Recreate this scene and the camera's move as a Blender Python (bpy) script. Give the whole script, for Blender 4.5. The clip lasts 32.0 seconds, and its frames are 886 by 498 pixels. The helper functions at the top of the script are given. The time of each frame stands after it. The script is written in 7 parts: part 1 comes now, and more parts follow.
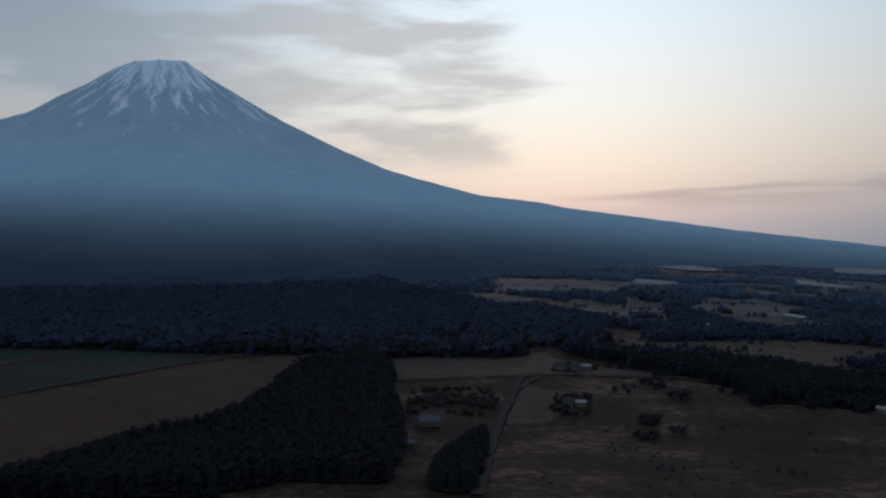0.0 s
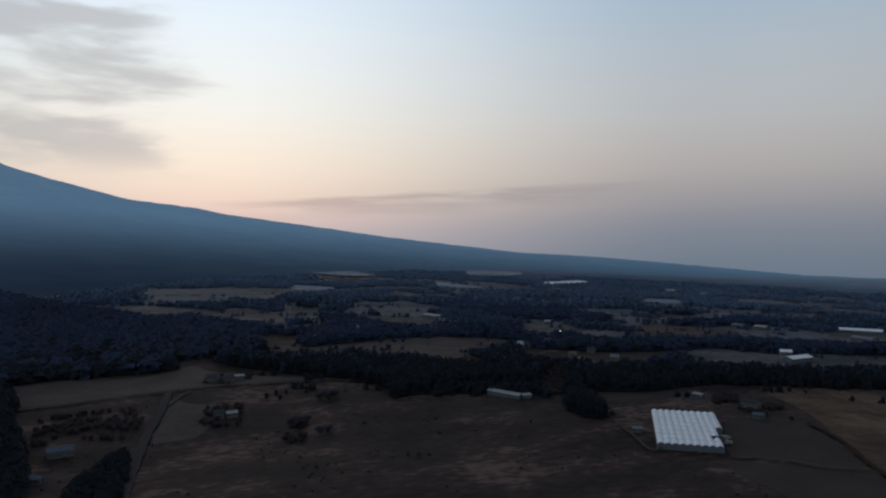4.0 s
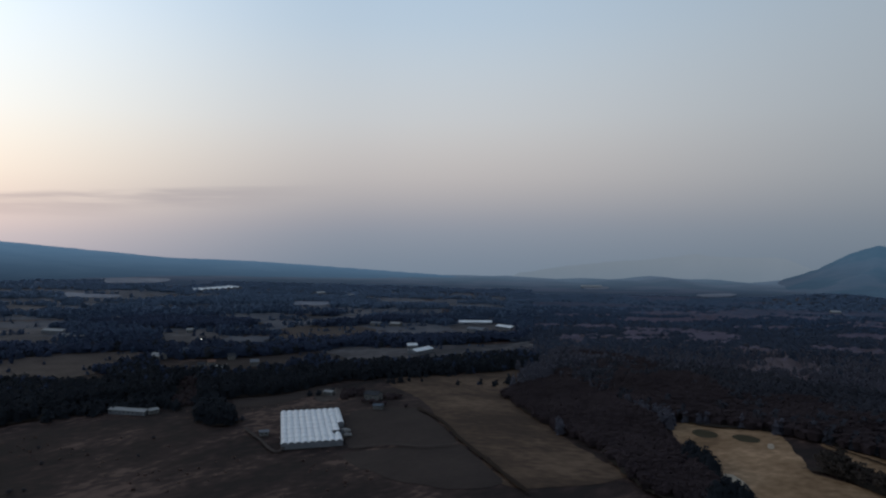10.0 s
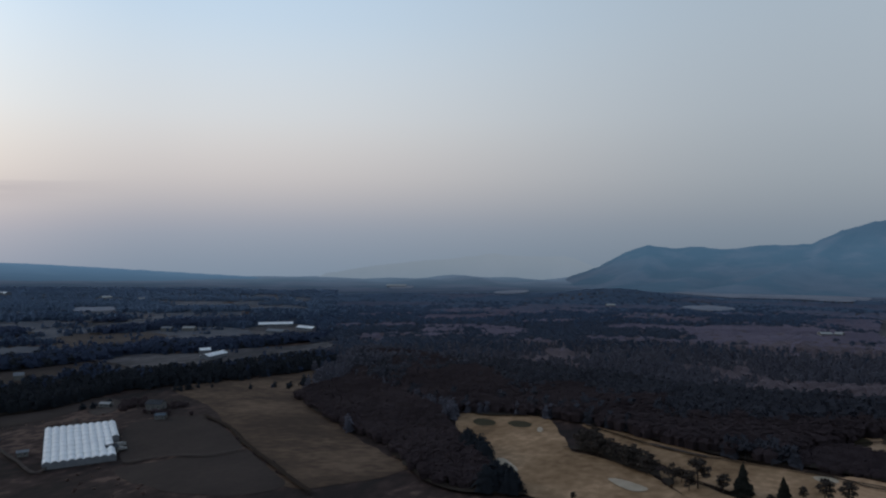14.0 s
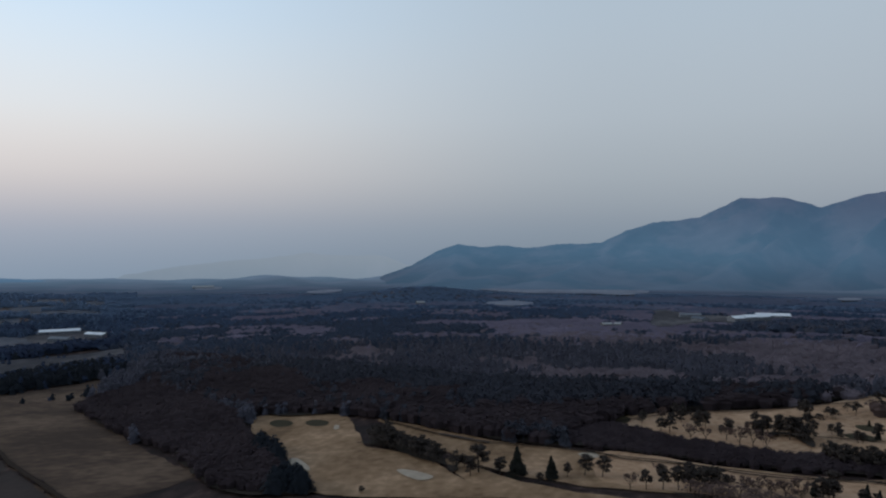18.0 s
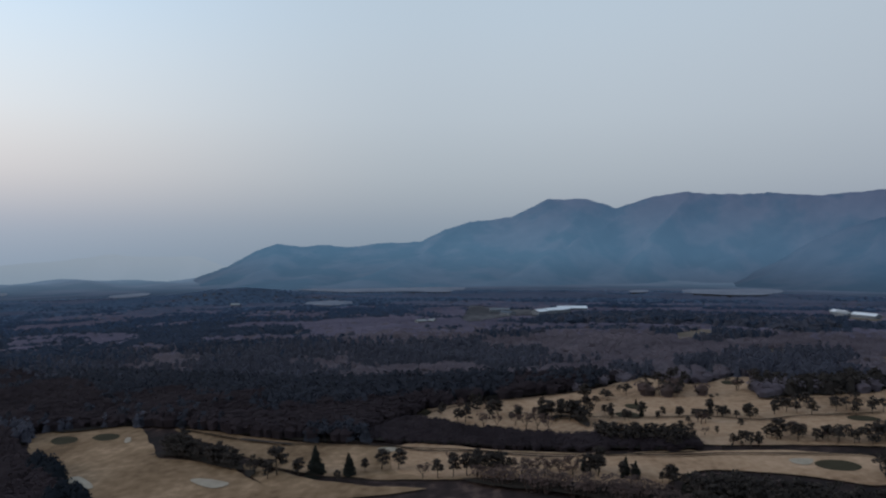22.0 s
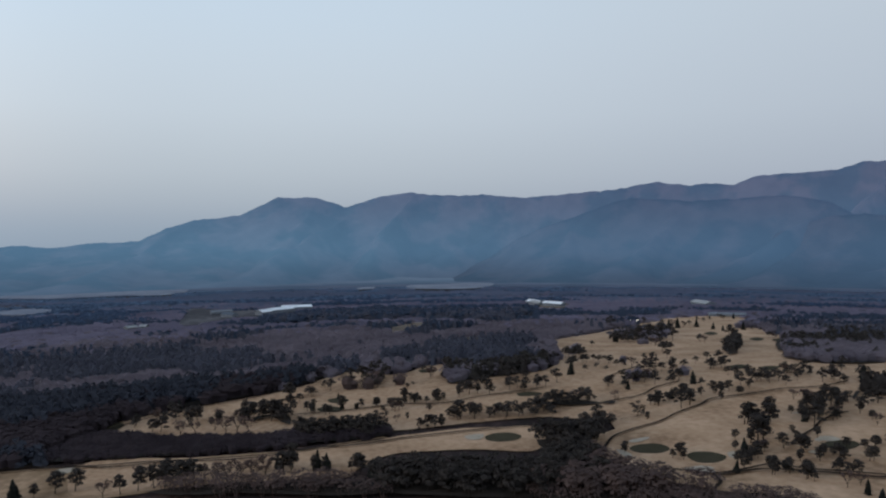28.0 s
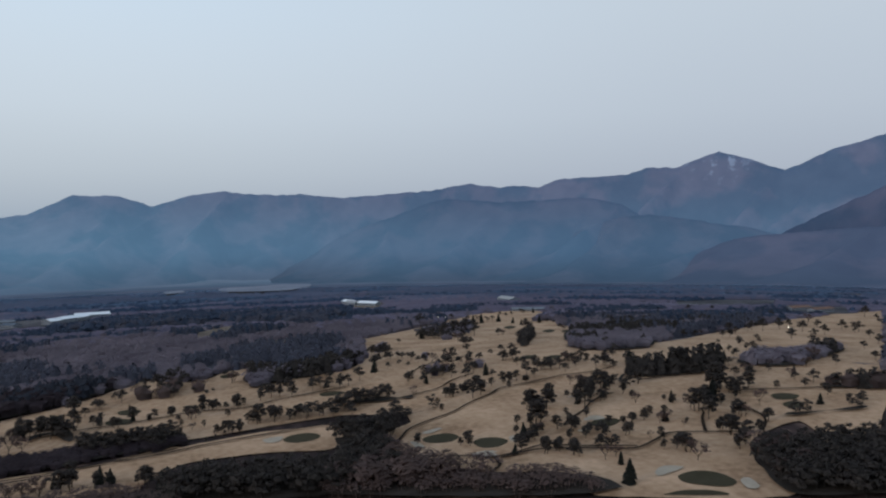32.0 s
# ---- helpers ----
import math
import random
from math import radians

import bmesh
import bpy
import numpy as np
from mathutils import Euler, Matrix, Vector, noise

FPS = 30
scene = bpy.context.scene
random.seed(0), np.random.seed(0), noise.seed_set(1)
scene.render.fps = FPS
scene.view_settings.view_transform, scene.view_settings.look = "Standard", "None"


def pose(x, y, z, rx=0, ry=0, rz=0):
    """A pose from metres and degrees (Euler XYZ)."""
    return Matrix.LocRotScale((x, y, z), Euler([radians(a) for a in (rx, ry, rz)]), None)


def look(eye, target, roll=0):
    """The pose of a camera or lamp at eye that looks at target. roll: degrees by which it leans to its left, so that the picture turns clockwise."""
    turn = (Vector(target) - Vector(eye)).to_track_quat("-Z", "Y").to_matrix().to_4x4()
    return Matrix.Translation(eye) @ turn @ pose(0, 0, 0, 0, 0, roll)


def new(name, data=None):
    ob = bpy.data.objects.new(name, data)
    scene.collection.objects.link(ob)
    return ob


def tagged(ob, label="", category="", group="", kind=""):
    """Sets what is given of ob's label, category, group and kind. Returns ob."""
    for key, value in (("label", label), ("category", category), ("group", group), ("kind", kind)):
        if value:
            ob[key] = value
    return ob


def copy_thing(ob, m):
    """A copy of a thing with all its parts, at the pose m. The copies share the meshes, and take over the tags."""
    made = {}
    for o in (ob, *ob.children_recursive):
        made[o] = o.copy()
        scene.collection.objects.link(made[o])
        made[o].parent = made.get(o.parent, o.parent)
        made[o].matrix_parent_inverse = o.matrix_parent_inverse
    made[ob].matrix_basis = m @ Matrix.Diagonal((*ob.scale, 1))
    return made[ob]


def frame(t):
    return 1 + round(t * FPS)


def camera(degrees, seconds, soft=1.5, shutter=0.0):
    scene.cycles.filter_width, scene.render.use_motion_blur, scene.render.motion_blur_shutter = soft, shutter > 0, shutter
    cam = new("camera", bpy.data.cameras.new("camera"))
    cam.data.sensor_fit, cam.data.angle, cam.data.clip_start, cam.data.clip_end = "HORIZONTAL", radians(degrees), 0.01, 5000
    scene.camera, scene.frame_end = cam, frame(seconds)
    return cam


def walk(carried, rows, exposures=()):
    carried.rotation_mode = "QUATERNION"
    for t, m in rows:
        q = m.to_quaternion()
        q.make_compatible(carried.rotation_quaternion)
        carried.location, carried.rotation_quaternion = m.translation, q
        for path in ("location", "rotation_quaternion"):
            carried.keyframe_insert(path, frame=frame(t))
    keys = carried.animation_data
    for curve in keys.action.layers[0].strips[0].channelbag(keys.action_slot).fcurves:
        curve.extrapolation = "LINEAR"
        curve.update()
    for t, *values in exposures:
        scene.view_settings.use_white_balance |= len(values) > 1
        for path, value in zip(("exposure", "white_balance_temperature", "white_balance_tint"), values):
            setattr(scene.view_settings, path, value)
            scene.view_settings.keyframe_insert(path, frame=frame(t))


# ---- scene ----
cam = camera(63.28, 32.0, soft=2.2)
# seconds, eye, bearing, pitch and roll in degrees
PATH = [
    (0.0, 1.64, -0.42, 120.29, -0.000, -1.816, 0.388),
    (1.0, 2.02, -5.56, 121.36, -6.922, -1.741, 0.351),
    (2.0, 3.55, -9.95, 122.36, -13.542, -1.634, 0.291),
    (3.0, 5.89, -13.80, 123.23, -20.026, -1.518, 0.238),
    (4.0, 8.74, -17.32, 123.95, -26.426, -1.442, 0.191),
    (4.5, 10.27, -18.99, 124.25, -29.530, -1.410, 0.160),
    (6.5, 16.56, -25.44, 125.08, -38.730, -1.302, 0.076),
    (7.0, 18.08, -27.03, 125.20, -40.846, -1.276, 0.092),
    (8.0, 20.94, -30.26, 125.34, -45.085, -1.240, 0.106),
    (9.0, 23.50, -33.54, 125.39, -49.096, -1.222, 0.088),
    (10.0, 25.71, -36.89, 125.35, -53.025, -1.211, 0.071),
    (11.0, 27.54, -40.33, 125.27, -56.848, -1.202, 0.027),
    (12.0, 28.96, -43.83, 125.16, -60.557, -1.207, -0.020),
    (13.0, 29.99, -47.38, 125.04, -64.296, -1.210, -0.057),
    (14.0, 30.63, -50.97, 124.94, -68.133, -1.202, -0.056),
    (14.5, 30.82, -52.77, 124.90, -70.026, -1.206, -0.045),
    (16.5, 30.75, -59.98, 124.84, -77.336, -1.261, -0.105),
    (17.0, 30.55, -61.77, 124.85, -79.110, -1.249, -0.124),
    (18.0, 29.97, -65.32, 124.90, -82.662, -1.239, -0.178),
    (19.0, 29.16, -68.82, 125.00, -86.144, -1.251, -0.124),
    (20.0, 28.17, -72.27, 125.14, -89.738, -1.239, -0.022),
    (21.0, 27.01, -75.64, 125.29, -93.200, -1.239, 0.009),
    (22.0, 25.70, -78.94, 125.46, -96.644, -1.283, 0.008),
    (23.0, 24.26, -82.15, 125.64, -100.051, -1.323, -0.017),
    (24.0, 22.67, -85.27, 125.79, -103.476, -1.345, -0.034),
    (25.0, 20.94, -88.26, 125.93, -106.946, -1.364, 0.010),
    (25.5, 20.02, -89.71, 125.99, -108.742, -1.374, 0.060),
    (27.5, 15.78, -95.05, 126.19, -115.754, -1.409, 0.069),
    (28.0, 14.56, -96.24, 126.23, -117.592, -1.410, 0.085),
    (29.0, 11.88, -98.39, 126.34, -121.147, -1.438, 0.115),
    (30.0, 8.82, -100.14, 126.52, -124.680, -1.422, 0.160),
    (31.0, 5.28, -101.38, 126.82, -128.278, -1.433, 0.221),
    (32.0, 1.17, -101.95, 127.33, -131.794, -1.458, 0.264),
]
EXPOSURE = ((0.0, -0.5), (3.0, -0.54), (6.5, -0.44), (9.0, -0.3), (14.0, -0.02), (19.0, 0.22), (25.0, 0.43), (28.0, 0.56), (32.0, 0.64))
walk(cam, [(t, pose(x, y, z, 90 + pitch, roll, yaw)) for t, x, y, z, yaw, pitch, roll in PATH], exposures=EXPOSURE)

# ---- light ----
def srgb(r, g, b):
    return tuple(((c / 255) / 12.92 if c <= 10 else ((c / 255 + 0.055) / 1.055) ** 2.4) for c in (r, g, b))


GLOW_AZ = 8.0        # bearing of the dawn glow, degrees clockwise from +y
world = bpy.data.worlds.new("sky")
scene.world = world
world.use_nodes = True
wt = world.node_tree
wt.nodes.clear()


def wnode(kind, **kw):
    n = wt.nodes.new(kind)
    for k, v in kw.items():
        if k == "operation":
            n.operation = v
        elif k == "type":
            n.data_type = v
    return n


def wmath(op, a, b=None, clamp=False):
    n = wt.nodes.new("ShaderNodeMath")
    n.operation, n.use_clamp = op, clamp
    for i, v in enumerate((a, b)):
        if v is None:
            continue
        if isinstance(v, (int, float)):
            n.inputs[i].default_value = v
        else:
            wt.links.new(v, n.inputs[i])
    return n.outputs[0]


def wramp(fac, stops, interp="B_SPLINE"):
    n = wt.nodes.new("ShaderNodeValToRGB")
    n.color_ramp.interpolation = interp
    e = n.color_ramp.elements
    while len(e) > 1:
        e.remove(e[0])
    e[0].position, e[0].color = stops[0][0], (*stops[0][1], 1)
    for p, c in stops[1:]:
        x = e.new(p)
        x.color = (*c, 1)
    wt.links.new(fac, n.inputs[0])
    return n.outputs[0]


def wmix(fac, a, b, blend="MIX"):
    n = wt.nodes.new("ShaderNodeMix")
    n.data_type, n.blend_type = "RGBA", blend
    for sock, v in ((n.inputs[0], fac), (n.inputs[6], a), (n.inputs[7], b)):
        if isinstance(v, (int, float)):
            sock.default_value = v
        elif isinstance(v, tuple):
            sock.default_value = (*v, 1)
        else:
            wt.links.new(v, sock)
    return n.outputs[2]


coord = wt.nodes.new("ShaderNodeTexCoord")
sep = wt.nodes.new("ShaderNodeSeparateXYZ")
wt.links.new(coord.outputs["Generated"], sep.inputs[0])
up = wmath("MULTIPLY", wmath("ARCSINE", sep.outputs[2]), 1 / radians(90))          # height over the horizon, 0 to 1
flat = wmath("SQRT", wmath("ADD", wmath("MULTIPLY", sep.outputs[0], sep.outputs[0]), wmath("MULTIPLY", sep.outputs[1], sep.outputs[1])))
toward = wmath("DIVIDE", wmath("ADD", wmath("MULTIPLY", sep.outputs[0], math.sin(radians(GLOW_AZ))),
                               wmath("MULTIPLY", sep.outputs[1], math.cos(radians(GLOW_AZ)))), wmath("MAXIMUM", flat, 0.001))
off = wmath("MULTIPLY", wmath("ARCCOSINE", wmath("MINIMUM", toward, 0.9999)), 1 / radians(180))   # bearing from the glow, 0 to 1
lift = wmath("ADD", wmath("MULTIPLY", up, 1.0), 0.1, True)                           # 0.1 is the horizon, 0.011 a degree
# sky colours by height, in four bearings from the glow
SKY = {
    0.0: [(0.06, srgb(140, 142, 158)), (0.112, srgb(205, 188, 180)), (0.15, srgb(240, 220, 198)), (0.2, srgb(238, 233, 222)), (0.28, srgb(229, 236, 241)), (0.42, srgb(192, 213, 233)), (0.65, srgb(130, 150, 178)), (1.0, srgb(86, 108, 145))],
    0.22: [(0.06, srgb(114, 130, 146)), (0.112, srgb(150, 155, 166)), (0.15, srgb(196, 185, 182)), (0.2, srgb(209, 207, 206)), (0.28, srgb(192, 208, 222)), (0.42, srgb(158, 187, 217)), (0.65, srgb(130, 150, 180)), (1.0, srgb(86, 108, 145))],
    0.5: [(0.06, srgb(120, 137, 155)), (0.112, srgb(152, 164, 177)), (0.15, srgb(172, 181, 191)), (0.2, srgb(187, 196, 206)), (0.28, srgb(192, 205, 218)), (0.42, srgb(182, 203, 223)), (0.65, srgb(135, 154, 182)), (1.0, srgb(86, 108, 145))],
    0.85: [(0.06, srgb(128, 144, 166)), (0.112, srgb(154, 166, 184)), (0.15, srgb(170, 181, 197)), (0.2, srgb(184, 194, 208)), (0.28, srgb(194, 204, 216)), (0.42, srgb(200, 212, 223)), (0.65, srgb(140, 158, 185)), (1.0, srgb(86, 108, 145))],
}
GAIN = {0.0: 1.66, 0.22: 1.17, 0.5: 0.79, 0.85: 0.66}
bearings = sorted(SKY)


TINT = {0.0: (0.95, 1.0, 1.045), 0.22: (0.955, 1.0, 1.035), 0.5: (0.975, 1.0, 1.01), 0.85: (0.98, 1.0, 1.01)}


def sky_at(b):
    return wmix(1.0, wramp(lift, SKY[b]), tuple(GAIN[b] * w for w in TINT[b]), "MULTIPLY")


col = sky_at(bearings[0])
for a, b in zip(bearings, bearings[1:]):
    n = wt.nodes.new("ShaderNodeMapRange")
    n.interpolation_type = "SMOOTHSTEP"
    n.inputs[1].default_value, n.inputs[2].default_value = a, b
    wt.links.new(off, n.inputs[0])
    col = wmix(n.outputs[0], col, sky_at(b))
# stratus banks near the glow, drawn out along the horizon
az = wmath("ARCTAN2", sep.outputs[0], sep.outputs[1])
comb = wt.nodes.new("ShaderNodeCombineXYZ")
wt.links.new(wmath("MULTIPLY", az, 3.3), comb.inputs[0])
wt.links.new(wmath("MULTIPLY", up, 23.0), comb.inputs[1])
cl = wt.nodes.new("ShaderNodeTexNoise")
cl.inputs["Scale"].default_value, cl.inputs["Detail"].default_value, cl.inputs["Roughness"].default_value = 1.0, 6.0, 0.52
cl.inputs["Distortion"].default_value = 0.12
wt.links.new(comb.outputs[0], cl.inputs["Vector"])


def wstep(v, lo, hi):
    n = wt.nodes.new("ShaderNodeMapRange")
    n.interpolation_type = "SMOOTHSTEP"
    n.inputs[1].default_value, n.inputs[2].default_value = lo, hi
    wt.links.new(v, n.inputs[0])
    return n.outputs[0]


west = wstep(wmath("SUBTRACT", az, wmath("MULTIPLY", wmath("SUBTRACT", cl.outputs[0], 0.5), 0.6)), radians(9.0), radians(0.0))                # the bank thins out past the glow
high = wmath("MULTIPLY", wstep(up, 0.035, 0.07), 1.0)
cover = wmath("MULTIPLY", wmath("MULTIPLY", wstep(cl.outputs[0], 0.4, 0.56), west), high)
left = wstep(az, radians(-8.0), radians(-34.0))
cloudcol = wmix(left, srgb(212, 214, 218), srgb(176, 191, 206))
col = wmix(wmath("MULTIPLY", cover, 0.72), col, cloudcol)
col = wmix(wmath("MULTIPLY", wmath("MULTIPLY", left, wstep(up, 0.05, 0.2)), 0.75), col, srgb(160, 177, 194))
# a slate streak that climbs eastward over the horizon, sharp above and soft below
comb2 = wt.nodes.new("ShaderNodeCombineXYZ")
wt.links.new(wmath("MULTIPLY", az, 5.0), comb2.inputs[0])
wt.links.new(wmath("MULTIPLY", up, 90.0), comb2.inputs[1])
cl2 = wt.nodes.new("ShaderNodeTexNoise")
cl2.inputs["Scale"].default_value, cl2.inputs["Detail"].default_value = 1.0, 4.0
wt.links.new(comb2.outputs[0], cl2.inputs["Vector"])
rim = wmath("ADD", wmath("MULTIPLY", az, 0.048 / radians(90)), (2.3 - 0.048 * 12) / 90)
above = wmath("ADD", wmath("SUBTRACT", up, rim), wmath("MULTIPLY", wmath("SUBTRACT", cl2.outputs[0], 0.5), 0.012))
band = wmath("MULTIPLY", wstep(above, -0.022, -0.002), wstep(above, 0.003, -0.001))
streak = wmath("MULTIPLY", wmath("MULTIPLY", band, wstep(cl2.outputs[0], 0.3, 0.55)), wmath("MULTIPLY", wstep(az, radians(6), radians(17)), wstep(az, radians(46), radians(32))))
col = wmix(wmath("MULTIPLY", streak, 0.42), col, srgb(150, 150, 166))
sky = wt.nodes.new("ShaderNodeTexSky")
sky.sky_type, sky.sun_disc = "NISHITA", False
sky.sun_elevation, sky.sun_rotation = radians(0), radians(GLOW_AZ)
bg = wt.nodes.new("ShaderNodeBackground")
bg2 = wt.nodes.new("ShaderNodeBackground")
wt.links.new(col, bg.inputs[0])
wt.links.new(sky.outputs[0], bg2.inputs[0])
bg.inputs[1].default_value, bg2.inputs[1].default_value = 0.95, 0.02
both = wt.nodes.new("ShaderNodeAddShader")
wt.links.new(bg.outputs[0], both.inputs[0])
wt.links.new(bg2.outputs[0], both.inputs[1])
wo = wt.nodes.new("ShaderNodeOutputWorld")
wt.links.new(both.outputs[0], wo.inputs[0])

sun_data = bpy.data.lights.new("sun", "SUN")
sun_data.energy, sun_data.angle, sun_data.color = 0.35, radians(18), (1.0, 0.86, 0.7)
sun = new("sun", sun_data)
sun.matrix_world = look((0, 0, 300), (-300 * math.sin(radians(GLOW_AZ)), -300 * math.cos(radians(GLOW_AZ)), 220))


# ---- materials ----
def material(name, colours, scale=0.2, rough=0.9, bump=0.0, fine=6.0, stretch=(1, 1, 1), island=0.0, spec=0.03, contrast=(0.35, 0.65), leafy=False):
    """Two-scale noise between the given colours."""
    m = bpy.data.materials.new(name)
    m.use_nodes = True
    nt = m.node_tree
    bs = nt.nodes["Principled BSDF"]
    bs.inputs["Roughness"].default_value = rough
    bs.inputs["Specular IOR Level"].default_value = spec
    geo = nt.nodes.new("ShaderNodeNewGeometry")
    mp = nt.nodes.new("ShaderNodeMapping")
    mp.inputs["Scale"].default_value = stretch
    nt.links.new(geo.outputs["Position"], mp.inputs[0])
    big = nt.nodes.new("ShaderNodeTexNoise")
    big.inputs["Scale"].default_value, big.inputs["Detail"].default_value = scale, 5
    small = nt.nodes.new("ShaderNodeTexNoise")
    small.inputs["Scale"].default_value, small.inputs["Detail"].default_value = scale * fine, 4
    for n in (big, small):
        nt.links.new(mp.outputs[0], n.inputs["Vector"])
    mixf = nt.nodes.new("ShaderNodeMix")
    mixf.inputs[0].default_value = 0.4
    nt.links.new(big.outputs[0], mixf.inputs[2])
    nt.links.new(small.outputs[0], mixf.inputs[3])
    ramp = nt.nodes.new("ShaderNodeValToRGB")
    e = ramp.color_ramp.elements
    lo, hi = contrast
    e[0].position, e[0].color = lo, (*colours[0], 1)
    e[1].position, e[1].color = hi, (*colours[-1], 1)
    for i, c in enumerate(colours[1:-1]):
        x = e.new(lo + (hi - lo) * (i + 1) / (len(colours) - 1))
        x.color = (*c, 1)
    nt.links.new(mixf.outputs[0], ramp.inputs[0])
    out = ramp.outputs[0]
    if island:
        hsv = nt.nodes.new("ShaderNodeHueSaturation")
        mr = nt.nodes.new("ShaderNodeMapRange")
        mr.inputs[3].default_value, mr.inputs[4].default_value = 1 - island, 1 + island
        nt.links.new(geo.outputs["Random Per Island"], mr.inputs[0])
        nt.links.new(mr.outputs[0], hsv.inputs["Value"])
        nt.links.new(out, hsv.inputs["Color"])
        out = hsv.outputs[0]
    nt.links.new(out, bs.inputs["Base Color"])
    if leafy:           # light comes through needles and twigs
        tr = nt.nodes.new("ShaderNodeBsdfTranslucent")
        nt.links.new(out, tr.inputs["Color"])
        half = nt.nodes.new("ShaderNodeMixShader")
        half.inputs[0].default_value = 0.45
        nt.links.new(bs.outputs[0], half.inputs[1])
        nt.links.new(tr.outputs[0], half.inputs[2])
        nt.links.new(half.outputs[0], nt.nodes["Material Output"].inputs["Surface"])
    if bump:
        bp = nt.nodes.new("ShaderNodeBump")
        bp.inputs["Strength"].default_value, bp.inputs["Distance"].default_value = bump, 0.3
        nt.links.new(small.outputs[0], bp.inputs["Height"])
        nt.links.new(bp.outputs[0], bs.inputs["Normal"])
    return m


GRASS = material("dry_grass", [(0.02277, 0.0178, 0.01689), (0.03151, 0.02227, 0.02064), (0.04757, 0.0321, 0.02871), (0.1073, 0.07068, 0.05819)], 0.021, fine=7, bump=0.5, stretch=(0.75, 1.0, 1.0), contrast=(0.41, 0.62))
MEADOW = material("straw_meadow", [(0.05019, 0.03941, 0.03551), (0.07994, 0.06395, 0.05707)], 0.03, fine=8, bump=0.4)
DARKFIELD = material("dark_field", [(0.03519, 0.0273, 0.02467), (0.05192, 0.03937, 0.03493)], 0.03, fine=9, bump=0.3)
CROP = material("green_crop", [(0.02254, 0.03036, 0.0285), (0.0294, 0.03772, 0.0342)], 0.03, fine=8)
SOIL = material("red_soil", [(0.04999, 0.03214, 0.02777), (0.06777, 0.04531, 0.03832)], 0.03, fine=8)
ROUGHTURF = material("north_fairway_turf", [(0.1381, 0.08563, 0.04877), (0.2072, 0.129, 0.07421), (0.2574, 0.1643, 0.09756), (0.3641, 0.2346, 0.1432)], 0.022, fine=8, bump=0.3, contrast=(0.36, 0.66))
EASTDARK = material("dark_evergreen", [(0.05489, 0.05597, 0.06885), (0.07666, 0.07774, 0.09284)], 0.02, fine=8, island=0.07, leafy=True)
FAIRWAY = material("fairway_turf", [(0.2331, 0.1388, 0.08148), (0.3332, 0.2082, 0.1257), (0.3999, 0.2565, 0.1595), (0.4798, 0.3097, 0.1956)], 0.03, fine=9, bump=0.3, contrast=(0.36, 0.66))
# evergreens of the plain, lightened and blued for haze
STAND = material("evergreen_stand", [(0.08984, 0.08857, 0.1113), (0.1335, 0.1297, 0.1561)], 0.02, fine=8, island=0.08, leafy=True)
# bare woods farthest off; their blue is haze in the base colour
FARHAZEHEATH = material("hazed_distant_heath", [(0.1283, 0.1537, 0.2222), (0.2037, 0.2206, 0.3003)], 0.003, fine=6, island=0.04, leafy=True)
# pale_field as hazed by distance, lighter and bluer
PALEHAZE = material("hazed_field", [(0.1268, 0.1386, 0.172), (0.2197, 0.2298, 0.2633)], 0.006, fine=8)
STRAW = material("straw_field", [(0.05171, 0.0354, 0.02635), (0.07907, 0.0527, 0.03737), (0.1323, 0.08937, 0.06147)], 0.02, fine=10, bump=0.4, stretch=(1.0, 0.5, 1.0), contrast=(0.4, 0.62))
# thicket_twigs toned lighter: haze of the eastern woods put into the colour
MIDTWIGS = material("mid_tone_twigs", [(0.09512, 0.06479, 0.0576), (0.1687, 0.1143, 0.09872)], 0.012, fine=8, island=0.12, leafy=True)
PUTTING = material("putting_turf", [(0.041, 0.03402, 0.02043), (0.0567, 0.04698, 0.02934)], 0.1, fine=8)
SAND = material("bunker_sand", [(0.2898, 0.2365, 0.1767), (0.3864, 0.319, 0.2437)], 0.2, fine=8, bump=0.2)
PATHWAY = material("cart_path", [(0.02175, 0.01448, 0.01085), (0.03075, 0.0206, 0.01519)], 0.3)
ASPHALT = material("asphalt", [(0.0266, 0.0256, 0.0267), (0.0362, 0.0352, 0.0375)], 0.4)
TRACK = material("dirt_track", [(0.045, 0.0358, 0.0325), (0.069, 0.0558, 0.0505)], 0.2)
PALE = material("pale_field", [(0.0434, 0.04172, 0.0455), (0.0658, 0.06062, 0.0637), (0.1078, 0.09912, 0.1015)], 0.009, fine=8, stretch=(0.6, 1.0, 1.0), contrast=(0.4, 0.6))
CLEARING = material("sandy_clearing", [(0.11, 0.082, 0.062), (0.19, 0.145, 0.112)], 0.03, fine=8)
FLOOR = material("wood_floor", [(0.03, 0.024, 0.02), (0.046, 0.037, 0.031)], 0.05, fine=8)
FIRGREEN = material("fir_needles", [(0.026, 0.027, 0.023), (0.042, 0.041, 0.034)], 0.4, fine=5, island=0.2, leafy=True)
CONIFER = material("conifer_needles", [(0.02633, 0.03028, 0.03734), (0.03619, 0.04118, 0.04868)], 0.05, fine=5, island=0.05, leafy=True)
# also colours the eastern conifers, lightened against conifer_needles for haze
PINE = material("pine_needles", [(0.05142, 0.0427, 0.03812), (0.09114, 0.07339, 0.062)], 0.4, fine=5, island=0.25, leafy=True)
TWIGS = material("bare_twigs", [(0.1618, 0.1296, 0.1478), (0.2758, 0.225, 0.243)], 0.01, fine=8, island=0.08, leafy=True)
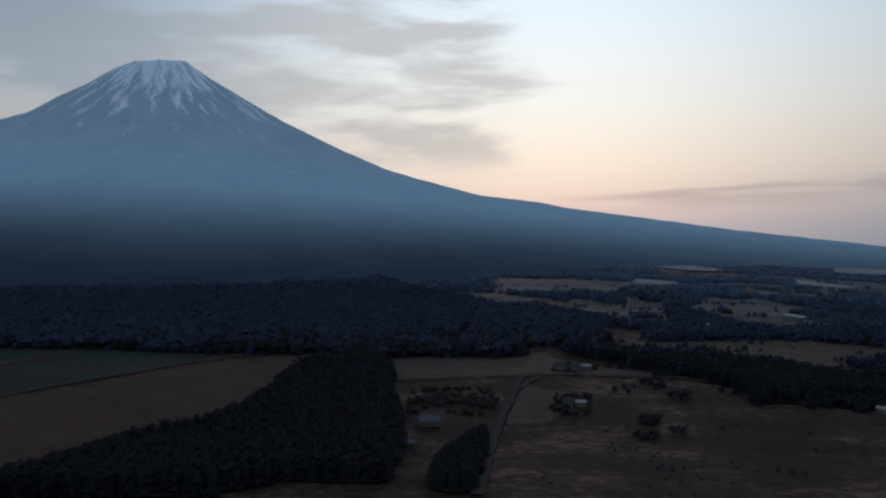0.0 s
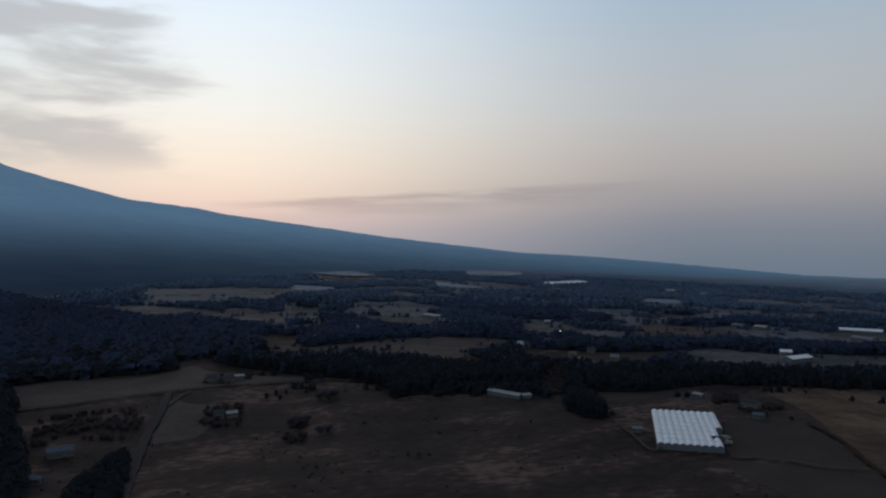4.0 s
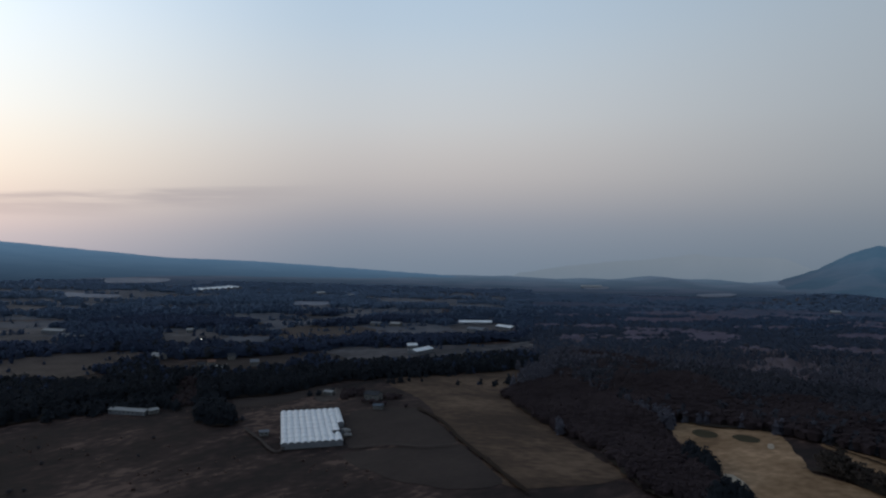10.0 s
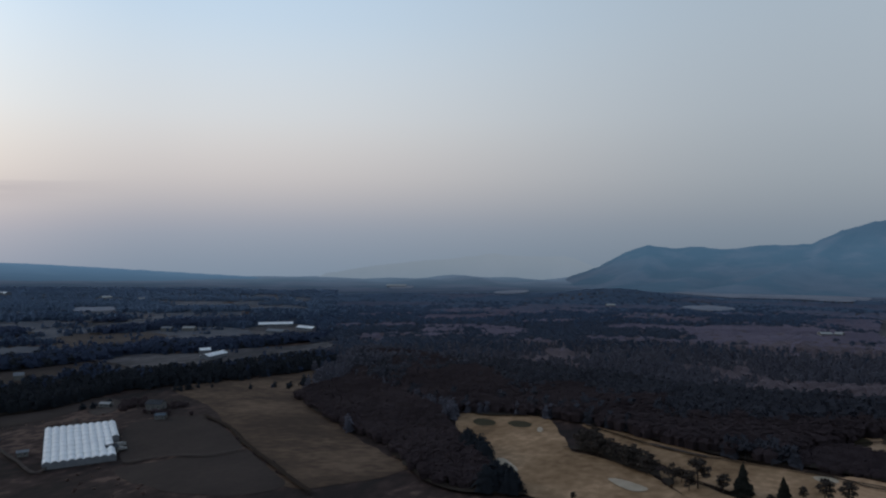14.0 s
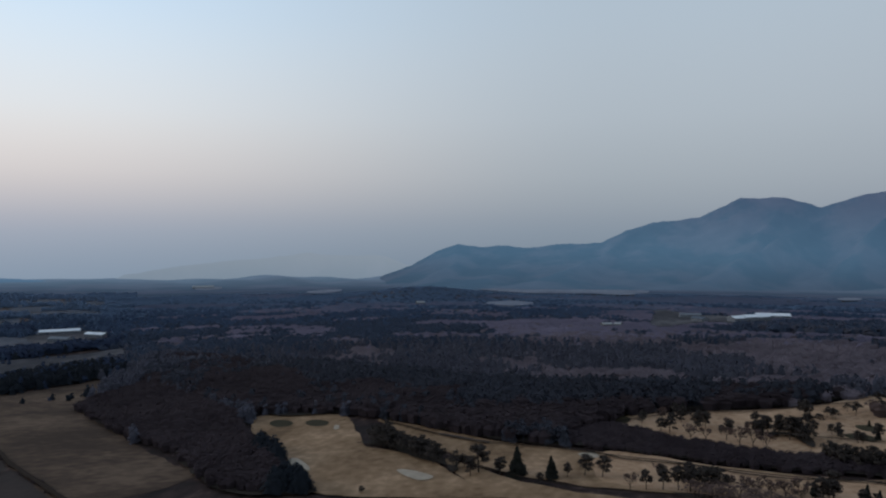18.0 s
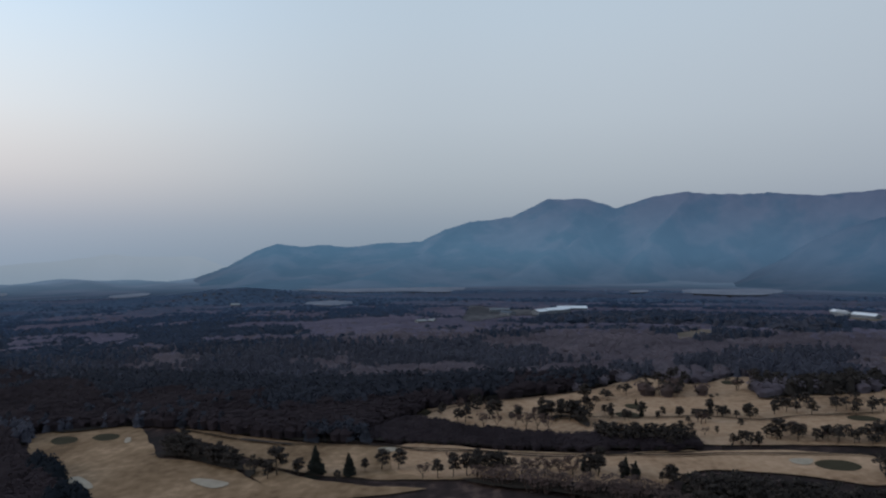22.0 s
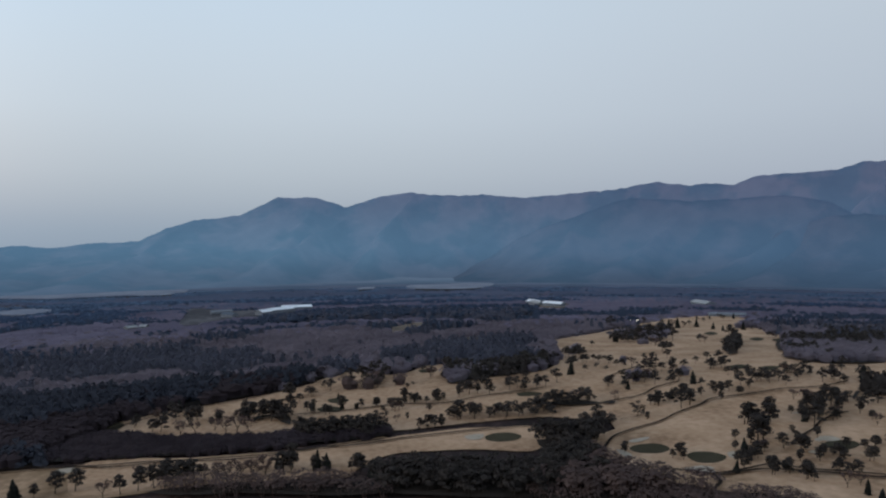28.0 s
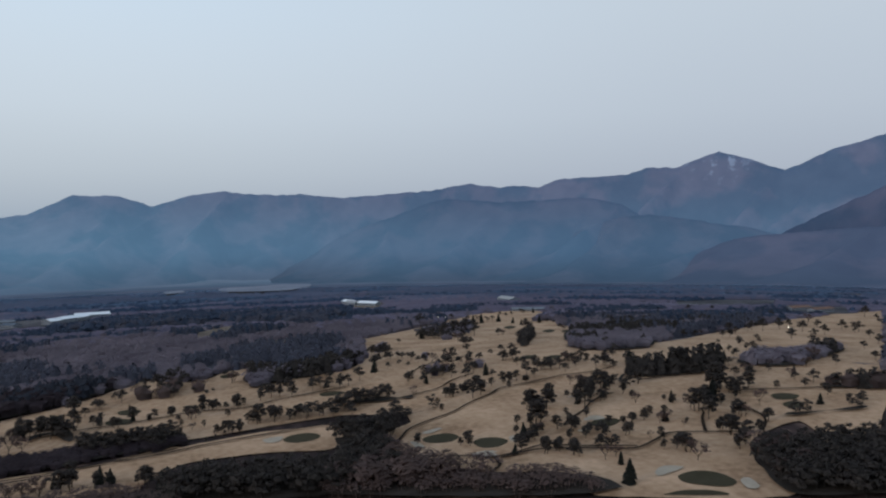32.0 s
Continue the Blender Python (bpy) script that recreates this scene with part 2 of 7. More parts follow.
# mauve-brown heath, its tone shifted bluer for haze on the plain
HEATH = material("heath", [(0.07948, 0.07381, 0.08234), (0.1324, 0.1196, 0.1267)], 0.004, fine=6, contrast=(0.4, 0.6))
# turf shifted to blue-grey, for haze over the far farmland
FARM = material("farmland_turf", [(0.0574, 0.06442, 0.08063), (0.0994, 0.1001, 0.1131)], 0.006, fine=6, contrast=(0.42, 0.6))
THICKET = material("thicket_twigs", [(0.05068, 0.03692, 0.03992), (0.08808, 0.06526, 0.06866)], 0.012, fine=8, island=0.15, leafy=True)
BARK = material("bark", [(0.045, 0.034, 0.028), (0.09, 0.07, 0.058)], 1.5, fine=4, bump=0.6)
# five woods, bluer and paler by range: haze put into their colours
EASTHAZEWOOD = material("hazed_plain_wood", [(0.05645, 0.0707, 0.1035), (0.08467, 0.1014, 0.1411)], 0.004, fine=6, island=0.05, leafy=True)
MIDHAZEWOOD = material("hazed_plateau_wood", [(0.04106, 0.0554, 0.09349), (0.05882, 0.07684, 0.1277)], 0.004, fine=6, island=0.05, leafy=True)
FARHAZEWOOD = material("hazed_distant_wood", [(0.05964, 0.0877, 0.1414), (0.08879, 0.1231, 0.1894)], 0.004, fine=6, island=0.05, leafy=True)
LASTHAZEWOOD = material("hazed_farthest_wood", [(0.1094, 0.1589, 0.2354), (0.1519, 0.2102, 0.2986)], 0.004, fine=6, island=0.04, leafy=True)
FARHAZEBARE = material("hazed_bare_wood", [(0.1794, 0.1599, 0.2141), (0.2961, 0.2527, 0.3179)], 0.003, fine=6, island=0.05, leafy=True)
WHITE = material("white_sheet", [(0.66, 0.67, 0.68), (0.78, 0.79, 0.8)], 0.15, rough=0.5, fine=6)
GREYWALL = material("grey_wall", [(0.13, 0.14, 0.155), (0.19, 0.2, 0.22)], 0.3, rough=0.7)
BLUEROOF = material("blue_steel_roof", [(0.07, 0.084, 0.105), (0.105, 0.1225, 0.147)], 0.4, rough=0.5)
DARKROOF = material("dark_tile_roof", [(0.035, 0.037, 0.042), (0.06, 0.062, 0.07)], 0.6, rough=0.6)
REDROOF = material("brown_steel_roof", [(0.14, 0.08, 0.06), (0.2, 0.12, 0.09)], 0.4, rough=0.6)
PAINT = material("weathered_paint", [(0.24, 0.24, 0.24), (0.34, 0.34, 0.335)], 0.5, rough=0.7)
GLASS = material("dark_window", [(0.02, 0.024, 0.03), (0.03, 0.034, 0.04)], 0.5, rough=0.15, spec=0.6)
TYRE = material("black_rubber", [(0.015, 0.015, 0.016), (0.025, 0.025, 0.026)], 2.0)
CONCRETE = material("concrete", [(0.12, 0.12, 0.12), (0.18, 0.178, 0.172)], 0.3)


# ---- building helpers ----
def mesh_of(name, verts, faces, mat, smooth=False, normals=None):
    me = bpy.data.meshes.new(name)
    verts = np.asarray(verts, dtype=np.float32)
    if isinstance(faces, np.ndarray):
        n, k = faces.shape
        me.vertices.add(len(verts))
        me.vertices.foreach_set("co", verts.ravel())
        me.loops.add(n * k)
        me.loops.foreach_set("vertex_index", faces.astype(np.int32).ravel())
        me.polygons.add(n)
        me.polygons.foreach_set("loop_start", np.arange(0, n * k, k, dtype=np.int32))
        me.update(calc_edges=True)
    else:
        me.from_pydata(verts.tolist(), [], faces)
        me.update()
    me.materials.append(mat)
    if smooth:
        me.polygons.foreach_set("use_smooth", np.ones(len(me.polygons), dtype=bool))
    if normals is not None:         # foliage is lit as a soft mass, not face by face
        me.polygons.foreach_set("use_smooth", np.ones(len(me.polygons), dtype=bool))
        me.normals_split_custom_set_from_vertices(normals)
    return me


def part(name, bm, mat, parent, label=""):
    """Links a bmesh, or a mesh, as one object under its thing."""
    if isinstance(bm, bmesh.types.BMesh):
        me = bpy.data.meshes.new(name)
        bm.to_mesh(me)
        bm.free()
        me.materials.append(mat)
    else:
        me = bm
    ob = new(name, me)
    ob.parent = parent
    return tagged(ob, label)


def thing(name, label, category, group="", kind=""):
    return tagged(new(name), label, category, group, kind)


def box(bm, x0, x1, y0, y1, z0, z1):
    v = [bm.verts.new(p) for p in ((x0, y0, z0), (x1, y0, z0), (x1, y1, z0), (x0, y1, z0), (x0, y0, z1), (x1, y0, z1), (x1, y1, z1), (x0, y1, z1))]
    for f in ((0, 3, 2, 1), (4, 5, 6, 7), (0, 1, 5, 4), (1, 2, 6, 5), (2, 3, 7, 6), (3, 0, 4, 7)):
        bm.faces.new([v[i] for i in f])


def boxes(*specs):
    bm = bmesh.new()
    for s in specs:
        box(bm, *s)
    return bm


# ---- the lie of the land ----
CENTRE = (20.0, -45.0)
FAR_AZ = (-180, -60, -40, 0, 30, 45, 60, 90, 120, 165, 180)
FAR_EL = (-1.5, -0.8, -0.9, -1.5, -2.4, -3.1, -3.65, -3.75, -3.65, -3.4, -3.0)
SLOPE_X, SLOPE_Y, LEVEL = -0.0065, -0.0732, 0.0


MOUND = (2445.0, 310.0)


def ground(x, y):
    """Height of the land, metres; works on arrays."""
    x, y = np.asarray(x, float), np.asarray(y, float)
    dx, dy = x - CENTRE[0], y - CENTRE[1]
    r = np.hypot(dx, dy) + 1e-6
    k = np.minimum(1, 560 / r)
    near = SLOPE_X * (CENTRE[0] + dx * k - 300) + SLOPE_Y * (CENTRE[1] + dy * k) + LEVEL
    az = np.degrees(np.arctan2(dx, dy))
    far = 125 + 4600 * np.tan(np.radians(np.interp(az, FAR_AZ, FAR_EL)))
    t = np.clip((r - 560) / 4040, 0, 1.1) ** 0.9
    roll = 1.2 * np.sin(x / 61 + 0.4 * np.sin(y / 47)) * np.sin(y / 53 + 1.0)
    land_z = near + (far - near) * t + roll
    rise = np.clip((r - 3400) / 700, 0, 1)          # low hills before the mountains
    rise = rise * rise * (3 - 2 * rise) * np.interp(az, (50, 70, 170, 180), (0, 1, 1, 0))
    land_z = land_z + rise * (17 + 9 * np.sin(az * 0.55 + 1.0) + 7 * np.sin(az * 1.31 + r / 260))
    land_z = land_z + 30 * np.exp(-(((x - MOUND[0]) ** 2 + (y - MOUND[1]) ** 2) / 200 ** 2))          # a wooded knoll on the plain
    pad = np.exp(-(((x - 408) ** 2 + (y - 382) ** 2) / 9000) ** 2)      # levelled ground of the glasshouse
    return land_z + (-27 - land_z) * pad


def polar(r, az):
    a = np.radians(az)
    return CENTRE[0] + r * np.sin(a), CENTRE[1] + r * np.cos(a)


def polar_sheet(name, radii, bearings, height, mat, smooth=True, closed=False):
    A, R = np.meshgrid(np.asarray(bearings, float), np.asarray(radii, float))
    X, Y = polar(R, A)
    Z = height(X, Y, R, A)
    nr, na = A.shape
    i = np.arange((nr - 1) * (na - (0 if closed else 1))).reshape(nr - 1, -1)
    rr, aa = np.divmod(i.ravel(), na - (0 if closed else 1))
    a2 = (aa + 1) % na
    faces = np.stack([rr * na + aa, (rr + 1) * na + aa, (rr + 1) * na + a2, rr * na + a2], -1)
    return mesh_of(name, np.stack([X.ravel(), Y.ravel(), Z.ravel()], -1), faces, mat, smooth)


def fbm(x, y, octaves=4, seed=0.0):
    """Smooth value noise on arrays, 0 to 1."""
    out, amp, tot = 0, 1.0, 0
    for o in range(octaves):
        xi, yi = np.floor(x).astype(np.int64), np.floor(y).astype(np.int64)
        fx, fy = x - xi, y - yi
        fx, fy = fx * fx * (3 - 2 * fx), fy * fy * (3 - 2 * fy)

        def h(i, j):
            n = np.sin(i * 127.1 + j * 311.7 + seed * 17.3 + o * 7.7) * 43758.5453
            return n - np.floor(n)
        v = (h(xi, yi) * (1 - fx) + h(xi + 1, yi) * fx) * (1 - fy) + (h(xi, yi + 1) * (1 - fx) + h(xi + 1, yi + 1) * fx) * fy
        out, tot = out + amp * v, tot + amp
        x, y, amp = x * 2.03 + 11.3, y * 2.03 + 5.7, amp * 0.5
    return out / tot


radii = np.concatenate([np.arange(1, 900, 18), np.arange(900, 2400, 60), np.arange(2400, 4950, 150), [4960]])
land = new("ground", polar_sheet("ground", radii, np.arange(0, 360, 1.5), lambda X, Y, R, A: ground(X, Y) - 14 * (R > 2760), GRASS, closed=True))
tagged(land, "brown winter grassland of a wide volcanic plateau", "ground", kind="structure")


plain = new("wooded_plain", polar_sheet("wooded_plain", np.concatenate([np.arange(560, 1200, 20), np.arange(1200, 2750, 50)]), np.arange(59, 176, 1.0), lambda X, Y, R, A: ground(X, Y) + 0.08, HEATH))
tagged(plain, "mauve-brown heath and scrub of the wooded plain", "ground", kind="structure")
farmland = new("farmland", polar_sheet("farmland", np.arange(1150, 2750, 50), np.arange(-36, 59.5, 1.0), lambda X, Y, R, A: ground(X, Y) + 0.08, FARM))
tagged(farmland, "winter farmland under the volcano, greyed blue with painted haze", "ground", kind="structure")


# ---- mountains on the horizon ----
def backdrop_material(name, low, high, glow_low, glow_high, z0, z1, snow=None, sweep=None, cap=None, mid=None):
    """Distant slopes: rock and forest colour, with haze painted over it as emission."""
    m = bpy.data.materials.new(name)
    m.use_nodes = True
    nt = m.node_tree
    bs = nt.nodes["Principled BSDF"]
    bs.inputs["Roughness"].default_value, bs.inputs["Specular IOR Level"].default_value = 1.0, 0.0
    geo = nt.nodes.new("ShaderNodeNewGeometry")
    sp = nt.nodes.new("ShaderNodeSeparateXYZ")
    nt.links.new(geo.outputs["Position"], sp.inputs[0])
    mr = nt.nodes.new("ShaderNodeMapRange")
    mr.interpolation_type = "SMOOTHSTEP"
    mr.inputs[1].default_value, mr.inputs[2].default_value = z0, z1
    if snow:
        # the volcano's haze glow reaches lower towards the east
        shift = nt.nodes.new("ShaderNodeMath")
        shift.inputs[1].default_value = 2000.0
        nt.links.new(sp.outputs[0], shift.inputs[0])
        east = nt.nodes.new("ShaderNodeMath")
        east.operation = "MAXIMUM"
        nt.links.new(shift.outputs[0], east.inputs[0])
        east.inputs[1].default_value = 0.0
        along = nt.nodes.new("ShaderNodeMath")
        along.operation = "MULTIPLY"
        along.inputs[1].default_value = 0.05
        nt.links.new(east.outputs[0], along.inputs[0])
        flank = nt.nodes.new("ShaderNodeMath")
        east2 = nt.nodes.new("ShaderNodeMath")
        east2.operation = "MAXIMUM"
        east2.inputs[1].default_value = 0.0
        nt.links.new(sp.outputs[0], east2.inputs[0])
        along2 = nt.nodes.new("ShaderNodeMath")
        along2.operation = "MULTIPLY_ADD"
        along2.inputs[1].default_value = 0.03
        nt.links.new(east2.outputs[0], along2.inputs[0])
        nt.links.new(along.outputs[0], along2.inputs[2])
        nt.links.new(along2.outputs[0], flank.inputs[0])
        nt.links.new(sp.outputs[2], flank.inputs[1])
        nt.links.new(flank.outputs[0], mr.inputs[0])
    else:
        nt.links.new(sp.outputs[2], mr.inputs[0])
    nz = nt.nodes.new("ShaderNodeTexNoise")
    nz.inputs["Scale"].default_value, nz.inputs["Detail"].default_value = 0.009, 8
    nt.links.new(geo.outputs["Position"], nz.inputs["Vector"])

    def mix(f, a, b, blend="MIX"):
        n = nt.nodes.new("ShaderNodeMix")
        n.data_type, n.blend_type = "RGBA", blend
        for s, v in ((n.inputs[0], f), (n.inputs[6], a), (n.inputs[7], b)):
            if isinstance(v, (int, float)):
                s.default_value = v
            elif isinstance(v, tuple):
                s.default_value = (*v, 1)
            else:
                nt.links.new(v, s)
        return n.outputs[2]
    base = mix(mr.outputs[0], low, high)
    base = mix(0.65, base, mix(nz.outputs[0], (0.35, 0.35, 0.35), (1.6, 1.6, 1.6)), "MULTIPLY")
    stand = nt.nodes.new("ShaderNodeTexNoise")          # stands of darker forest
    stand.inputs["Scale"].default_value, stand.inputs["Detail"].default_value = 0.0035, 5
    nt.links.new(geo.outputs["Position"], stand.inputs["Vector"])
    cut = nt.nodes.new("ShaderNodeMapRange")
    cut.inputs[1].default_value, cut.inputs[2].default_value = 0.45, 0.56
    nt.links.new(stand.outputs[0], cut.inputs[0])
    base = mix(0.8, base, mix(cut.outputs[0], (0.55, 0.6, 0.66) if snow else (0.5, 0.66, 0.72), (1.08, 1.06, 1.04) if snow else (1.22, 1.04, 1.05)), "MULTIPLY")
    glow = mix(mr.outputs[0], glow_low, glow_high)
    if mid:             # painted haze is thickest over the foot
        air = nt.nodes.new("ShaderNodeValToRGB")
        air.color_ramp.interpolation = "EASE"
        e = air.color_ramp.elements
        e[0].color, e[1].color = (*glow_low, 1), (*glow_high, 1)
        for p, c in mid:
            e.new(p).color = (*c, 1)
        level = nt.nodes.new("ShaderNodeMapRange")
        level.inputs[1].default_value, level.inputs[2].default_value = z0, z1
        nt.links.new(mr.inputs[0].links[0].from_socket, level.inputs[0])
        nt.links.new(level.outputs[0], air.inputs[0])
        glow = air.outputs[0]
    if cap:             # old snow in the highest gullies
        away = nt.nodes.new("ShaderNodeVectorMath")
        away.operation = "DISTANCE"
        away.inputs[1].default_value = cap
        nt.links.new(geo.outputs["Position"], away.inputs[0])
        hi = nt.nodes.new("ShaderNodeMapRange")
        hi.inputs[1].default_value, hi.inputs[2].default_value = 230, 60
        nt.links.new(away.outputs["Value"], hi.inputs[0])
        gully = nt.nodes.new("ShaderNodeTexNoise")
        gully.inputs["Scale"].default_value, gully.inputs["Detail"].default_value = 0.02, 4
        nt.links.new(geo.outputs["Position"], gully.inputs["Vector"])
        patchy = nt.nodes.new("ShaderNodeMapRange")
        patchy.inputs[1].default_value, patchy.inputs[2].default_value = 0.54, 0.62
        nt.links.new(gully.outputs[0], patchy.inputs[0])
        both_on = nt.nodes.new("ShaderNodeMath")
        both_on.operation = "MULTIPLY"
        nt.links.new(hi.outputs[0], both_on.inputs[0])
        nt.links.new(patchy.outputs[0], both_on.inputs[1])
        base = mix(both_on.outputs[0], base, (0.24, 0.25, 0.28))
    if sweep:           # the haze glow is stronger on the side of the dawn
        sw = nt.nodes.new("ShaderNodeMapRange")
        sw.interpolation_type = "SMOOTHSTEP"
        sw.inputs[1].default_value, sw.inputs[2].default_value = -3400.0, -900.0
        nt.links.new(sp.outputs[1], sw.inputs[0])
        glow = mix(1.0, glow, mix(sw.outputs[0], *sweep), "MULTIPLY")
    if snow:
        sx, sz, axis = snow

        def mth(op, a, b=None):
            n = nt.nodes.new("ShaderNodeMath")
            n.operation = op
            for i, v in enumerate((a, b)):
                if isinstance(v, (int, float)):
                    n.inputs[i].default_value = v
                elif v is not None:
                    nt.links.new(v, n.inputs[i])
            return n.outputs[0]
        dotn = nt.nodes.new("ShaderNodeVectorMath")
        dotn.operation = "DOT_PRODUCT"
        dotn.inputs[1].default_value = (axis[0], axis[1], 0)
        nt.links.new(geo.outputs["Position"], dotn.inputs[0])
        side = mth("SUBTRACT", dotn.outputs["Value"], sx)
        drop = mth("SUBTRACT", sz, sp.outputs[2])
        fan = mth("DIVIDE", side, mth("ADD", drop, 130.0))
        wave = nt.nodes.new("ShaderNodeTexNoise")
        wave.inputs["Scale"].default_value, wave.inputs["Detail"].default_value = 0.006, 3
        nt.links.new(geo.outputs["Position"], wave.inputs["Vector"])
        cb = nt.nodes.new("ShaderNodeCombineXYZ")
        nt.links.new(mth("ADD", mth("MULTIPLY", fan, 8.0), mth("MULTIPLY", wave.outputs[0], 1.3)), cb.inputs[0])
        nt.links.new(mth("MULTIPLY", drop, 0.0045), cb.inputs[1])
        st = nt.nodes.new("ShaderNodeTexNoise")
        st.inputs["Scale"].default_value, st.inputs["Detail"].default_value, st.inputs["Roughness"].default_value = 1.0, 6, 0.62
        nt.links.new(cb.outputs[0], st.inputs["Vector"])
        # thinner with depth below the rim, and on the sunlit southern side
        thin = mth("ADD", mth("MULTIPLY", drop, 0.00046), mth("MULTIPLY", mth("ABSOLUTE", fan), 0.07))
        lev = mth("SUBTRACT", mth("ADD", st.outputs[0], 0.1), thin)
        ms = nt.nodes.new("ShaderNodeMapRange")
        ms.interpolation_type = "SMOOTHSTEP"
        ms.inputs[1].default_value, ms.inputs[2].default_value = 0.40, 0.58
        nt.links.new(lev, ms.inputs[0])
        base = mix(ms.outputs[0], base, (0.5, 0.52, 0.55))
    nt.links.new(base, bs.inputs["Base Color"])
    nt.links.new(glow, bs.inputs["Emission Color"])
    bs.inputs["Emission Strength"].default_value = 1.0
    return m


def far_land_material():
    """Woods and fields some kilometres off, in streaks, with haze painted as emission that grows with distance."""
    m = backdrop_material("far_land", (0.05, 0.058, 0.075), (0.05, 0.058, 0.075), (0, 0, 0), (0, 0, 0), 0, 1)
    nt = m.node_tree
    bs = nt.nodes["Principled BSDF"]
    geo = nt.nodes["Geometry"]
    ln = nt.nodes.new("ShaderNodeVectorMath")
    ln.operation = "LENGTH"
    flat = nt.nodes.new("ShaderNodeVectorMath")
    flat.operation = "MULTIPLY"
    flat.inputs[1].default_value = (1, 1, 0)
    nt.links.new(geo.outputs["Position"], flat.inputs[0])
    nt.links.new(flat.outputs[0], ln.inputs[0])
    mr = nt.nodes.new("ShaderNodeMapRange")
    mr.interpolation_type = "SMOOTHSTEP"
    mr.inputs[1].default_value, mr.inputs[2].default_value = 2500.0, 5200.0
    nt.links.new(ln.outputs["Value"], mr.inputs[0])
    # haze colours: emission from dark blue to pale blue-grey with range
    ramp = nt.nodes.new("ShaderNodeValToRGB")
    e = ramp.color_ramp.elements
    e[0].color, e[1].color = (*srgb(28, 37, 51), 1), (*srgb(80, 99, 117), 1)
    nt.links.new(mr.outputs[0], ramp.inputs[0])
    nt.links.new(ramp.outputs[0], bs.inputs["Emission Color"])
    return m


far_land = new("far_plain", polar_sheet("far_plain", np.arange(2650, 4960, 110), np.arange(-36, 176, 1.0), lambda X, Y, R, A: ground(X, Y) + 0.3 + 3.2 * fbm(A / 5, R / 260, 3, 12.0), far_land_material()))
tagged(far_land, "far wooded plain with blue haze painted as glow", "plain", kind="structure")


# bearing and height (degrees) of the volcano's skyline
VOLCANO = [(-62, 1.0), (-45, 3.2), (-31.37, 7.24), (-29.72, 7.87), (-28.0, 8.98), (-26.23, 9.95), (-24.41, 11.17), (-22.99, 11.83), (-21.2, 12.04), (-19.53, 12.08), (-17.89, 10.98), (-15.06, 9.4), (-12.58, 8.01), (-8.31, 5.98), (-4.82, 4.47), (-2.17, 3.67), (2.71, 2.35), (7.56, 1.73), (9.3, 1.31), (17.46, 0.16), (20.82, -0.36), (24.42, -0.82), (32.25, -1.74), (38.17, -2.06), (46.13, -2.73), (51.97, -3.19), (60, -3.9), (66, -4.5)]
RANGE = [(75, -6.0), (78.23, -3.3), (80.45, -2.55), (82.23, -1.52), (83.94, -0.84), (85.82, -1.07), (87.62, -0.93), (89.87, -1.14), (91.65, -0.87), (95.32, -0.69), (97.34, 0.3), (99.14, 0.83), (102.49, 1.28), (105.36, 2.64), (108.4, 2.66), (110.54, 1.9), (113.05, 2.73), (115.82, 3.11), (116.7, 2.93), (119.42, 2.83), (115.35, 2.87), (117.59, 2.64), (121.17, 2.94), (124.72, 2.66), (131.64, 3.19), (134.47, 3.74), (136.99, 3.39), (138.17, 3.53), (140.12, 3.4), (141.42, 3.97), (146.76, 4.25), (148.21, 4.73), (150.45, 4.66), (153.29, 5.79), (155.13, 5.18), (157.73, 4.19), (160.89, 5.6), (163.8, 6.39), (172, 9.0), (190, 10.5), (215, 8)]
EYE_Z = 125.0


def skyline(table, az):
    return np.interp(az, [p[0] for p in table], [p[1] for p in table])


def volcano_height(X, Y, R, A):
    e = skyline(VOLCANO, A)
    foot = np.interp(A, (-60, -8, 34, 66), (1500, 1600, 3300, 3700))
    u = np.clip((R - foot) / (4560 - foot), 0, 1)
    top = EYE_Z + 4560 * np.tan(np.radians(e)) + 5 * (fbm(A * 2.2, A * 0 + 3, 3) - 0.5)
    base = ground(X, Y) - 3 - 6 * (R < foot)
    z = base + (top - base) * (0.42 * u + 0.58 * u ** 2.6)
    fan = (A + 21) / (4800 - R + 260) * 400
    z = z + (fbm(fan * 2.2, R / 900, 4, 2.0) - 0.5) * 16 * u * (1 - u) * np.clip((e + 1) / 8, 0.1, 1)
    back = np.clip((R - 4560) / 240, 0, 1)
    return z - back * 400


SUMMIT = (-21.27, 12.27)
ua = radians(SUMMIT[0])
# blue of the cone is haze emission, dark at the foot, brightest above it
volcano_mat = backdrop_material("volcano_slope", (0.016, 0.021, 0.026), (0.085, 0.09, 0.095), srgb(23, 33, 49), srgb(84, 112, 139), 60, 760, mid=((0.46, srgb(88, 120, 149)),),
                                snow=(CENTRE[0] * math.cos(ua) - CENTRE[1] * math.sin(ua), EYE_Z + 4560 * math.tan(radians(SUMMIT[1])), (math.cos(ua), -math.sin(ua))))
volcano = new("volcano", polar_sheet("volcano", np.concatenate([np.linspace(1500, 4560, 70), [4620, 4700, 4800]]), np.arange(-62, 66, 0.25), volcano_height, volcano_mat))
tagged(volcano, "tall volcano cone with painted blue haze and snow streaks near its flat rim", "mountain", kind="structure")


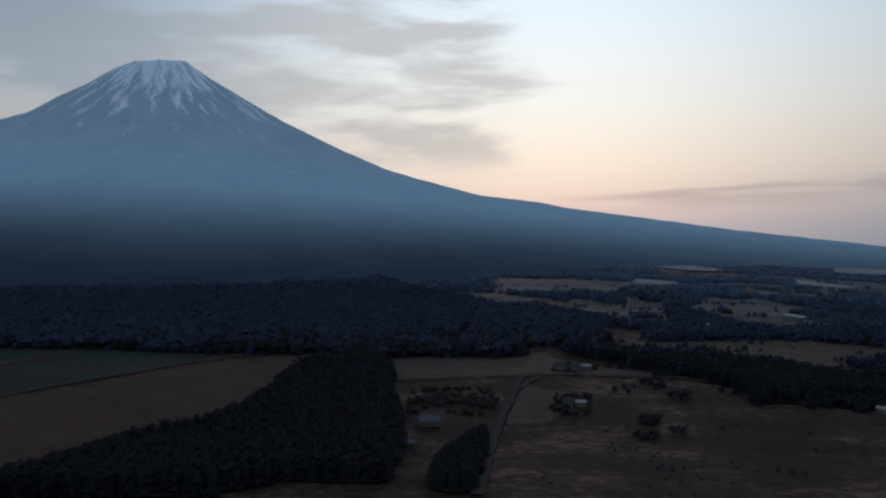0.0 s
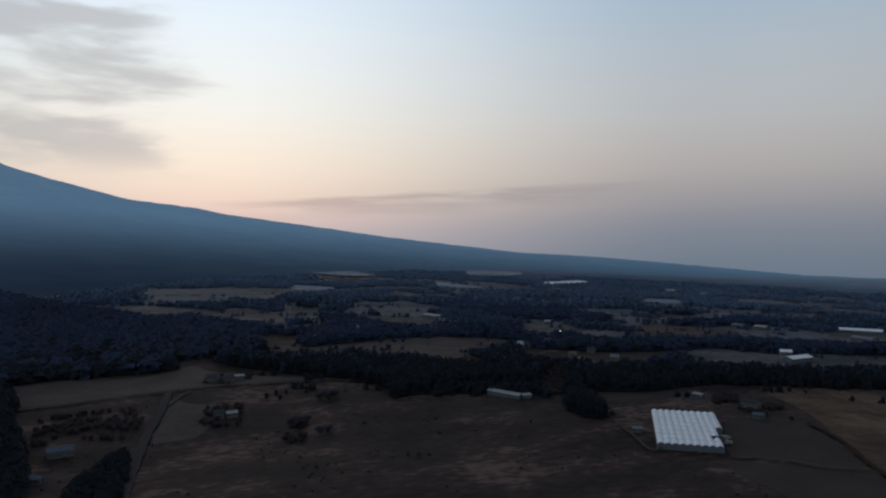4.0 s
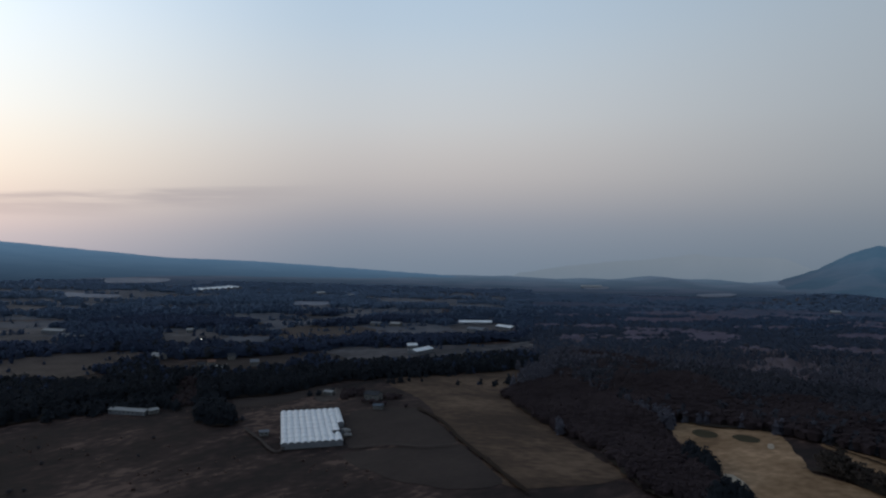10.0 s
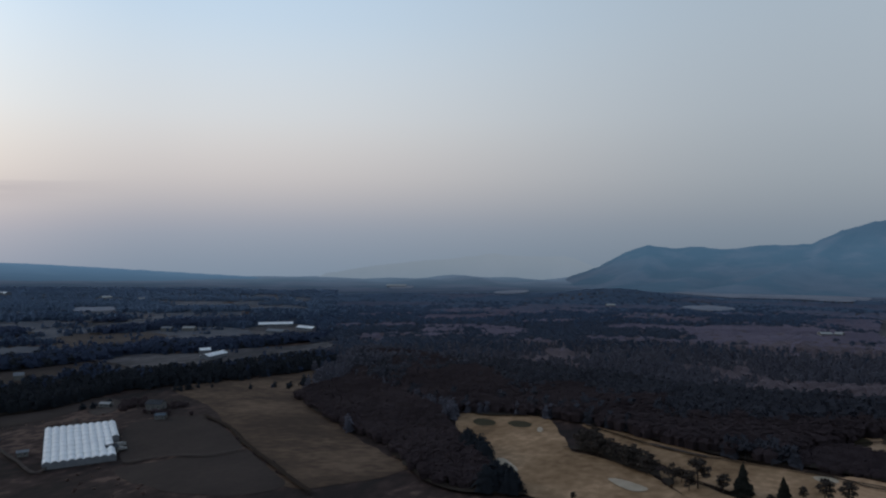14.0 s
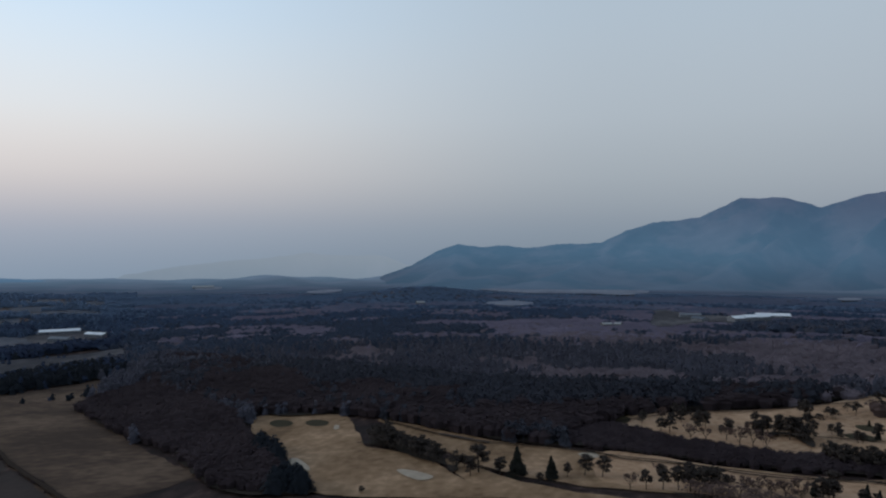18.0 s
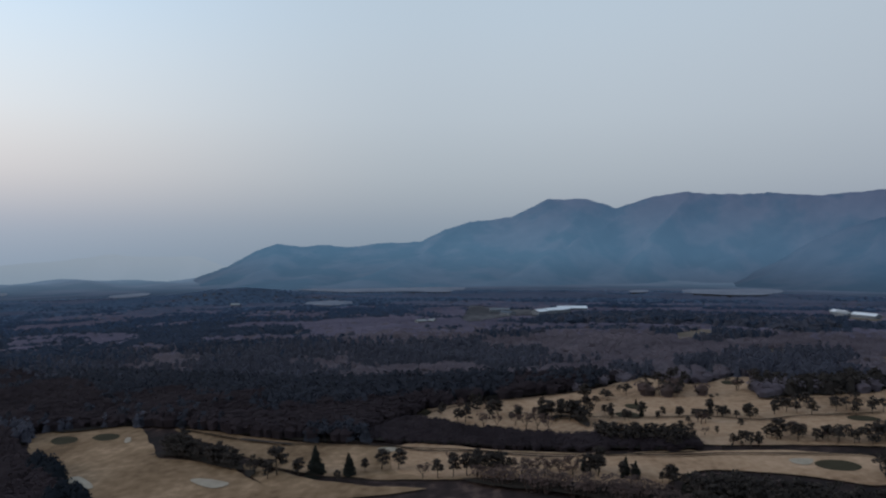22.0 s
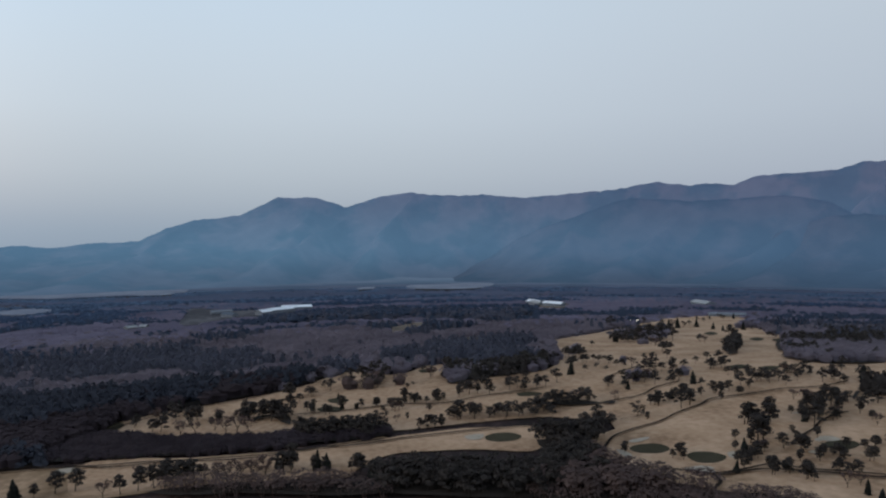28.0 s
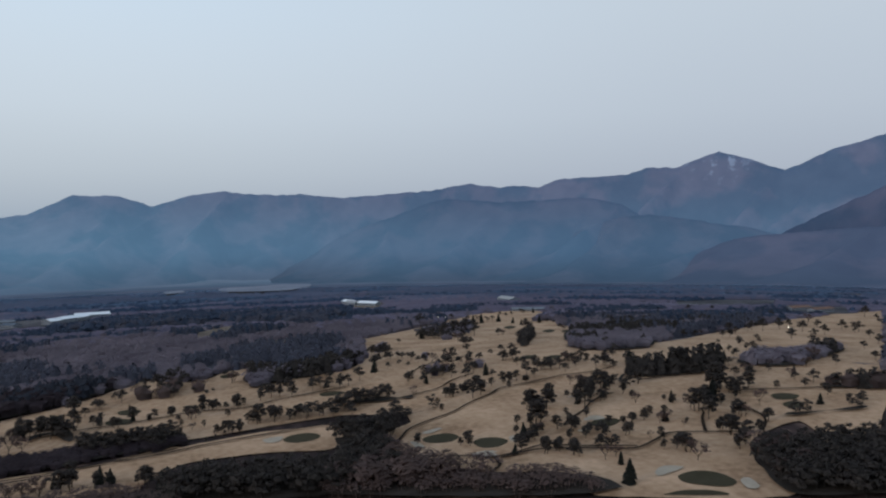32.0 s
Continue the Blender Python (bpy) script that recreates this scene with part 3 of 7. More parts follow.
def range_height(front, ridge, table, seed):
    def h(X, Y, R, A):
        e = skyline(table, A)
        toe = front if ridge < 4400 else np.interp(A, (96, 116), (front, 3850))
        u = np.clip((R - toe) / (ridge - toe), 0, 1)
        base = ground(X, Y) - 4 - 6 * (u <= 0)
        top = EYE_Z + ridge * np.tan(np.radians(e))
        ease = u * (1 - u)
        wob = 3.0 * (fbm(A / 6, R / 600, 3, seed + 8) - 0.5)
        frac = 0.25 * u + 0.75 * u ** 2.1
        for i in range(16):                       # spurs run down and northward from the crest
            tall = 0.78 + 0.2 * math.sin(i * 2.3 + seed)
            lie = 80 + 6.4 * i + 2.2 * math.sin(i * 1.7 + seed) - (7 + 3 * math.sin(i * 2.9)) * (1 - u)
            across = np.abs(A + wob - lie) / (2.4 + 3.2 * (1 - u))
            frac = np.maximum(frac, tall * np.clip(u, 0, 1) ** 0.85 * (1 - across ** 1.2) + (1 - tall) * u ** 3)
        rough = fbm(A / 1.3, R / 110, 4, seed + 4) - 0.5
        z = base + np.maximum(top - base, 0) * np.clip(frac + 0.22 * rough * ease, 0, 1.0)
        crest = 14 * (fbm(A * 2.1, A * 0 + seed, 5) - 0.5) * np.clip((u - 0.85) / 0.15, 0, 1)
        back = np.clip((R - ridge) / 250, 0, 1)
        return z + crest - back * 300
    return h


# range slopes emit a blue-grey haze, graded by height
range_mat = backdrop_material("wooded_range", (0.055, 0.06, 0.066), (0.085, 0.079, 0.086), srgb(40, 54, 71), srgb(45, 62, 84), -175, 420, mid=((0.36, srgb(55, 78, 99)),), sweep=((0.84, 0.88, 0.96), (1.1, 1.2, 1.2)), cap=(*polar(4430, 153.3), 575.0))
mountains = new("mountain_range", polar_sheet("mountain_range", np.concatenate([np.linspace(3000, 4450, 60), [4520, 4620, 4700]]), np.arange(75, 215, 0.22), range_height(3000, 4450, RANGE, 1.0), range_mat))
tagged(mountains, "long wooded mountain range with painted blue haze", "mountain", kind="structure")
# nearer ridges in front of the crest: bearings and heights, range of the ridge
FOOTHILLS = [(4000, [(117.48, -4.08), (119.18, -3.46), (121.77, -2.18), (123.96, -0.66), (126.17, 0.36), (128.84, 1.19), (131.52, 2.25), (133.31, 2.55), (136.88, 2.26), (140.4, 2.41), (143.87, 2.54), (146.42, 1.98), (148.91, 0.54), (150.54, -0.96), (152.34, -4.09)]), (3800, [(136.45, -4.28), (138.67, -3.16), (140.88, -1.66), (143.05, -0.16), (144.76, 0.53), (146.45, 1.03), (148.53, 1.23), (150.97, 0.9), (153.33, 0.46), (155.63, 0.12), (157.85, -0.46), (159.64, -1.52), (161.39, -3.65)]), (3450, [(147.79, -4.39), (150.64, -2.56), (152.63, -1.41), (154.18, -0.78), (156.44, -0.37), (158.98, -0.17), (161.75, 0.09), (163.99, 0.23), (190, 2.0)])]
# foothills carry the same painted haze, a little darker for being nearer
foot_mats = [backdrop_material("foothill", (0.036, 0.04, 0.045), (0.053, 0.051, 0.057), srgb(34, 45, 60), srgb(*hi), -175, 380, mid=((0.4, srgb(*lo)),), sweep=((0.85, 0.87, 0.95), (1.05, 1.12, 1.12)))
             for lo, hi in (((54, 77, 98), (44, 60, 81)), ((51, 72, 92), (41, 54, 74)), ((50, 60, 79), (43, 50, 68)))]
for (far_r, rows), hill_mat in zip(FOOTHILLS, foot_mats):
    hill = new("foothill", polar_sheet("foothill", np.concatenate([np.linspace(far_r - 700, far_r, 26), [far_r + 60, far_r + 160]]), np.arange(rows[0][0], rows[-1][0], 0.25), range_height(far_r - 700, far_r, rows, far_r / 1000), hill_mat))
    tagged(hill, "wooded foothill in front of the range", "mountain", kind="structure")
SPUR = [(147, -5), (152.21, -2.79), (155.67, -1.35), (158.59, 0.26), (161.03, 1.49), (163.94, 2.94), (180, 8), (215, 9)]
# nearest ridge, so its haze emission is the dimmest
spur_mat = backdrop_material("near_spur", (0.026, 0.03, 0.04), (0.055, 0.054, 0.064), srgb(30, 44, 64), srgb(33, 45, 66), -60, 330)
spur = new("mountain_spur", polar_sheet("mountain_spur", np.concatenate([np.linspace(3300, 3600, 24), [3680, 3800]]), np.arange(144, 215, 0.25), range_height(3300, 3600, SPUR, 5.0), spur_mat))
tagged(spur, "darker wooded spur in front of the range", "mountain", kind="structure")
HAZE = [(55, -5), (59, -3.1), (63, -2.5), (67, -2.1), (69.6, -1.9), (72, -1.55), (74.5, -1.75), (78.32, -1.75), (80.01, -2.5), (84, -3.0), (88, -5)]
# hills are nearly all haze: pale emission over an almost black base
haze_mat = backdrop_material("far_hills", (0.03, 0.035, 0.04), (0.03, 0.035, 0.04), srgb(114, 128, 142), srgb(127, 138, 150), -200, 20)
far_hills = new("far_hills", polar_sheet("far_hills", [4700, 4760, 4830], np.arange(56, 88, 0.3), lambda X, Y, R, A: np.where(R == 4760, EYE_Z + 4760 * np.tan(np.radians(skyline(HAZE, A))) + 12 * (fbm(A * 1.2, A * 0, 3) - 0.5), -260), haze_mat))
tagged(far_hills, "faint hills with haze painted as a pale glow", "mountain", kind="structure")


# ---- fields, turf, roads ----
rng = np.random.default_rng(7)
CLEAR = []          # outlines in which nothing is sown
layer = [0]


def inside(poly, x, y):
    p = np.asarray(poly, float)
    res = np.zeros(np.shape(x), bool)
    for (x0, y0), (x1, y1) in zip(p, np.roll(p, -1, 0)):
        if y0 == y1:
            continue
        res ^= ((y0 > y) != (y1 > y)) & (x < (x1 - x0) * (y - y0) / (y1 - y0) + x0)
    return res


def rounded(points, closed=True, step=3.0, wobble=0.0):
    """A smooth curve through points, cut into short pieces."""
    p = [Vector((a, b, 0)) for a, b in points]
    n = len(p)
    out = []
    for i in range(n if closed else n - 1):
        a, b, c, d = (p[(i - 1) % n], p[i], p[(i + 1) % n], p[(i + 2) % n]) if closed else (p[max(i - 1, 0)], p[i], p[i + 1], p[min(i + 2, n - 1)])
        m = max(2, min(40, int((c - b).length / step)))
        for k in range(m):
            t = k / m
            q = 0.5 * ((2 * b) + (c - a) * t + (2 * a - 5 * b + 4 * c - d) * t * t + (3 * b - a - 3 * c + d) * t ** 3)
            if wobble:
                w = noise.noise_vector(q * 0.05) * wobble + noise.noise_vector(q * 0.3) * wobble * 0.3
                q = q + Vector((w.x, w.y, 0))
            out.append((q.x, q.y))
    if not closed:
        out.append((p[-1].x, p[-1].y))
    return out


WORDS = {
    "crop_field": ("dull green winter crop field", "field"), "ploughed_field": ("bare reddish-brown ploughed field", "field"),
    "meadow": ("rough straw-coloured winter meadow", "field"), "dark_field": ("dark bare field beside the glasshouse", "field"),
    "yard": ("pale gravel yard", "yard"), "field_strip": ("pale open field between dark woods", "field"),
    "fairway": ("straw-coloured dormant golf fairway", "fairway"), "putting_green": ("dark green oval putting green", "putting green"),
    "bunker": ("pale sand bunker with a curved edge", "bunker"), "cart_path": ("dark narrow cart path across the turf", "path"),
    "clearing": ("sandy bare clearing in winter woods", "clearing"), "ditch": ("dark strip under the thin hedge line along the meadow", "ditch"), "road": ("grey asphalt country road", "road"), "track": ("pale dirt farm track", "track"), "wood_floor": ("dark leaf-littered woodland floor", "ground"),
}


def patch(name, mat, outline, depth=0.0, sown=False):
    """A piece of land of its own kind, draped on the ground."""
    from mathutils.geometry import delaunay_2d_cdt
    size = np.ptp(np.asarray(outline), axis=0).max()
    small = size < 60
    far = np.hypot(np.mean([p[0] for p in outline]), np.mean([p[1] for p in outline])) > 1000
    edge = rounded(outline, True, 2.0 if small else 8.0 if far else 4.0, 0.3 if small else 2.5)
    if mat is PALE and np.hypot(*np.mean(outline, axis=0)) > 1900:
        mat = PALEHAZE           # paler, bluer copy far off, haze put into the colour
    if not sown:
        CLEAR.append(outline)
        if far:         # low open ground in front of distant fields
            CLEAR.append([(CENTRE[0] + (a - CENTRE[0]) * 0.955, CENTRE[1] + (b - CENTRE[1]) * 0.955) for a, b in outline])
    layer[0] += 1
    lift = 0.12 + 0.012 * layer[0] + (0.35 if far else 0) + (4.0 if np.hypot(*np.mean(outline, axis=0)) > 2500 else 0)
    e = np.asarray(edge)
    cell = 2.5 if small else max(9.0, size / 45)
    gx, gy = np.meshgrid(np.arange(e[:, 0].min(), e[:, 0].max(), cell), np.arange(e[:, 1].min(), e[:, 1].max(), cell))
    gx, gy = gx.ravel(), gy.ravel()
    k = inside(edge, gx, gy)
    pts = [Vector(q) for q in edge] + [Vector(q) for q in zip(gx[k], gy[k])]
    n = len(edge)
    v, _, f, *_ = delaunay_2d_cdt(pts, [(i, (i + 1) % n) for i in range(n)], [], 1, 0.01)
    v = np.asarray([(q.x, q.y) for q in v])
    z = ground(v[:, 0], v[:, 1]) + lift
    if depth:           # bunkers are dished, greens stand proud
        c = e.mean(0)
        d = np.hypot(*(v - c).T)
        z = z + depth * np.clip(1 - (d / (size / 2)) ** 2, 0, 1)
    f = np.array([t for t in f if len(t) == 3])
    f = f[inside(edge, v[f, 0].mean(1), v[f, 1].mean(1))]
    ob = new(name, mesh_of(name, np.c_[v, z], f, mat, True))
    return tagged(ob, *WORDS[name], kind="structure")


def strip(name, mat, width, line):
    pts = np.asarray(rounded(line, False, 4.0, 0.5))
    d = np.gradient(pts, axis=0)
    d /= np.linalg.norm(d, axis=1)[:, None] + 1e-9
    nrm = np.stack([-d[:, 1], d[:, 0]], -1)
    layer[0] += 1
    w = width / 2 * (1 + 0.12 * np.sin(np.arange(len(pts)) * 0.7))[:, None]
    rows = [pts + nrm * w, pts + nrm * w * 0.3, pts - nrm * w * 0.3, pts - nrm * w]
    crown = (0.0, 0.08, 0.08, 0.0)
    V = np.concatenate([np.c_[r, ground(r[:, 0], r[:, 1]) + 0.5 + 0.012 * layer[0] + h] for r, h in zip(rows, crown)])
    n = len(pts)
    F = np.concatenate([np.stack([np.arange(n - 1) + a * n, np.arange(1, n) + a * n, np.arange(1, n) + (a + 1) * n, np.arange(n - 1) + (a + 1) * n], -1) for a in range(3)])[:, ::-1]
    ob = new(name, mesh_of(name, V, F, mat, True))
    return tagged(ob, *WORDS[name], kind="structure")


patch("crop_field", CROP, [(-515.5, 831.5), (-413.2, 850.5), (-320.0, 835.0), (-254.9, 837.7), (-276.1, 793.6), (-351.4, 647.8), (-381.7, 613.8)])
patch("ploughed_field", SOIL, [(-373.7, 600.8), (-346.1, 637.9), (-265.9, 763.8), (-230.7, 799.3), (-173.1, 826.0), (-133.2, 864.2), (-98.4, 857.6), (-99.0, 673.7), (-138.2, 570.1), (-183.2, 517.8), (-221.4, 467.6), (-241.0, 417.4), (-253.5, 405.4)])
patch("meadow", MEADOW, [(-51.4, 819.7), (48.2, 816.3), (93.5, 846.9), (113.4, 898.8), (138.4, 815.9), (190.6, 766.5), (240.2, 732.9), (154.4, 738.3), (77.8, 732.0), (8.2, 719.8), (-54.0, 714.7)])
patch("meadow", MEADOW, [(79.2, 693.8), (92.6, 671.3), (120.7, 651.0), (88.1, 573.4), (64.1, 562.0), (51.0, 564.5), (64.5, 631.1)])
patch("meadow", STRAW, [(611.6, 482.3), (672.9, 435.0), (730.1, 401.3), (740.2, 380.0), (649.0, 343.4), (605.1, 320.4), (532.4, 253.4), (470.0, 192.1), (426.4, 142.2), (404.6, 116.5), (357.7, 167.5), (413.0, 234.4), (471.1, 297.7), (545.5, 381.9)])
patch("dark_field", DARKFIELD, [(467.4, 393.0), (509.2, 358.1), (481.3, 312.5), (429.1, 255.9), (409.8, 283.2), (408.1, 308.0), (391.3, 322.8)])
patch("dark_field", DARKFIELD, [(380.1, 312.1), (403.0, 287.8), (423.9, 247.5), (383.7, 200.9), (360.1, 174.6), (338.4, 193.1), (337.4, 232.3), (355.8, 286.0)])
patch("dark_field", DARKFIELD, [(480.4, 566.7), (524.9, 547.6), (557.4, 512.5), (518.6, 489.0), (459.7, 488.3), (436.5, 509.2)])
patch("yard", TRACK, [(527.7, 502.8), (548.2, 503.0), (540.7, 479.1), (501.6, 447.9), (488.7, 457.5)])
patch("field_strip", PALE, [(753.6, 740.4), (783.9, 711.7), (820.0, 634.7), (890.3, 608.0), (949.0, 551.3), (1021.4, 529.5), (942.0, 493.9), (881.2, 492.2), (722.8, 554.6), (683.2, 594.9), (691.2, 664.4)])
patch("field_strip", DARKFIELD, [(523.5, 701.3), (595.3, 667.9), (702.0, 653.8), (753.6, 740.4), (635.7, 740.7), (569.5, 754.3)])
patch("field_strip", MEADOW, [(232.7, 973.1), (333.9, 946.7), (457.2, 960.9), (565.7, 891.9), (577.8, 849.8), (507.6, 823.9), (362.1, 864.7), (225.8, 913.5)])
patch("field_strip", MEADOW, [(872.4, 968.6), (996.3, 977.4), (992.2, 842.0), (885.2, 809.4), (798.9, 883.0)])
patch("field_strip", PALE, [(43.7, 1564.6), (117.7, 1564.6), (232.2, 1434.5), (322.6, 1340.1), (309.1, 1169.1), (260.2, 1198.7), (187.7, 1357.9), (105.8, 1407.4)])
patch("field_strip", MEADOW, [(222.4, 955.3), (283.5, 957.9), (345.8, 922.0), (386.5, 950.6), (501.9, 970.6), (592.0, 957.6), (506.6, 819.1), (404.0, 780.8), (330.1, 811.7), (263.4, 844.5)])
patch("field_strip", PALE, [(537.2, 1348.5), (594.1, 1265.5), (628.0, 1215.1), (570.8, 1176.2), (501.3, 1233.7)])
patch("field_strip", PALE, [(397.6, 1550.4), (470.1, 1508.7), (406.8, 1339.0), (343.9, 1341.0)])
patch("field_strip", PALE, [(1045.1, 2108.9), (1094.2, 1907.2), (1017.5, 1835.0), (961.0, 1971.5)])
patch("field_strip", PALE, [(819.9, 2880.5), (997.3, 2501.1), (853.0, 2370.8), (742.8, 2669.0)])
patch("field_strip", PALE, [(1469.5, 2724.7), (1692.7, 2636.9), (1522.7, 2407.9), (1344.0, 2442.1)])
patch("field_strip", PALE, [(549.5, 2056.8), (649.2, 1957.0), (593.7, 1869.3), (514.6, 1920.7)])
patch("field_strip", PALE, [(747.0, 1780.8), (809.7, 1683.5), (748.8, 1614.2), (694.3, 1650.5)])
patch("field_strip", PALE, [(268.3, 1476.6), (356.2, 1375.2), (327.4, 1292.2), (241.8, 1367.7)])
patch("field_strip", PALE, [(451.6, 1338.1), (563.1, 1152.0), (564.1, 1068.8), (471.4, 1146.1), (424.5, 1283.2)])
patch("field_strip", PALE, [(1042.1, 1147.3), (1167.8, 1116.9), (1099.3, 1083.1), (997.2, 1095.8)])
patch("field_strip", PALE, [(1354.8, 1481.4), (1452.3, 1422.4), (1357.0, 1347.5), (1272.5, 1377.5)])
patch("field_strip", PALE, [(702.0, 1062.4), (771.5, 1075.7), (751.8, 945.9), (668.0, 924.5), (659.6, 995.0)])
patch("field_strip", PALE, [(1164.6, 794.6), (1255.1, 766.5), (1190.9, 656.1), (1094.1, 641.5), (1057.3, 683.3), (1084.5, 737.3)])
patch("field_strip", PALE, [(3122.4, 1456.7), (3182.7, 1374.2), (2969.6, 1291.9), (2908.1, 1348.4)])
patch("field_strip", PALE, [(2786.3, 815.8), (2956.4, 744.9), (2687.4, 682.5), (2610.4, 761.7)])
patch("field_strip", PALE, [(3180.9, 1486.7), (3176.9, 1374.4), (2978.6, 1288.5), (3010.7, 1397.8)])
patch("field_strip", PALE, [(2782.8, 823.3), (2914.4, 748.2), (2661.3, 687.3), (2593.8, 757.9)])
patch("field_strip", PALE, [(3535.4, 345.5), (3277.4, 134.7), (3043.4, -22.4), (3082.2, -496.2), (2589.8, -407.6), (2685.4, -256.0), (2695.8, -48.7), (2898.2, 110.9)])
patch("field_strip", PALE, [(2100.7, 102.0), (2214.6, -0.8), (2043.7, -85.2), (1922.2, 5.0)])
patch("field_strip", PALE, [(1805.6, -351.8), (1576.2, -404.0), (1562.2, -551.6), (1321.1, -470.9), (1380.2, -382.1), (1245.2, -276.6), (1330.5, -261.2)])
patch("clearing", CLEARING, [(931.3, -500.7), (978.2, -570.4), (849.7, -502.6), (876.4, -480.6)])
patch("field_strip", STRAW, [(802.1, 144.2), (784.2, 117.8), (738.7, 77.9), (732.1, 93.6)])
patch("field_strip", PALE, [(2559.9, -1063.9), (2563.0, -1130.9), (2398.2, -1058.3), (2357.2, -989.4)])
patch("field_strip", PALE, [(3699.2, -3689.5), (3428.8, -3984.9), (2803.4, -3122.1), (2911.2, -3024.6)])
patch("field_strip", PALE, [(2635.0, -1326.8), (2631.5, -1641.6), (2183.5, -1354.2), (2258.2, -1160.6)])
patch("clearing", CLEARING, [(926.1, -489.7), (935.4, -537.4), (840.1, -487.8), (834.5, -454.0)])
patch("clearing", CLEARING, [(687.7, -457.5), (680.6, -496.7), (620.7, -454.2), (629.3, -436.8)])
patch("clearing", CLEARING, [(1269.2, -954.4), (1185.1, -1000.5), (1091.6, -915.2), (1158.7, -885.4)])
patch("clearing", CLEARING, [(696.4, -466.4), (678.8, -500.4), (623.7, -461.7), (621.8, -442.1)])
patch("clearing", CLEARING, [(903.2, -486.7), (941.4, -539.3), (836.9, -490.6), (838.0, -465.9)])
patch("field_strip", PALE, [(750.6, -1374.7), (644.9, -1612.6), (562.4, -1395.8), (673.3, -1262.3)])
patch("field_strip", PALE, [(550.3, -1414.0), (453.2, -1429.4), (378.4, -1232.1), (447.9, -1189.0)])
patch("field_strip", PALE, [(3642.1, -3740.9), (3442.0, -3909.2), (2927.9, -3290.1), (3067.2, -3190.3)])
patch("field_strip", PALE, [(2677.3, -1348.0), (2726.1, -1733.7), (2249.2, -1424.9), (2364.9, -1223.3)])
patch("clearing", CLEARING, [(1378.8, -1015.1), (1233.5, -1033.9), (1157.9, -969.6), (1242.5, -938.6)])
patch("fairway", ROUGHTURF, [(537.4, 139.3), (540.6, 112.2), (530.6, 71.6), (481.8, 48.8), (446.0, 34.5), (427.6, 4.1), (408.6, -14.7), (381.4, -32.6), (357.8, -50.7), (368.5, 37.6), (397.2, 63.2), (427.2, 80.0), (470.0, 108.0), (509.0, 132.0)])
patch("fairway", ROUGHTURF, [(511.4, 40.8), (491.5, 12.0), (470.0, -16.5), (449.0, -45.7), (435.5, -78.5), (420.7, -108.7), (403.8, -141.7), (384.0, -173.0), (369.7, -207.2), (361.8, -243.3), (343.1, -233.6), (347.2, -198.1), (351.7, -151.4), (364.4, -103.0), (379.0, -71.7), (404.1, -36.3), (431.9, -14.6), (465.4, 11.0)])
patch("fairway", FAIRWAY, [(426.0, -102.7), (405.6, -141.4), (385.6, -166.0), (376.3, -186.7), (371.4, -205.9), (360.4, -232.6), (356.3, -256.6), (350.9, -277.4), (337.7, -304.7), (327.8, -316.1), (311.6, -310.0), (298.5, -295.6), (313.7, -273.0), (325.6, -257.5), (332.9, -236.5), (327.0, -216.6), (319.4, -202.8), (340.2, -169.8), (355.8, -135.5), (379.2, -97.2)])
patch("fairway", ROUGHTURF, [(417.4, -16.5), (373.5, -66.2), (353.9, -102.0), (348.5, -103.9), (357.8, -50.7)])
patch("fairway", FAIRWAY, [(485.8, -113.8), (503.2, -119.9), (506.3, -139.8), (507.5, -160.5), (503.6, -188.6), (504.1, -226.8), (517.2, -263.7), (523.6, -283.5), (486.1, -304.1), (497.0, -329.7), (499.2, -352.4), (453.2, -325.9), (438.0, -369.3), (435.7, -409.1), (524.8, -484.4), (600.7, -542.1), (649.9, -651.6), (774.5, -854.2), (789.2, -997.9), (712.8, -954.7), (545.8, -714.9), (509.1, -764.8), (434.1, -663.5), (350.3, -538.5), (317.2, -528.1), (322.2, -615.5), (175.5, -369.1), (204.7, -331.1), (226.8, -314.8), (256.1, -307.8), (270.4, -310.3), (293.3, -325.8), (306.7, -371.7), (317.7, -345.9), (341.5, -325.8), (358.7, -276.0), (368.5, -252.2), (395.8, -229.7), (408.6, -194.8), (443.1, -151.9), (461.4, -129.6)])
patch("fairway", FAIRWAY, [(601.3, -526.9), (640.0, -600.9), (688.0, -692.6), (739.1, -810.9), (608.5, -753.1), (569.4, -798.1), (432.0, -646.6), (377.2, -573.6), (335.3, -642.5), (343.9, -778.1), (376.3, -982.6), (392.3, -1207.2), (379.1, -1375.5), (116.2, -490.9), (143.3, -461.5), (148.6, -436.5), (147.1, -416.2), (134.0, -395.6), (112.1, -370.4), (164.1, -326.7), (176.6, -340.1), (197.3, -332.9), (211.7, -320.7), (242.2, -309.0), (270.7, -312.2), (307.6, -348.9), (410.3, -396.4)])
patch("putting_green", PUTTING, [(517.4, 121.0), (524.8, 118.9), (521.9, 109.7), (514.6, 103.0), (505.2, 101.7), (502.6, 108.6), (507.5, 115.6)])
patch("putting_green", PUTTING, [(511.7, 93.3), (519.1, 90.5), (516.7, 81.7), (509.1, 75.1), (500.4, 75.5), (500.6, 84.5)])
patch("putting_green", PUTTING, [(329.9, -285.2), (331.8, -292.2), (327.2, -299.7), (319.3, -300.4), (315.9, -294.0), (319.4, -286.2), (324.7, -283.5)])
patch("putting_green", PUTTING, [(271.6, -328.9), (272.5, -336.0), (267.1, -343.4), (259.1, -342.6), (257.2, -335.4), (263.9, -328.1)])
patch("putting_green", PUTTING, [(247.3, -341.0), (248.4, -347.4), (242.8, -352.7), (235.3, -352.4), (233.0, -344.5), (238.1, -338.2)])
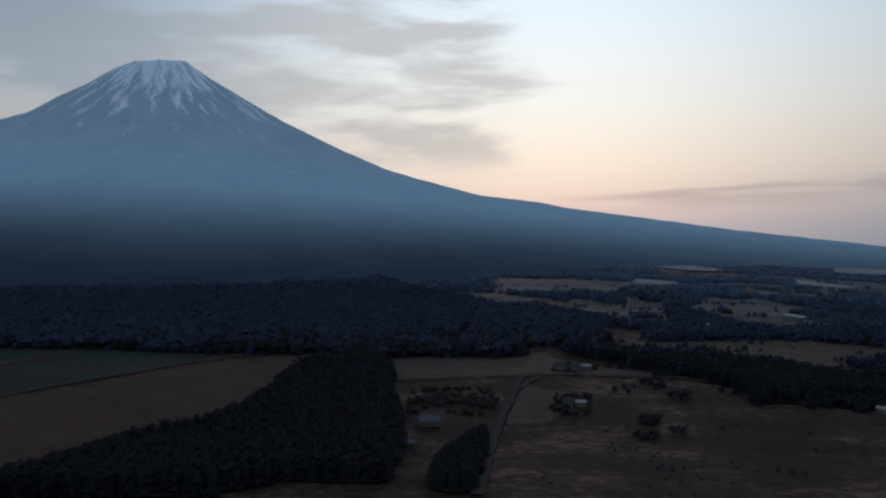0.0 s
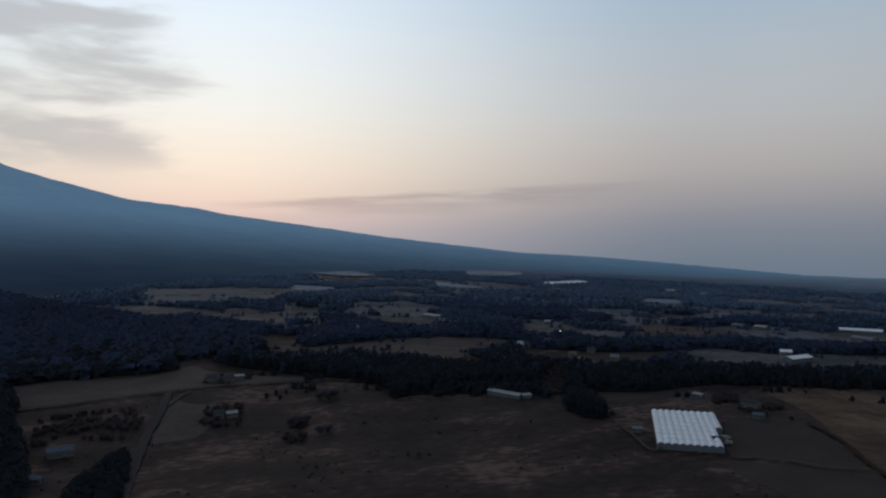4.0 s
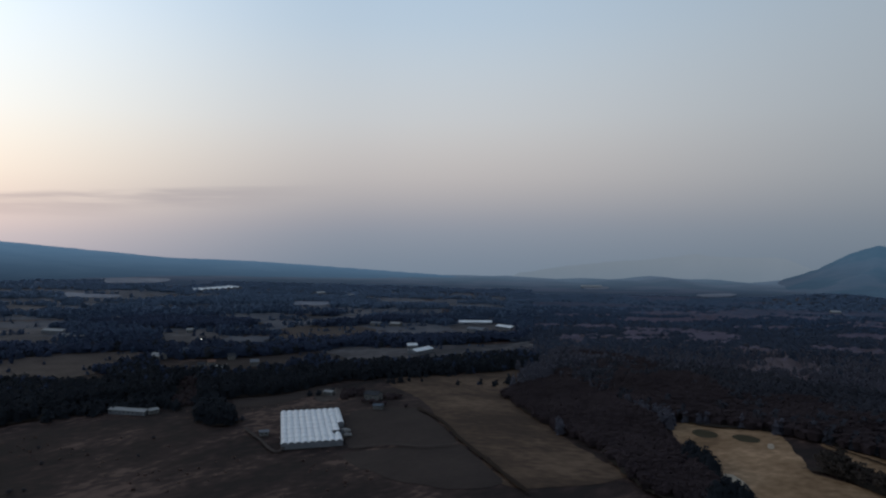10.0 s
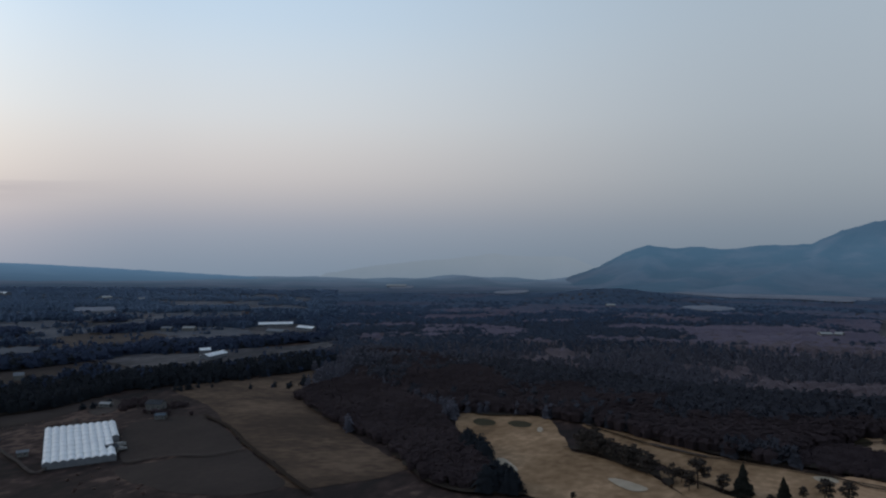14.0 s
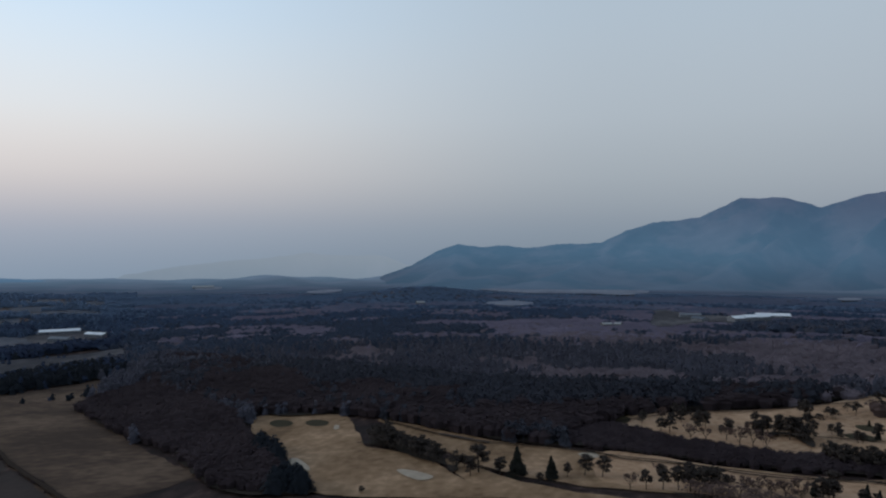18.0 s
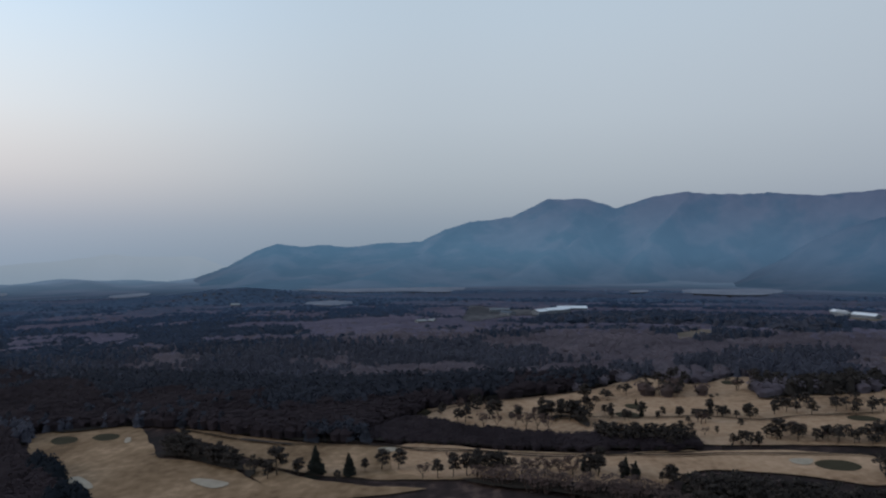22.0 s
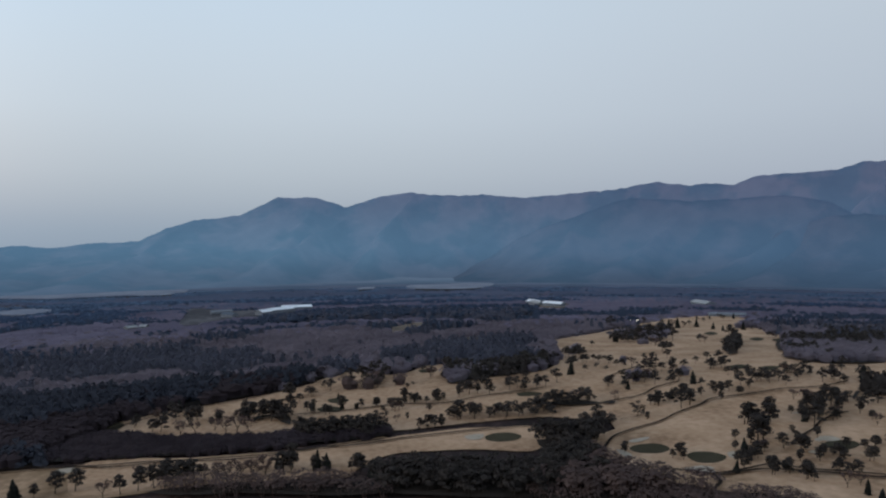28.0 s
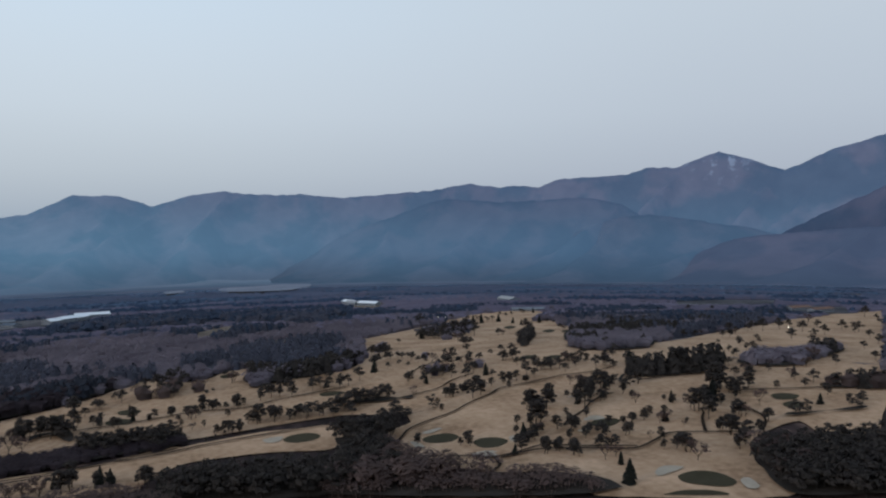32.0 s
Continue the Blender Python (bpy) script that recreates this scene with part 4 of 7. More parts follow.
patch("putting_green", PUTTING, [(219.8, -395.7), (220.2, -404.4), (214.3, -409.6), (209.6, -406.4), (209.2, -397.8), (214.1, -393.3)])
patch("putting_green", PUTTING, [(487.8, -322.9), (488.8, -330.3), (480.0, -332.0), (476.3, -325.5), (479.5, -321.2)])
patch("putting_green", PUTTING, [(456.8, -243.5), (454.6, -250.4), (444.7, -253.7), (441.4, -247.6), (447.4, -242.2)])
patch("putting_green", PUTTING, [(440.9, -231.7), (439.6, -239.6), (429.6, -243.4), (424.5, -239.1), (432.4, -231.1)])
patch("putting_green", PUTTING, [(388.3, -343.6), (387.1, -351.2), (377.9, -355.5), (376.6, -348.2), (382.2, -341.6)])
patch("putting_green", PUTTING, [(347.1, -483.8), (347.8, -492.7), (340.5, -494.8), (336.0, -486.7), (340.3, -480.2)])
patch("putting_green", PUTTING, [(332.0, -495.2), (331.3, -502.4), (325.3, -504.5), (321.2, -496.0), (325.6, -489.9)])
patch("putting_green", PUTTING, [(481.7, -667.0), (493.5, -693.5), (475.7, -680.8), (465.3, -658.4)])
patch("putting_green", PUTTING, [(464.6, -676.8), (475.3, -702.7), (458.1, -691.9), (449.2, -668.4)])
patch("putting_green", PUTTING, [(557.9, -690.7), (572.6, -717.9), (550.9, -703.8), (535.2, -676.3)])
patch("putting_green", PUTTING, [(151.7, -362.2), (149.3, -371.1), (141.8, -375.1), (132.3, -371.6), (131.8, -364.6), (139.4, -359.4), (146.7, -357.8)])
patch("putting_green", PUTTING, [(145.5, -343.4), (142.5, -350.3), (134.7, -357.1), (128.0, -357.0), (144.9, -342.5)])
patch("putting_green", PUTTING, [(171.4, -491.6), (168.4, -498.6), (160.0, -499.8), (159.4, -491.1), (166.0, -486.0)])
patch("putting_green", PUTTING, [(160.7, -480.4), (158.2, -488.1), (151.8, -486.3), (151.5, -478.5), (157.0, -476.2)])
patch("putting_green", PUTTING, [(505.4, -108.9), (506.2, -120.1), (494.7, -125.8), (484.6, -120.5), (490.0, -111.5)])
patch("bunker", SAND, [(498.4, 68.4), (499.2, 65.6), (488.3, 62.8), (487.4, 65.6)])
patch("bunker", SAND, [(423.0, 74.7), (425.8, 70.1), (412.2, 59.1), (402.6, 54.9), (405.7, 61.6), (414.0, 69.2)])
patch("bunker", SAND, [(400.2, 6.6), (399.6, -1.0), (389.3, -14.5), (384.1, -9.6), (389.0, -1.5)])
patch("bunker", SAND, [(421.8, -89.0), (422.5, -96.7), (414.0, -99.1), (413.3, -91.5)])
patch("bunker", SAND, [(336.7, -277.1), (333.9, -286.6), (327.4, -281.1), (330.2, -276.0)])
patch("bunker", SAND, [(236.4, -328.0), (234.4, -335.8), (228.9, -338.1), (230.1, -331.2)])
patch("bunker", SAND, [(238.3, -356.8), (236.0, -360.3), (232.0, -353.8), (233.8, -352.3)])
patch("bunker", SAND, [(273.7, -323.2), (268.3, -324.6), (261.7, -322.6), (264.1, -319.8)])
patch("bunker", SAND, [(279.0, -334.9), (277.7, -344.4), (275.1, -345.6), (274.8, -336.4)])
patch("bunker", SAND, [(225.6, -398.1), (225.4, -405.9), (222.3, -405.5), (222.5, -397.7)])
patch("bunker", SAND, [(217.6, -383.0), (215.0, -388.8), (212.3, -386.8), (215.5, -381.9)])
patch("bunker", SAND, [(256.2, -423.7), (249.7, -441.3), (249.5, -450.2), (249.1, -431.5)])
patch("bunker", SAND, [(160.8, -360.4), (161.3, -367.7), (154.6, -371.7), (155.2, -363.9), (157.1, -356.5)])
patch("bunker", SAND, [(131.5, -373.2), (130.1, -377.4), (122.9, -371.4), (125.1, -366.8)])
patch("bunker", SAND, [(234.5, -327.7), (229.0, -335.0), (225.0, -334.5), (227.1, -329.3)])
patch("bunker", SAND, [(226.7, -403.2), (222.8, -407.6), (218.0, -405.8), (220.7, -399.9)])
strip("cart_path", PATHWAY, 1.5, [(505.9, 37.6), (462.8, -10.4), (443.7, -46.0), (431.3, -78.4), (414.4, -108.1), (400.6, -135.4), (385.3, -159.9), (373.6, -183.0), (366.8, -206.0), (357.1, -240.9)])
strip("cart_path", PATHWAY, 1.5, [(441.8, -64.2), (427.8, -89.8), (406.2, -114.9), (396.3, -140.3), (378.4, -164.7), (370.1, -185.1), (369.1, -202.2), (356.5, -228.0), (351.8, -251.2), (345.8, -271.3), (335.1, -303.0), (328.6, -314.9)])
strip("cart_path", PATHWAY, 1.5, [(487.8, -116.0), (498.1, -139.0), (503.0, -163.4), (497.7, -198.4), (503.1, -226.5), (507.2, -264.6)])
strip("cart_path", PATHWAY, 1.5, [(450.6, -191.7), (430.2, -227.6), (418.9, -252.1), (413.4, -272.0), (396.6, -295.8), (395.7, -321.4), (387.2, -362.1)])
strip("cart_path", PATHWAY, 1.5, [(275.3, -316.1), (282.6, -325.7), (288.8, -336.4), (290.2, -352.4), (290.3, -367.9), (294.7, -384.4), (296.5, -403.1), (299.9, -415.6), (292.7, -434.3), (287.4, -456.0), (277.8, -472.2), (274.8, -488.0), (274.6, -498.1)])
strip("cart_path", PATHWAY, 1.5, [(263.2, -310.8), (253.8, -312.2), (240.4, -322.2), (224.7, -331.8), (220.1, -343.2), (217.1, -356.7), (209.8, -361.2), (200.8, -366.5), (193.1, -373.0), (182.5, -381.0)])
strip("cart_path", PATHWAY, 1.5, [(223.7, -331.3), (216.0, -326.8), (213.0, -319.4)])
strip("cart_path", PATHWAY, 1.5, [(226.1, -383.2), (230.5, -393.1), (234.0, -410.1), (238.7, -420.9), (240.8, -437.2), (239.0, -443.5)])
strip("cart_path", PATHWAY, 1.5, [(367.6, -398.2), (380.9, -414.3), (387.8, -437.7), (385.0, -466.1)])
strip("cart_path", PATHWAY, 1.5, [(337.8, -362.4), (332.4, -391.5), (338.6, -410.7), (338.9, -429.7)])
strip("cart_path", PATHWAY, 1.5, [(221.2, -332.3), (215.0, -349.9), (198.2, -365.2), (182.3, -376.9), (180.9, -392.9), (181.0, -405.2), (169.0, -417.1), (151.2, -430.7)])
strip("cart_path", PATHWAY, 1.5, [(169.0, -417.1), (180.7, -434.6), (184.5, -443.2)])
strip("cart_path", PATHWAY, 1.5, [(178.9, -465.0), (163.9, -458.4), (155.6, -449.4), (149.9, -433.5)])
strip("cart_path", PATHWAY, 1.5, [(243.5, -469.6), (235.4, -487.2), (216.7, -513.3)])
strip("cart_path", PATHWAY, 1.5, [(191.6, -484.3), (167.7, -507.8), (145.7, -527.3), (128.7, -532.7)])
strip("cart_path", PATHWAY, 1.5, [(421.5, -16.0), (391.5, -48.9), (373.8, -71.7), (362.9, -92.5), (357.9, -104.9)])
strip("road", ASPHALT, 7, [(19.1, 381.5), (33.1, 488.0), (47.1, 572.2), (64.9, 649.8), (79.2, 723.7)])
strip("road", ASPHALT, 5, [(-53.6, 709.6), (8.2, 714.7), (79.6, 726.7), (130.3, 733.7), (193.1, 730.0), (236.7, 722.2), (273.1, 698.2)])
strip("track", TRACK, 4, [(-378.0, 607.8), (-356.3, 647.5), (-321.6, 694.6), (-270.5, 777.3), (-248.2, 804.7)])
strip("track", TRACK, 2.6, [(73.9, 670.6), (88.6, 703.0), (99.2, 719.1)])
strip("track", TRACK, 2.4, [(138.9, 733.5), (184.0, 726.7), (232.3, 718.4)])
strip("track", TRACK, 2.6, [(466.6, 449.1), (357.7, 354.3), (365.3, 388.7), (378.8, 422.8)])
strip("track", TRACK, 2.4, [(387.6, 319.2), (405.8, 295.4), (407.0, 266.0), (422.8, 249.0)])
# dark strip added to stand for the thin hedge line at the field's edge
strip("ditch", PATHWAY, 3.2, [(505.2, 351.7), (475.9, 302.8), (436.9, 259.0), (394.9, 208.2), (363.3, 169.4), (349.8, 151.4)])
strip("track", TRACK, 4, [(723.9, 721.2), (709.1, 660.9), (679.0, 600.7)])
strip("track", TRACK, 2.4, [(464.6, -8.0), (443.8, -39.9)])

# ---- trees ----
def spray_cone(seed, tiers, rays, height=1.0, radius=0.2, bare=0.1, power=0.85):
    """Crown of a conifer: drooping sprays in tiers, height 1."""
    r = np.random.default_rng(seed)
    V, F = [], []
    for t in range(tiers):
        u = t / tiers
        z = bare + (height - bare) * u
        rad = radius * (1 - u) ** power * (0.8 + 0.4 * r.random()) + 0.01
        for k in range(rays):
            a = 2 * math.pi * (k + r.random() * 0.8) / rays + t * 1.3
            q = rad * (0.65 + 0.6 * r.random())
            tip = np.array([math.cos(a) * q, math.sin(a) * q, z - 0.05 - 0.05 * r.random()])
            root = np.array([0, 0, z + (height - bare) / tiers * 1.5])
            side = np.array([-math.sin(a), math.cos(a), 0]) * q * 0.62
            mid = (tip + root) / 2 + np.array([0, 0, -0.01])
            b = len(V)
            V += [root, mid + side, tip, mid - side]
            F += [(b, b + 1, b + 2), (b, b + 2, b + 3)]
    return np.array(V), np.array(F)


def clump_cloud(seed, centres, radii, per, leaf, flat=0.6):
    """Clumps of small leaf faces round the given centres."""
    r = np.random.default_rng(seed)
    V = []
    for c, rad in zip(centres, radii):
        n = r.normal(size=(per, 3))
        n /= np.linalg.norm(n, axis=1)[:, None]
        p = np.asarray(c) + n * (rad * (0.55 + 0.45 * r.random((per, 1)))) * (1, 1, flat)
        face = n + (0, 0, 0.7) + r.normal(size=(per, 3)) * 0.35
        d1 = np.cross(face, r.normal(size=(per, 3)))
        d2 = np.cross(face, d1)
        d1 = d1 / np.linalg.norm(d1, axis=1)[:, None] * leaf * (0.7 + 0.7 * r.random((per, 1)))
        d2 = d2 / np.linalg.norm(d2, axis=1)[:, None] * leaf * (0.7 + 0.7 * r.random((per, 1)))
        V.append(np.stack([p - d1 / 2, p + d1 / 2, p + d2], 1))
    V = np.concatenate(V).reshape(-1, 3)
    return V, np.arange(len(V)).reshape(-1, 3)


def limb(a, b, ra, rb, n=5):
    """A tapered stick from a to b."""
    a, b = np.asarray(a, float), np.asarray(b, float)
    d = (b - a) / (np.linalg.norm(b - a) + 1e-9)
    s = np.cross(d, (0.3, 0.9, 0.1))
    s /= np.linalg.norm(s)
    t = np.cross(d, s)
    ang = np.arange(n) * 2 * math.pi / n
    ring = np.cos(ang)[:, None] * s + np.sin(ang)[:, None] * t
    V = np.concatenate([a + ring * ra, b + ring * rb])
    F = [(i, (i + 1) % n, n + (i + 1) % n) for i in range(n)] + [(i, n + (i + 1) % n, n + i) for i in range(n)]
    return V, np.array(F)


def joined(pieces):
    V, F, k = [], [], 0
    for v, f in pieces:
        V.append(v)
        F.append(np.asarray(f) + k)
        k += len(v)
    return np.concatenate(V), np.concatenate(F)


def soft(v):
    n = np.asarray(v) * (1.6, 1.6, 0.55) + (0, 0, 0.45)
    return n / np.linalg.norm(n, axis=1)[:, None]


def canopy(v):
    """A closed canopy is lit from above as one rough sheet."""
    n = np.asarray(v) * (0.4, 0.4, 0.2) + (0, 0, 0.9)
    return n / np.linalg.norm(n, axis=1)[:, None]


def outward(vf):
    """Turns every face of a crown to look outward and up."""
    v, f = np.asarray(vf[0]), np.asarray(vf[1]).copy()
    g = np.cross(v[f[:, 1]] - v[f[:, 0]], v[f[:, 2]] - v[f[:, 0]])
    back = (g * soft(v)[f].mean(1)).sum(1) < 0
    f[back] = f[back][:, ::-1]
    return v, f


def fir_meshes(seed):
    trunk = mesh_of("trunk", *limb((0, 0, -0.03), (0, 0, 0.9), 0.02, 0.004), BARK)
    cone = outward(spray_cone(seed, 17, 9, 1.0, 0.24 + 0.025 * (seed % 3), 0.08, 0.7))
    return trunk, mesh_of("crown", *cone, FIRGREEN, normals=soft(cone[0]))


def pine_meshes(seed):
    r = np.random.default_rng(seed)
    lean = r.normal(size=2) * 0.06
    pieces = [limb((0, 0, -0.03), (lean[0] * 0.5, lean[1] * 0.5, 0.45), 0.024, 0.017), limb((lean[0] * 0.5, lean[1] * 0.5, 0.45), (lean[0], lean[1], 0.9), 0.017, 0.006)]
    cs, rs = [(lean[0], lean[1], 0.9)], [0.15]
    for i in range(11):
        z = 0.36 + 0.52 * (i + r.random()) / 11
        a = i * 2.4 + r.random()
        q = (0.13 + 0.16 * r.random()) * (1.15 - 0.5 * z)
        c = (lean[0] * z + math.cos(a) * q, lean[1] * z + math.sin(a) * q, z + 0.03)
        pieces.append(limb((lean[0] * z, lean[1] * z, z - 0.06), c, 0.009, 0.003, 4))
        cs.append(c)
        rs.append(0.1 + 0.08 * r.random())
    cloud = outward(clump_cloud(seed + 9, cs, rs, 50, 0.07, 0.42))
    return mesh_of("trunk", *joined(pieces), BARK), mesh_of("crown", *cloud, PINE, normals=soft(cloud[0]))


def bare_pieces(seed, twig_count=90):
    r = np.random.default_rng(seed)
    pieces, tips = [limb((0, 0, -0.03), (0, 0, 0.35), 0.022, 0.015)], []

    def grow(p, d, length, rad, depth):
        q = p + d * length
        pieces.append(limb(p, q, rad, rad * 0.55, 3))
        tips.append(q)
        if depth:
            for _ in range(3):
                e = d + r.normal(size=3) * 0.45
                e[2] = abs(e[2]) * 0.8 + 0.25
                grow(q, e / np.linalg.norm(e), length * 0.68, rad * 0.55, depth - 1)
    for k in range(4):
        a = k * 1.6 + r.random()
        d = np.array([math.cos(a) * 0.55, math.sin(a) * 0.55, 0.8])
        grow(np.array([0, 0, 0.2 + 0.05 * k]), d / np.linalg.norm(d), 0.26, 0.012, 2)
    t = np.array(tips)[r.integers(0, len(tips), twig_count)]
    d = r.normal(size=(twig_count, 3))
    d[:, 2] = np.abs(d[:, 2]) + 0.3
    d /= np.linalg.norm(d, axis=1)[:, None]
    s = r.normal(size=(twig_count, 3)) * 0.012
    V = np.stack([t - s, t + s, t + d * 0.16], 1).reshape(-1, 3)
    return joined(pieces), (V, np.arange(len(V)).reshape(-1, 3))


def bare_meshes(seed):
    a, b = bare_pieces(seed, 260)
    return mesh_of("trunk", *a, BARK), mesh_of("crown", *b, MIDTWIGS)


KINDS = {"fir": (fir_meshes, "dark green spire-shaped conifer on the golf course", "conifer tree", "CONIFER"),
         "pine": (pine_meshes, "dark pine with layered clumpy crown on the turf", "pine tree", "PINE"),
         "bare": (bare_meshes, "leafless brown broadleaf tree beside the fairway", "bare tree", "TWIGS")}
MODELS = {}
for kind, (maker, label, category, _) in KINDS.items():
    MODELS[kind] = []
    for i in range(5):
        trunk_mesh, crown_mesh = maker(31 + 7 * i)
        t = thing({"fir": "conifer_tree", "pine": "pine_tree", "bare": "bare_tree"}[kind], label, category, "trees of the golf course")
        part("trunk", trunk_mesh, BARK, t)
        part("crown", crown_mesh, None, t, "feathery needle crown" if kind != "bare" else "fine leafless twigs")
        MODELS[kind].append(t)


def plant(kind, trees):
    """Single trees: x, y, height."""
    for x, y, h in trees:
        w = h * rng.uniform(0.9, 1.2)
        m = pose(x, y, float(ground(x, y)) + 0.1, rng.normal() * 2, rng.normal() * 2, rng.uniform(0, 360)) @ Matrix.Diagonal((w, w, h, 1))
        copy_thing(MODELS[kind][int(rng.integers(0, 5))], m)


# ---- woods, sown as one mass each ----
def sow(templates, x, y, h, w):
    """Joins scaled, turned copies of the templates at x, y."""
    V, F, N, k = [], [], [], 0
    pick = rng.integers(0, len(templates), len(x))
    z = ground(x, y)
    for i, (tv, tf) in enumerate(templates):
        j = np.nonzero(pick == i)[0]
        if not len(j):
            continue
        a = rng.uniform(0, 2 * math.pi, len(j))
        c, s = np.cos(a), np.sin(a)
        P = np.empty((len(j), len(tv), 3), np.float32)
        P[..., 0] = x[j, None] + w[j, None] * (tv[:, 0] * c[:, None] - tv[:, 1] * s[:, None])
        P[..., 1] = y[j, None] + w[j, None] * (tv[:, 0] * s[:, None] + tv[:, 1] * c[:, None])
        P[..., 2] = z[j, None] + h[j, None] * tv[:, 2]
        V.append(P.reshape(-1, 3))
        nv = canopy(tv) if len(tv) < 150 else soft(tv)
        Q = np.empty_like(P)
        Q[..., 0] = nv[:, 0] * c[:, None] - nv[:, 1] * s[:, None]
        Q[..., 1] = nv[:, 0] * s[:, None] + nv[:, 1] * c[:, None]
        Q[..., 2] = nv[:, 2]
        N.append(Q.reshape(-1, 3))
        F.append((tf[None] + (np.arange(len(j)) * len(tv))[:, None, None]).reshape(-1, 3) + k)
        k += len(j) * len(tv)
    return np.concatenate(V), np.concatenate(F), np.concatenate(N)



def spindle(rings, n=5):
    """The dense heart of a crown."""
    V = [(math.cos(2 * math.pi * i / n) * r, math.sin(2 * math.pi * i / n) * r, z) for z, r in rings for i in range(n)]
    F = []
    for k in range(len(rings) - 1):
        for i in range(n):
            a, b = k * n + i, k * n + (i + 1) % n
            F += [(a, b, b + n), (a, b + n, a + n)]
    return np.array(V), np.array(F)


def spire(seed, n, leaf, radius, power):
    """A closed-canopy conifer: needle tufts over a blunt cone."""
    r = np.random.default_rng(seed)
    z = 1 - 0.85 * r.random(n) ** 0.8
    a = np.arange(n) * 2.4 + r.random(n)
    q = radius * (1.02 - z) ** power * r.uniform(0.85, 1.15, n)
    p = np.stack([np.cos(a) * q, np.sin(a) * q, z], -1)
    face = np.stack([np.cos(a) * 0.9, np.sin(a) * 0.9, 0.7 + 0 * a], -1) + r.normal(size=(n, 3)) * 0.2
    t1 = np.cross(face, r.normal(size=(n, 3)))
    t1 /= np.linalg.norm(t1, axis=1)[:, None]
    t2 = np.cross(face, t1)
    t2 /= np.linalg.norm(t2, axis=1)[:, None]
    size = leaf * r.uniform(0.7, 1.25, (n, 1))
    V = np.stack([p - t1 * size, p + t1 * size, p + t2 * size * 1.5], 1).reshape(-1, 3)
    core = spindle([(0.1, radius * 0.8), (0.55, radius * 0.62), (0.93, 0.02)])
    return joined([(V, np.arange(3 * n).reshape(-1, 3)), core])


FIR_NEAR = [spire(50 + i, 24, 0.14, 0.36, 0.5) for i in range(6)]
FIR_FAR = [spire(60 + i, 10, 0.24, 0.42, 0.45) for i in range(5)]
ROUND = [spire(110 + i, 90, 0.085, 0.5, 0.55) for i in range(6)]


def brush(seed, n, leaf=0.2, sticks=6):
    """A bare crown: a loose dome of twig tufts over a few upright stems."""
    r = np.random.default_rng(seed)
    a = r.uniform(0, 2 * math.pi, n)
    u = r.random(n) ** 0.6
    nrm = np.stack([np.cos(a) * u, np.sin(a) * u, np.sqrt(1 - u * u * 0.96)], -1)
    p = nrm * (0.5, 0.5, 0.5) * r.uniform(0.75, 1.0, (n, 1)) + (0, 0, 0.48)
    tilt = nrm * (1, 1, 2.2) + r.normal(size=(n, 3)) * 0.2
    t1 = np.cross(tilt, r.normal(size=(n, 3)))
    t1 /= np.linalg.norm(t1, axis=1)[:, None]
    t2 = np.cross(tilt, t1)
    t2 /= np.linalg.norm(t2, axis=1)[:, None]
    size = leaf * r.uniform(0.6, 1.3, (n, 1))
    V = [np.stack([p - t1 * size, p + t1 * size * 0.6 + t2 * size * 0.3, p + t2 * size * 1.2], 1).reshape(-1, 3)]
    F = [np.arange(3 * n).reshape(-1, 3)]
    k = 3 * n
    for i in range(sticks):
        b = i * 2.4
        foot = np.array([math.cos(b) * 0.12, math.sin(b) * 0.12, 0])
        top = np.array([math.cos(b) * 0.36, math.sin(b) * 0.36, 0.75])
        side = np.array([-math.sin(b), math.cos(b), 0]) * 0.025
        V.append(np.stack([foot - side, foot + side, top]))
        F.append(np.array([[k, k + 1, k + 2]]))
        k += 3
    return np.concatenate(V), np.concatenate(F)


PINE_FAR = [joined([clump_cloud(90 + i, [(0, 0, 0.8), (0.18, 0.05, 0.58), (-0.14, 0.14, 0.5), (0.02, -0.2, 0.64), (-0.2, -0.08, 0.7)], [0.18, 0.19, 0.2, 0.19, 0.17], 26, 0.11, 0.42), limb((0, 0, 0), (0, 0, 0.7), 0.025, 0.01, 3)]) for i in range(4)]
PINE_CLOSE = [joined([clump_cloud(190 + i, [(0, 0, 0.88), (0.2, 0.05, 0.66), (-0.17, 0.16, 0.56), (0.02, -0.24, 0.7), (-0.24, -0.1, 0.76), (0.16, 0.22, 0.5), (0.24, -0.16, 0.45), (-0.1, 0.0, 0.4)], [0.13, 0.17, 0.18, 0.16, 0.15, 0.17, 0.18, 0.2], 30, 0.085, 0.5), limb((0, 0, 0), (0.02, 0, 0.85), 0.025, 0.008, 4)]) for i in range(5)]
BRUSH_CLOSE = [brush(75 + i, 90, 0.085, 8) for i in range(6)]
BRUSH_NEAR = [joined([brush(70 + i, 20, 0.16, 3), spindle([(0.12, 0.3), (0.6, 0.38), (0.86, 0.05)])]) for i in range(6)]
BRUSH_FAR = [joined([brush(80 + i, 8, 0.32, 0), spindle([(0.0, 0.5), (0.6, 0.42), (0.85, 0.05)])]) for i in range(6)]
FIR_NEAR, FIR_FAR, PINE_FAR, PINE_CLOSE, BRUSH_NEAR, BRUSH_FAR, ROUND, BRUSH_CLOSE = ([outward(t) for t in kind] for kind in (FIR_NEAR, FIR_FAR, PINE_FAR, PINE_CLOSE, BRUSH_NEAR, BRUSH_FAR, ROUND, BRUSH_CLOSE))
WOODS = []


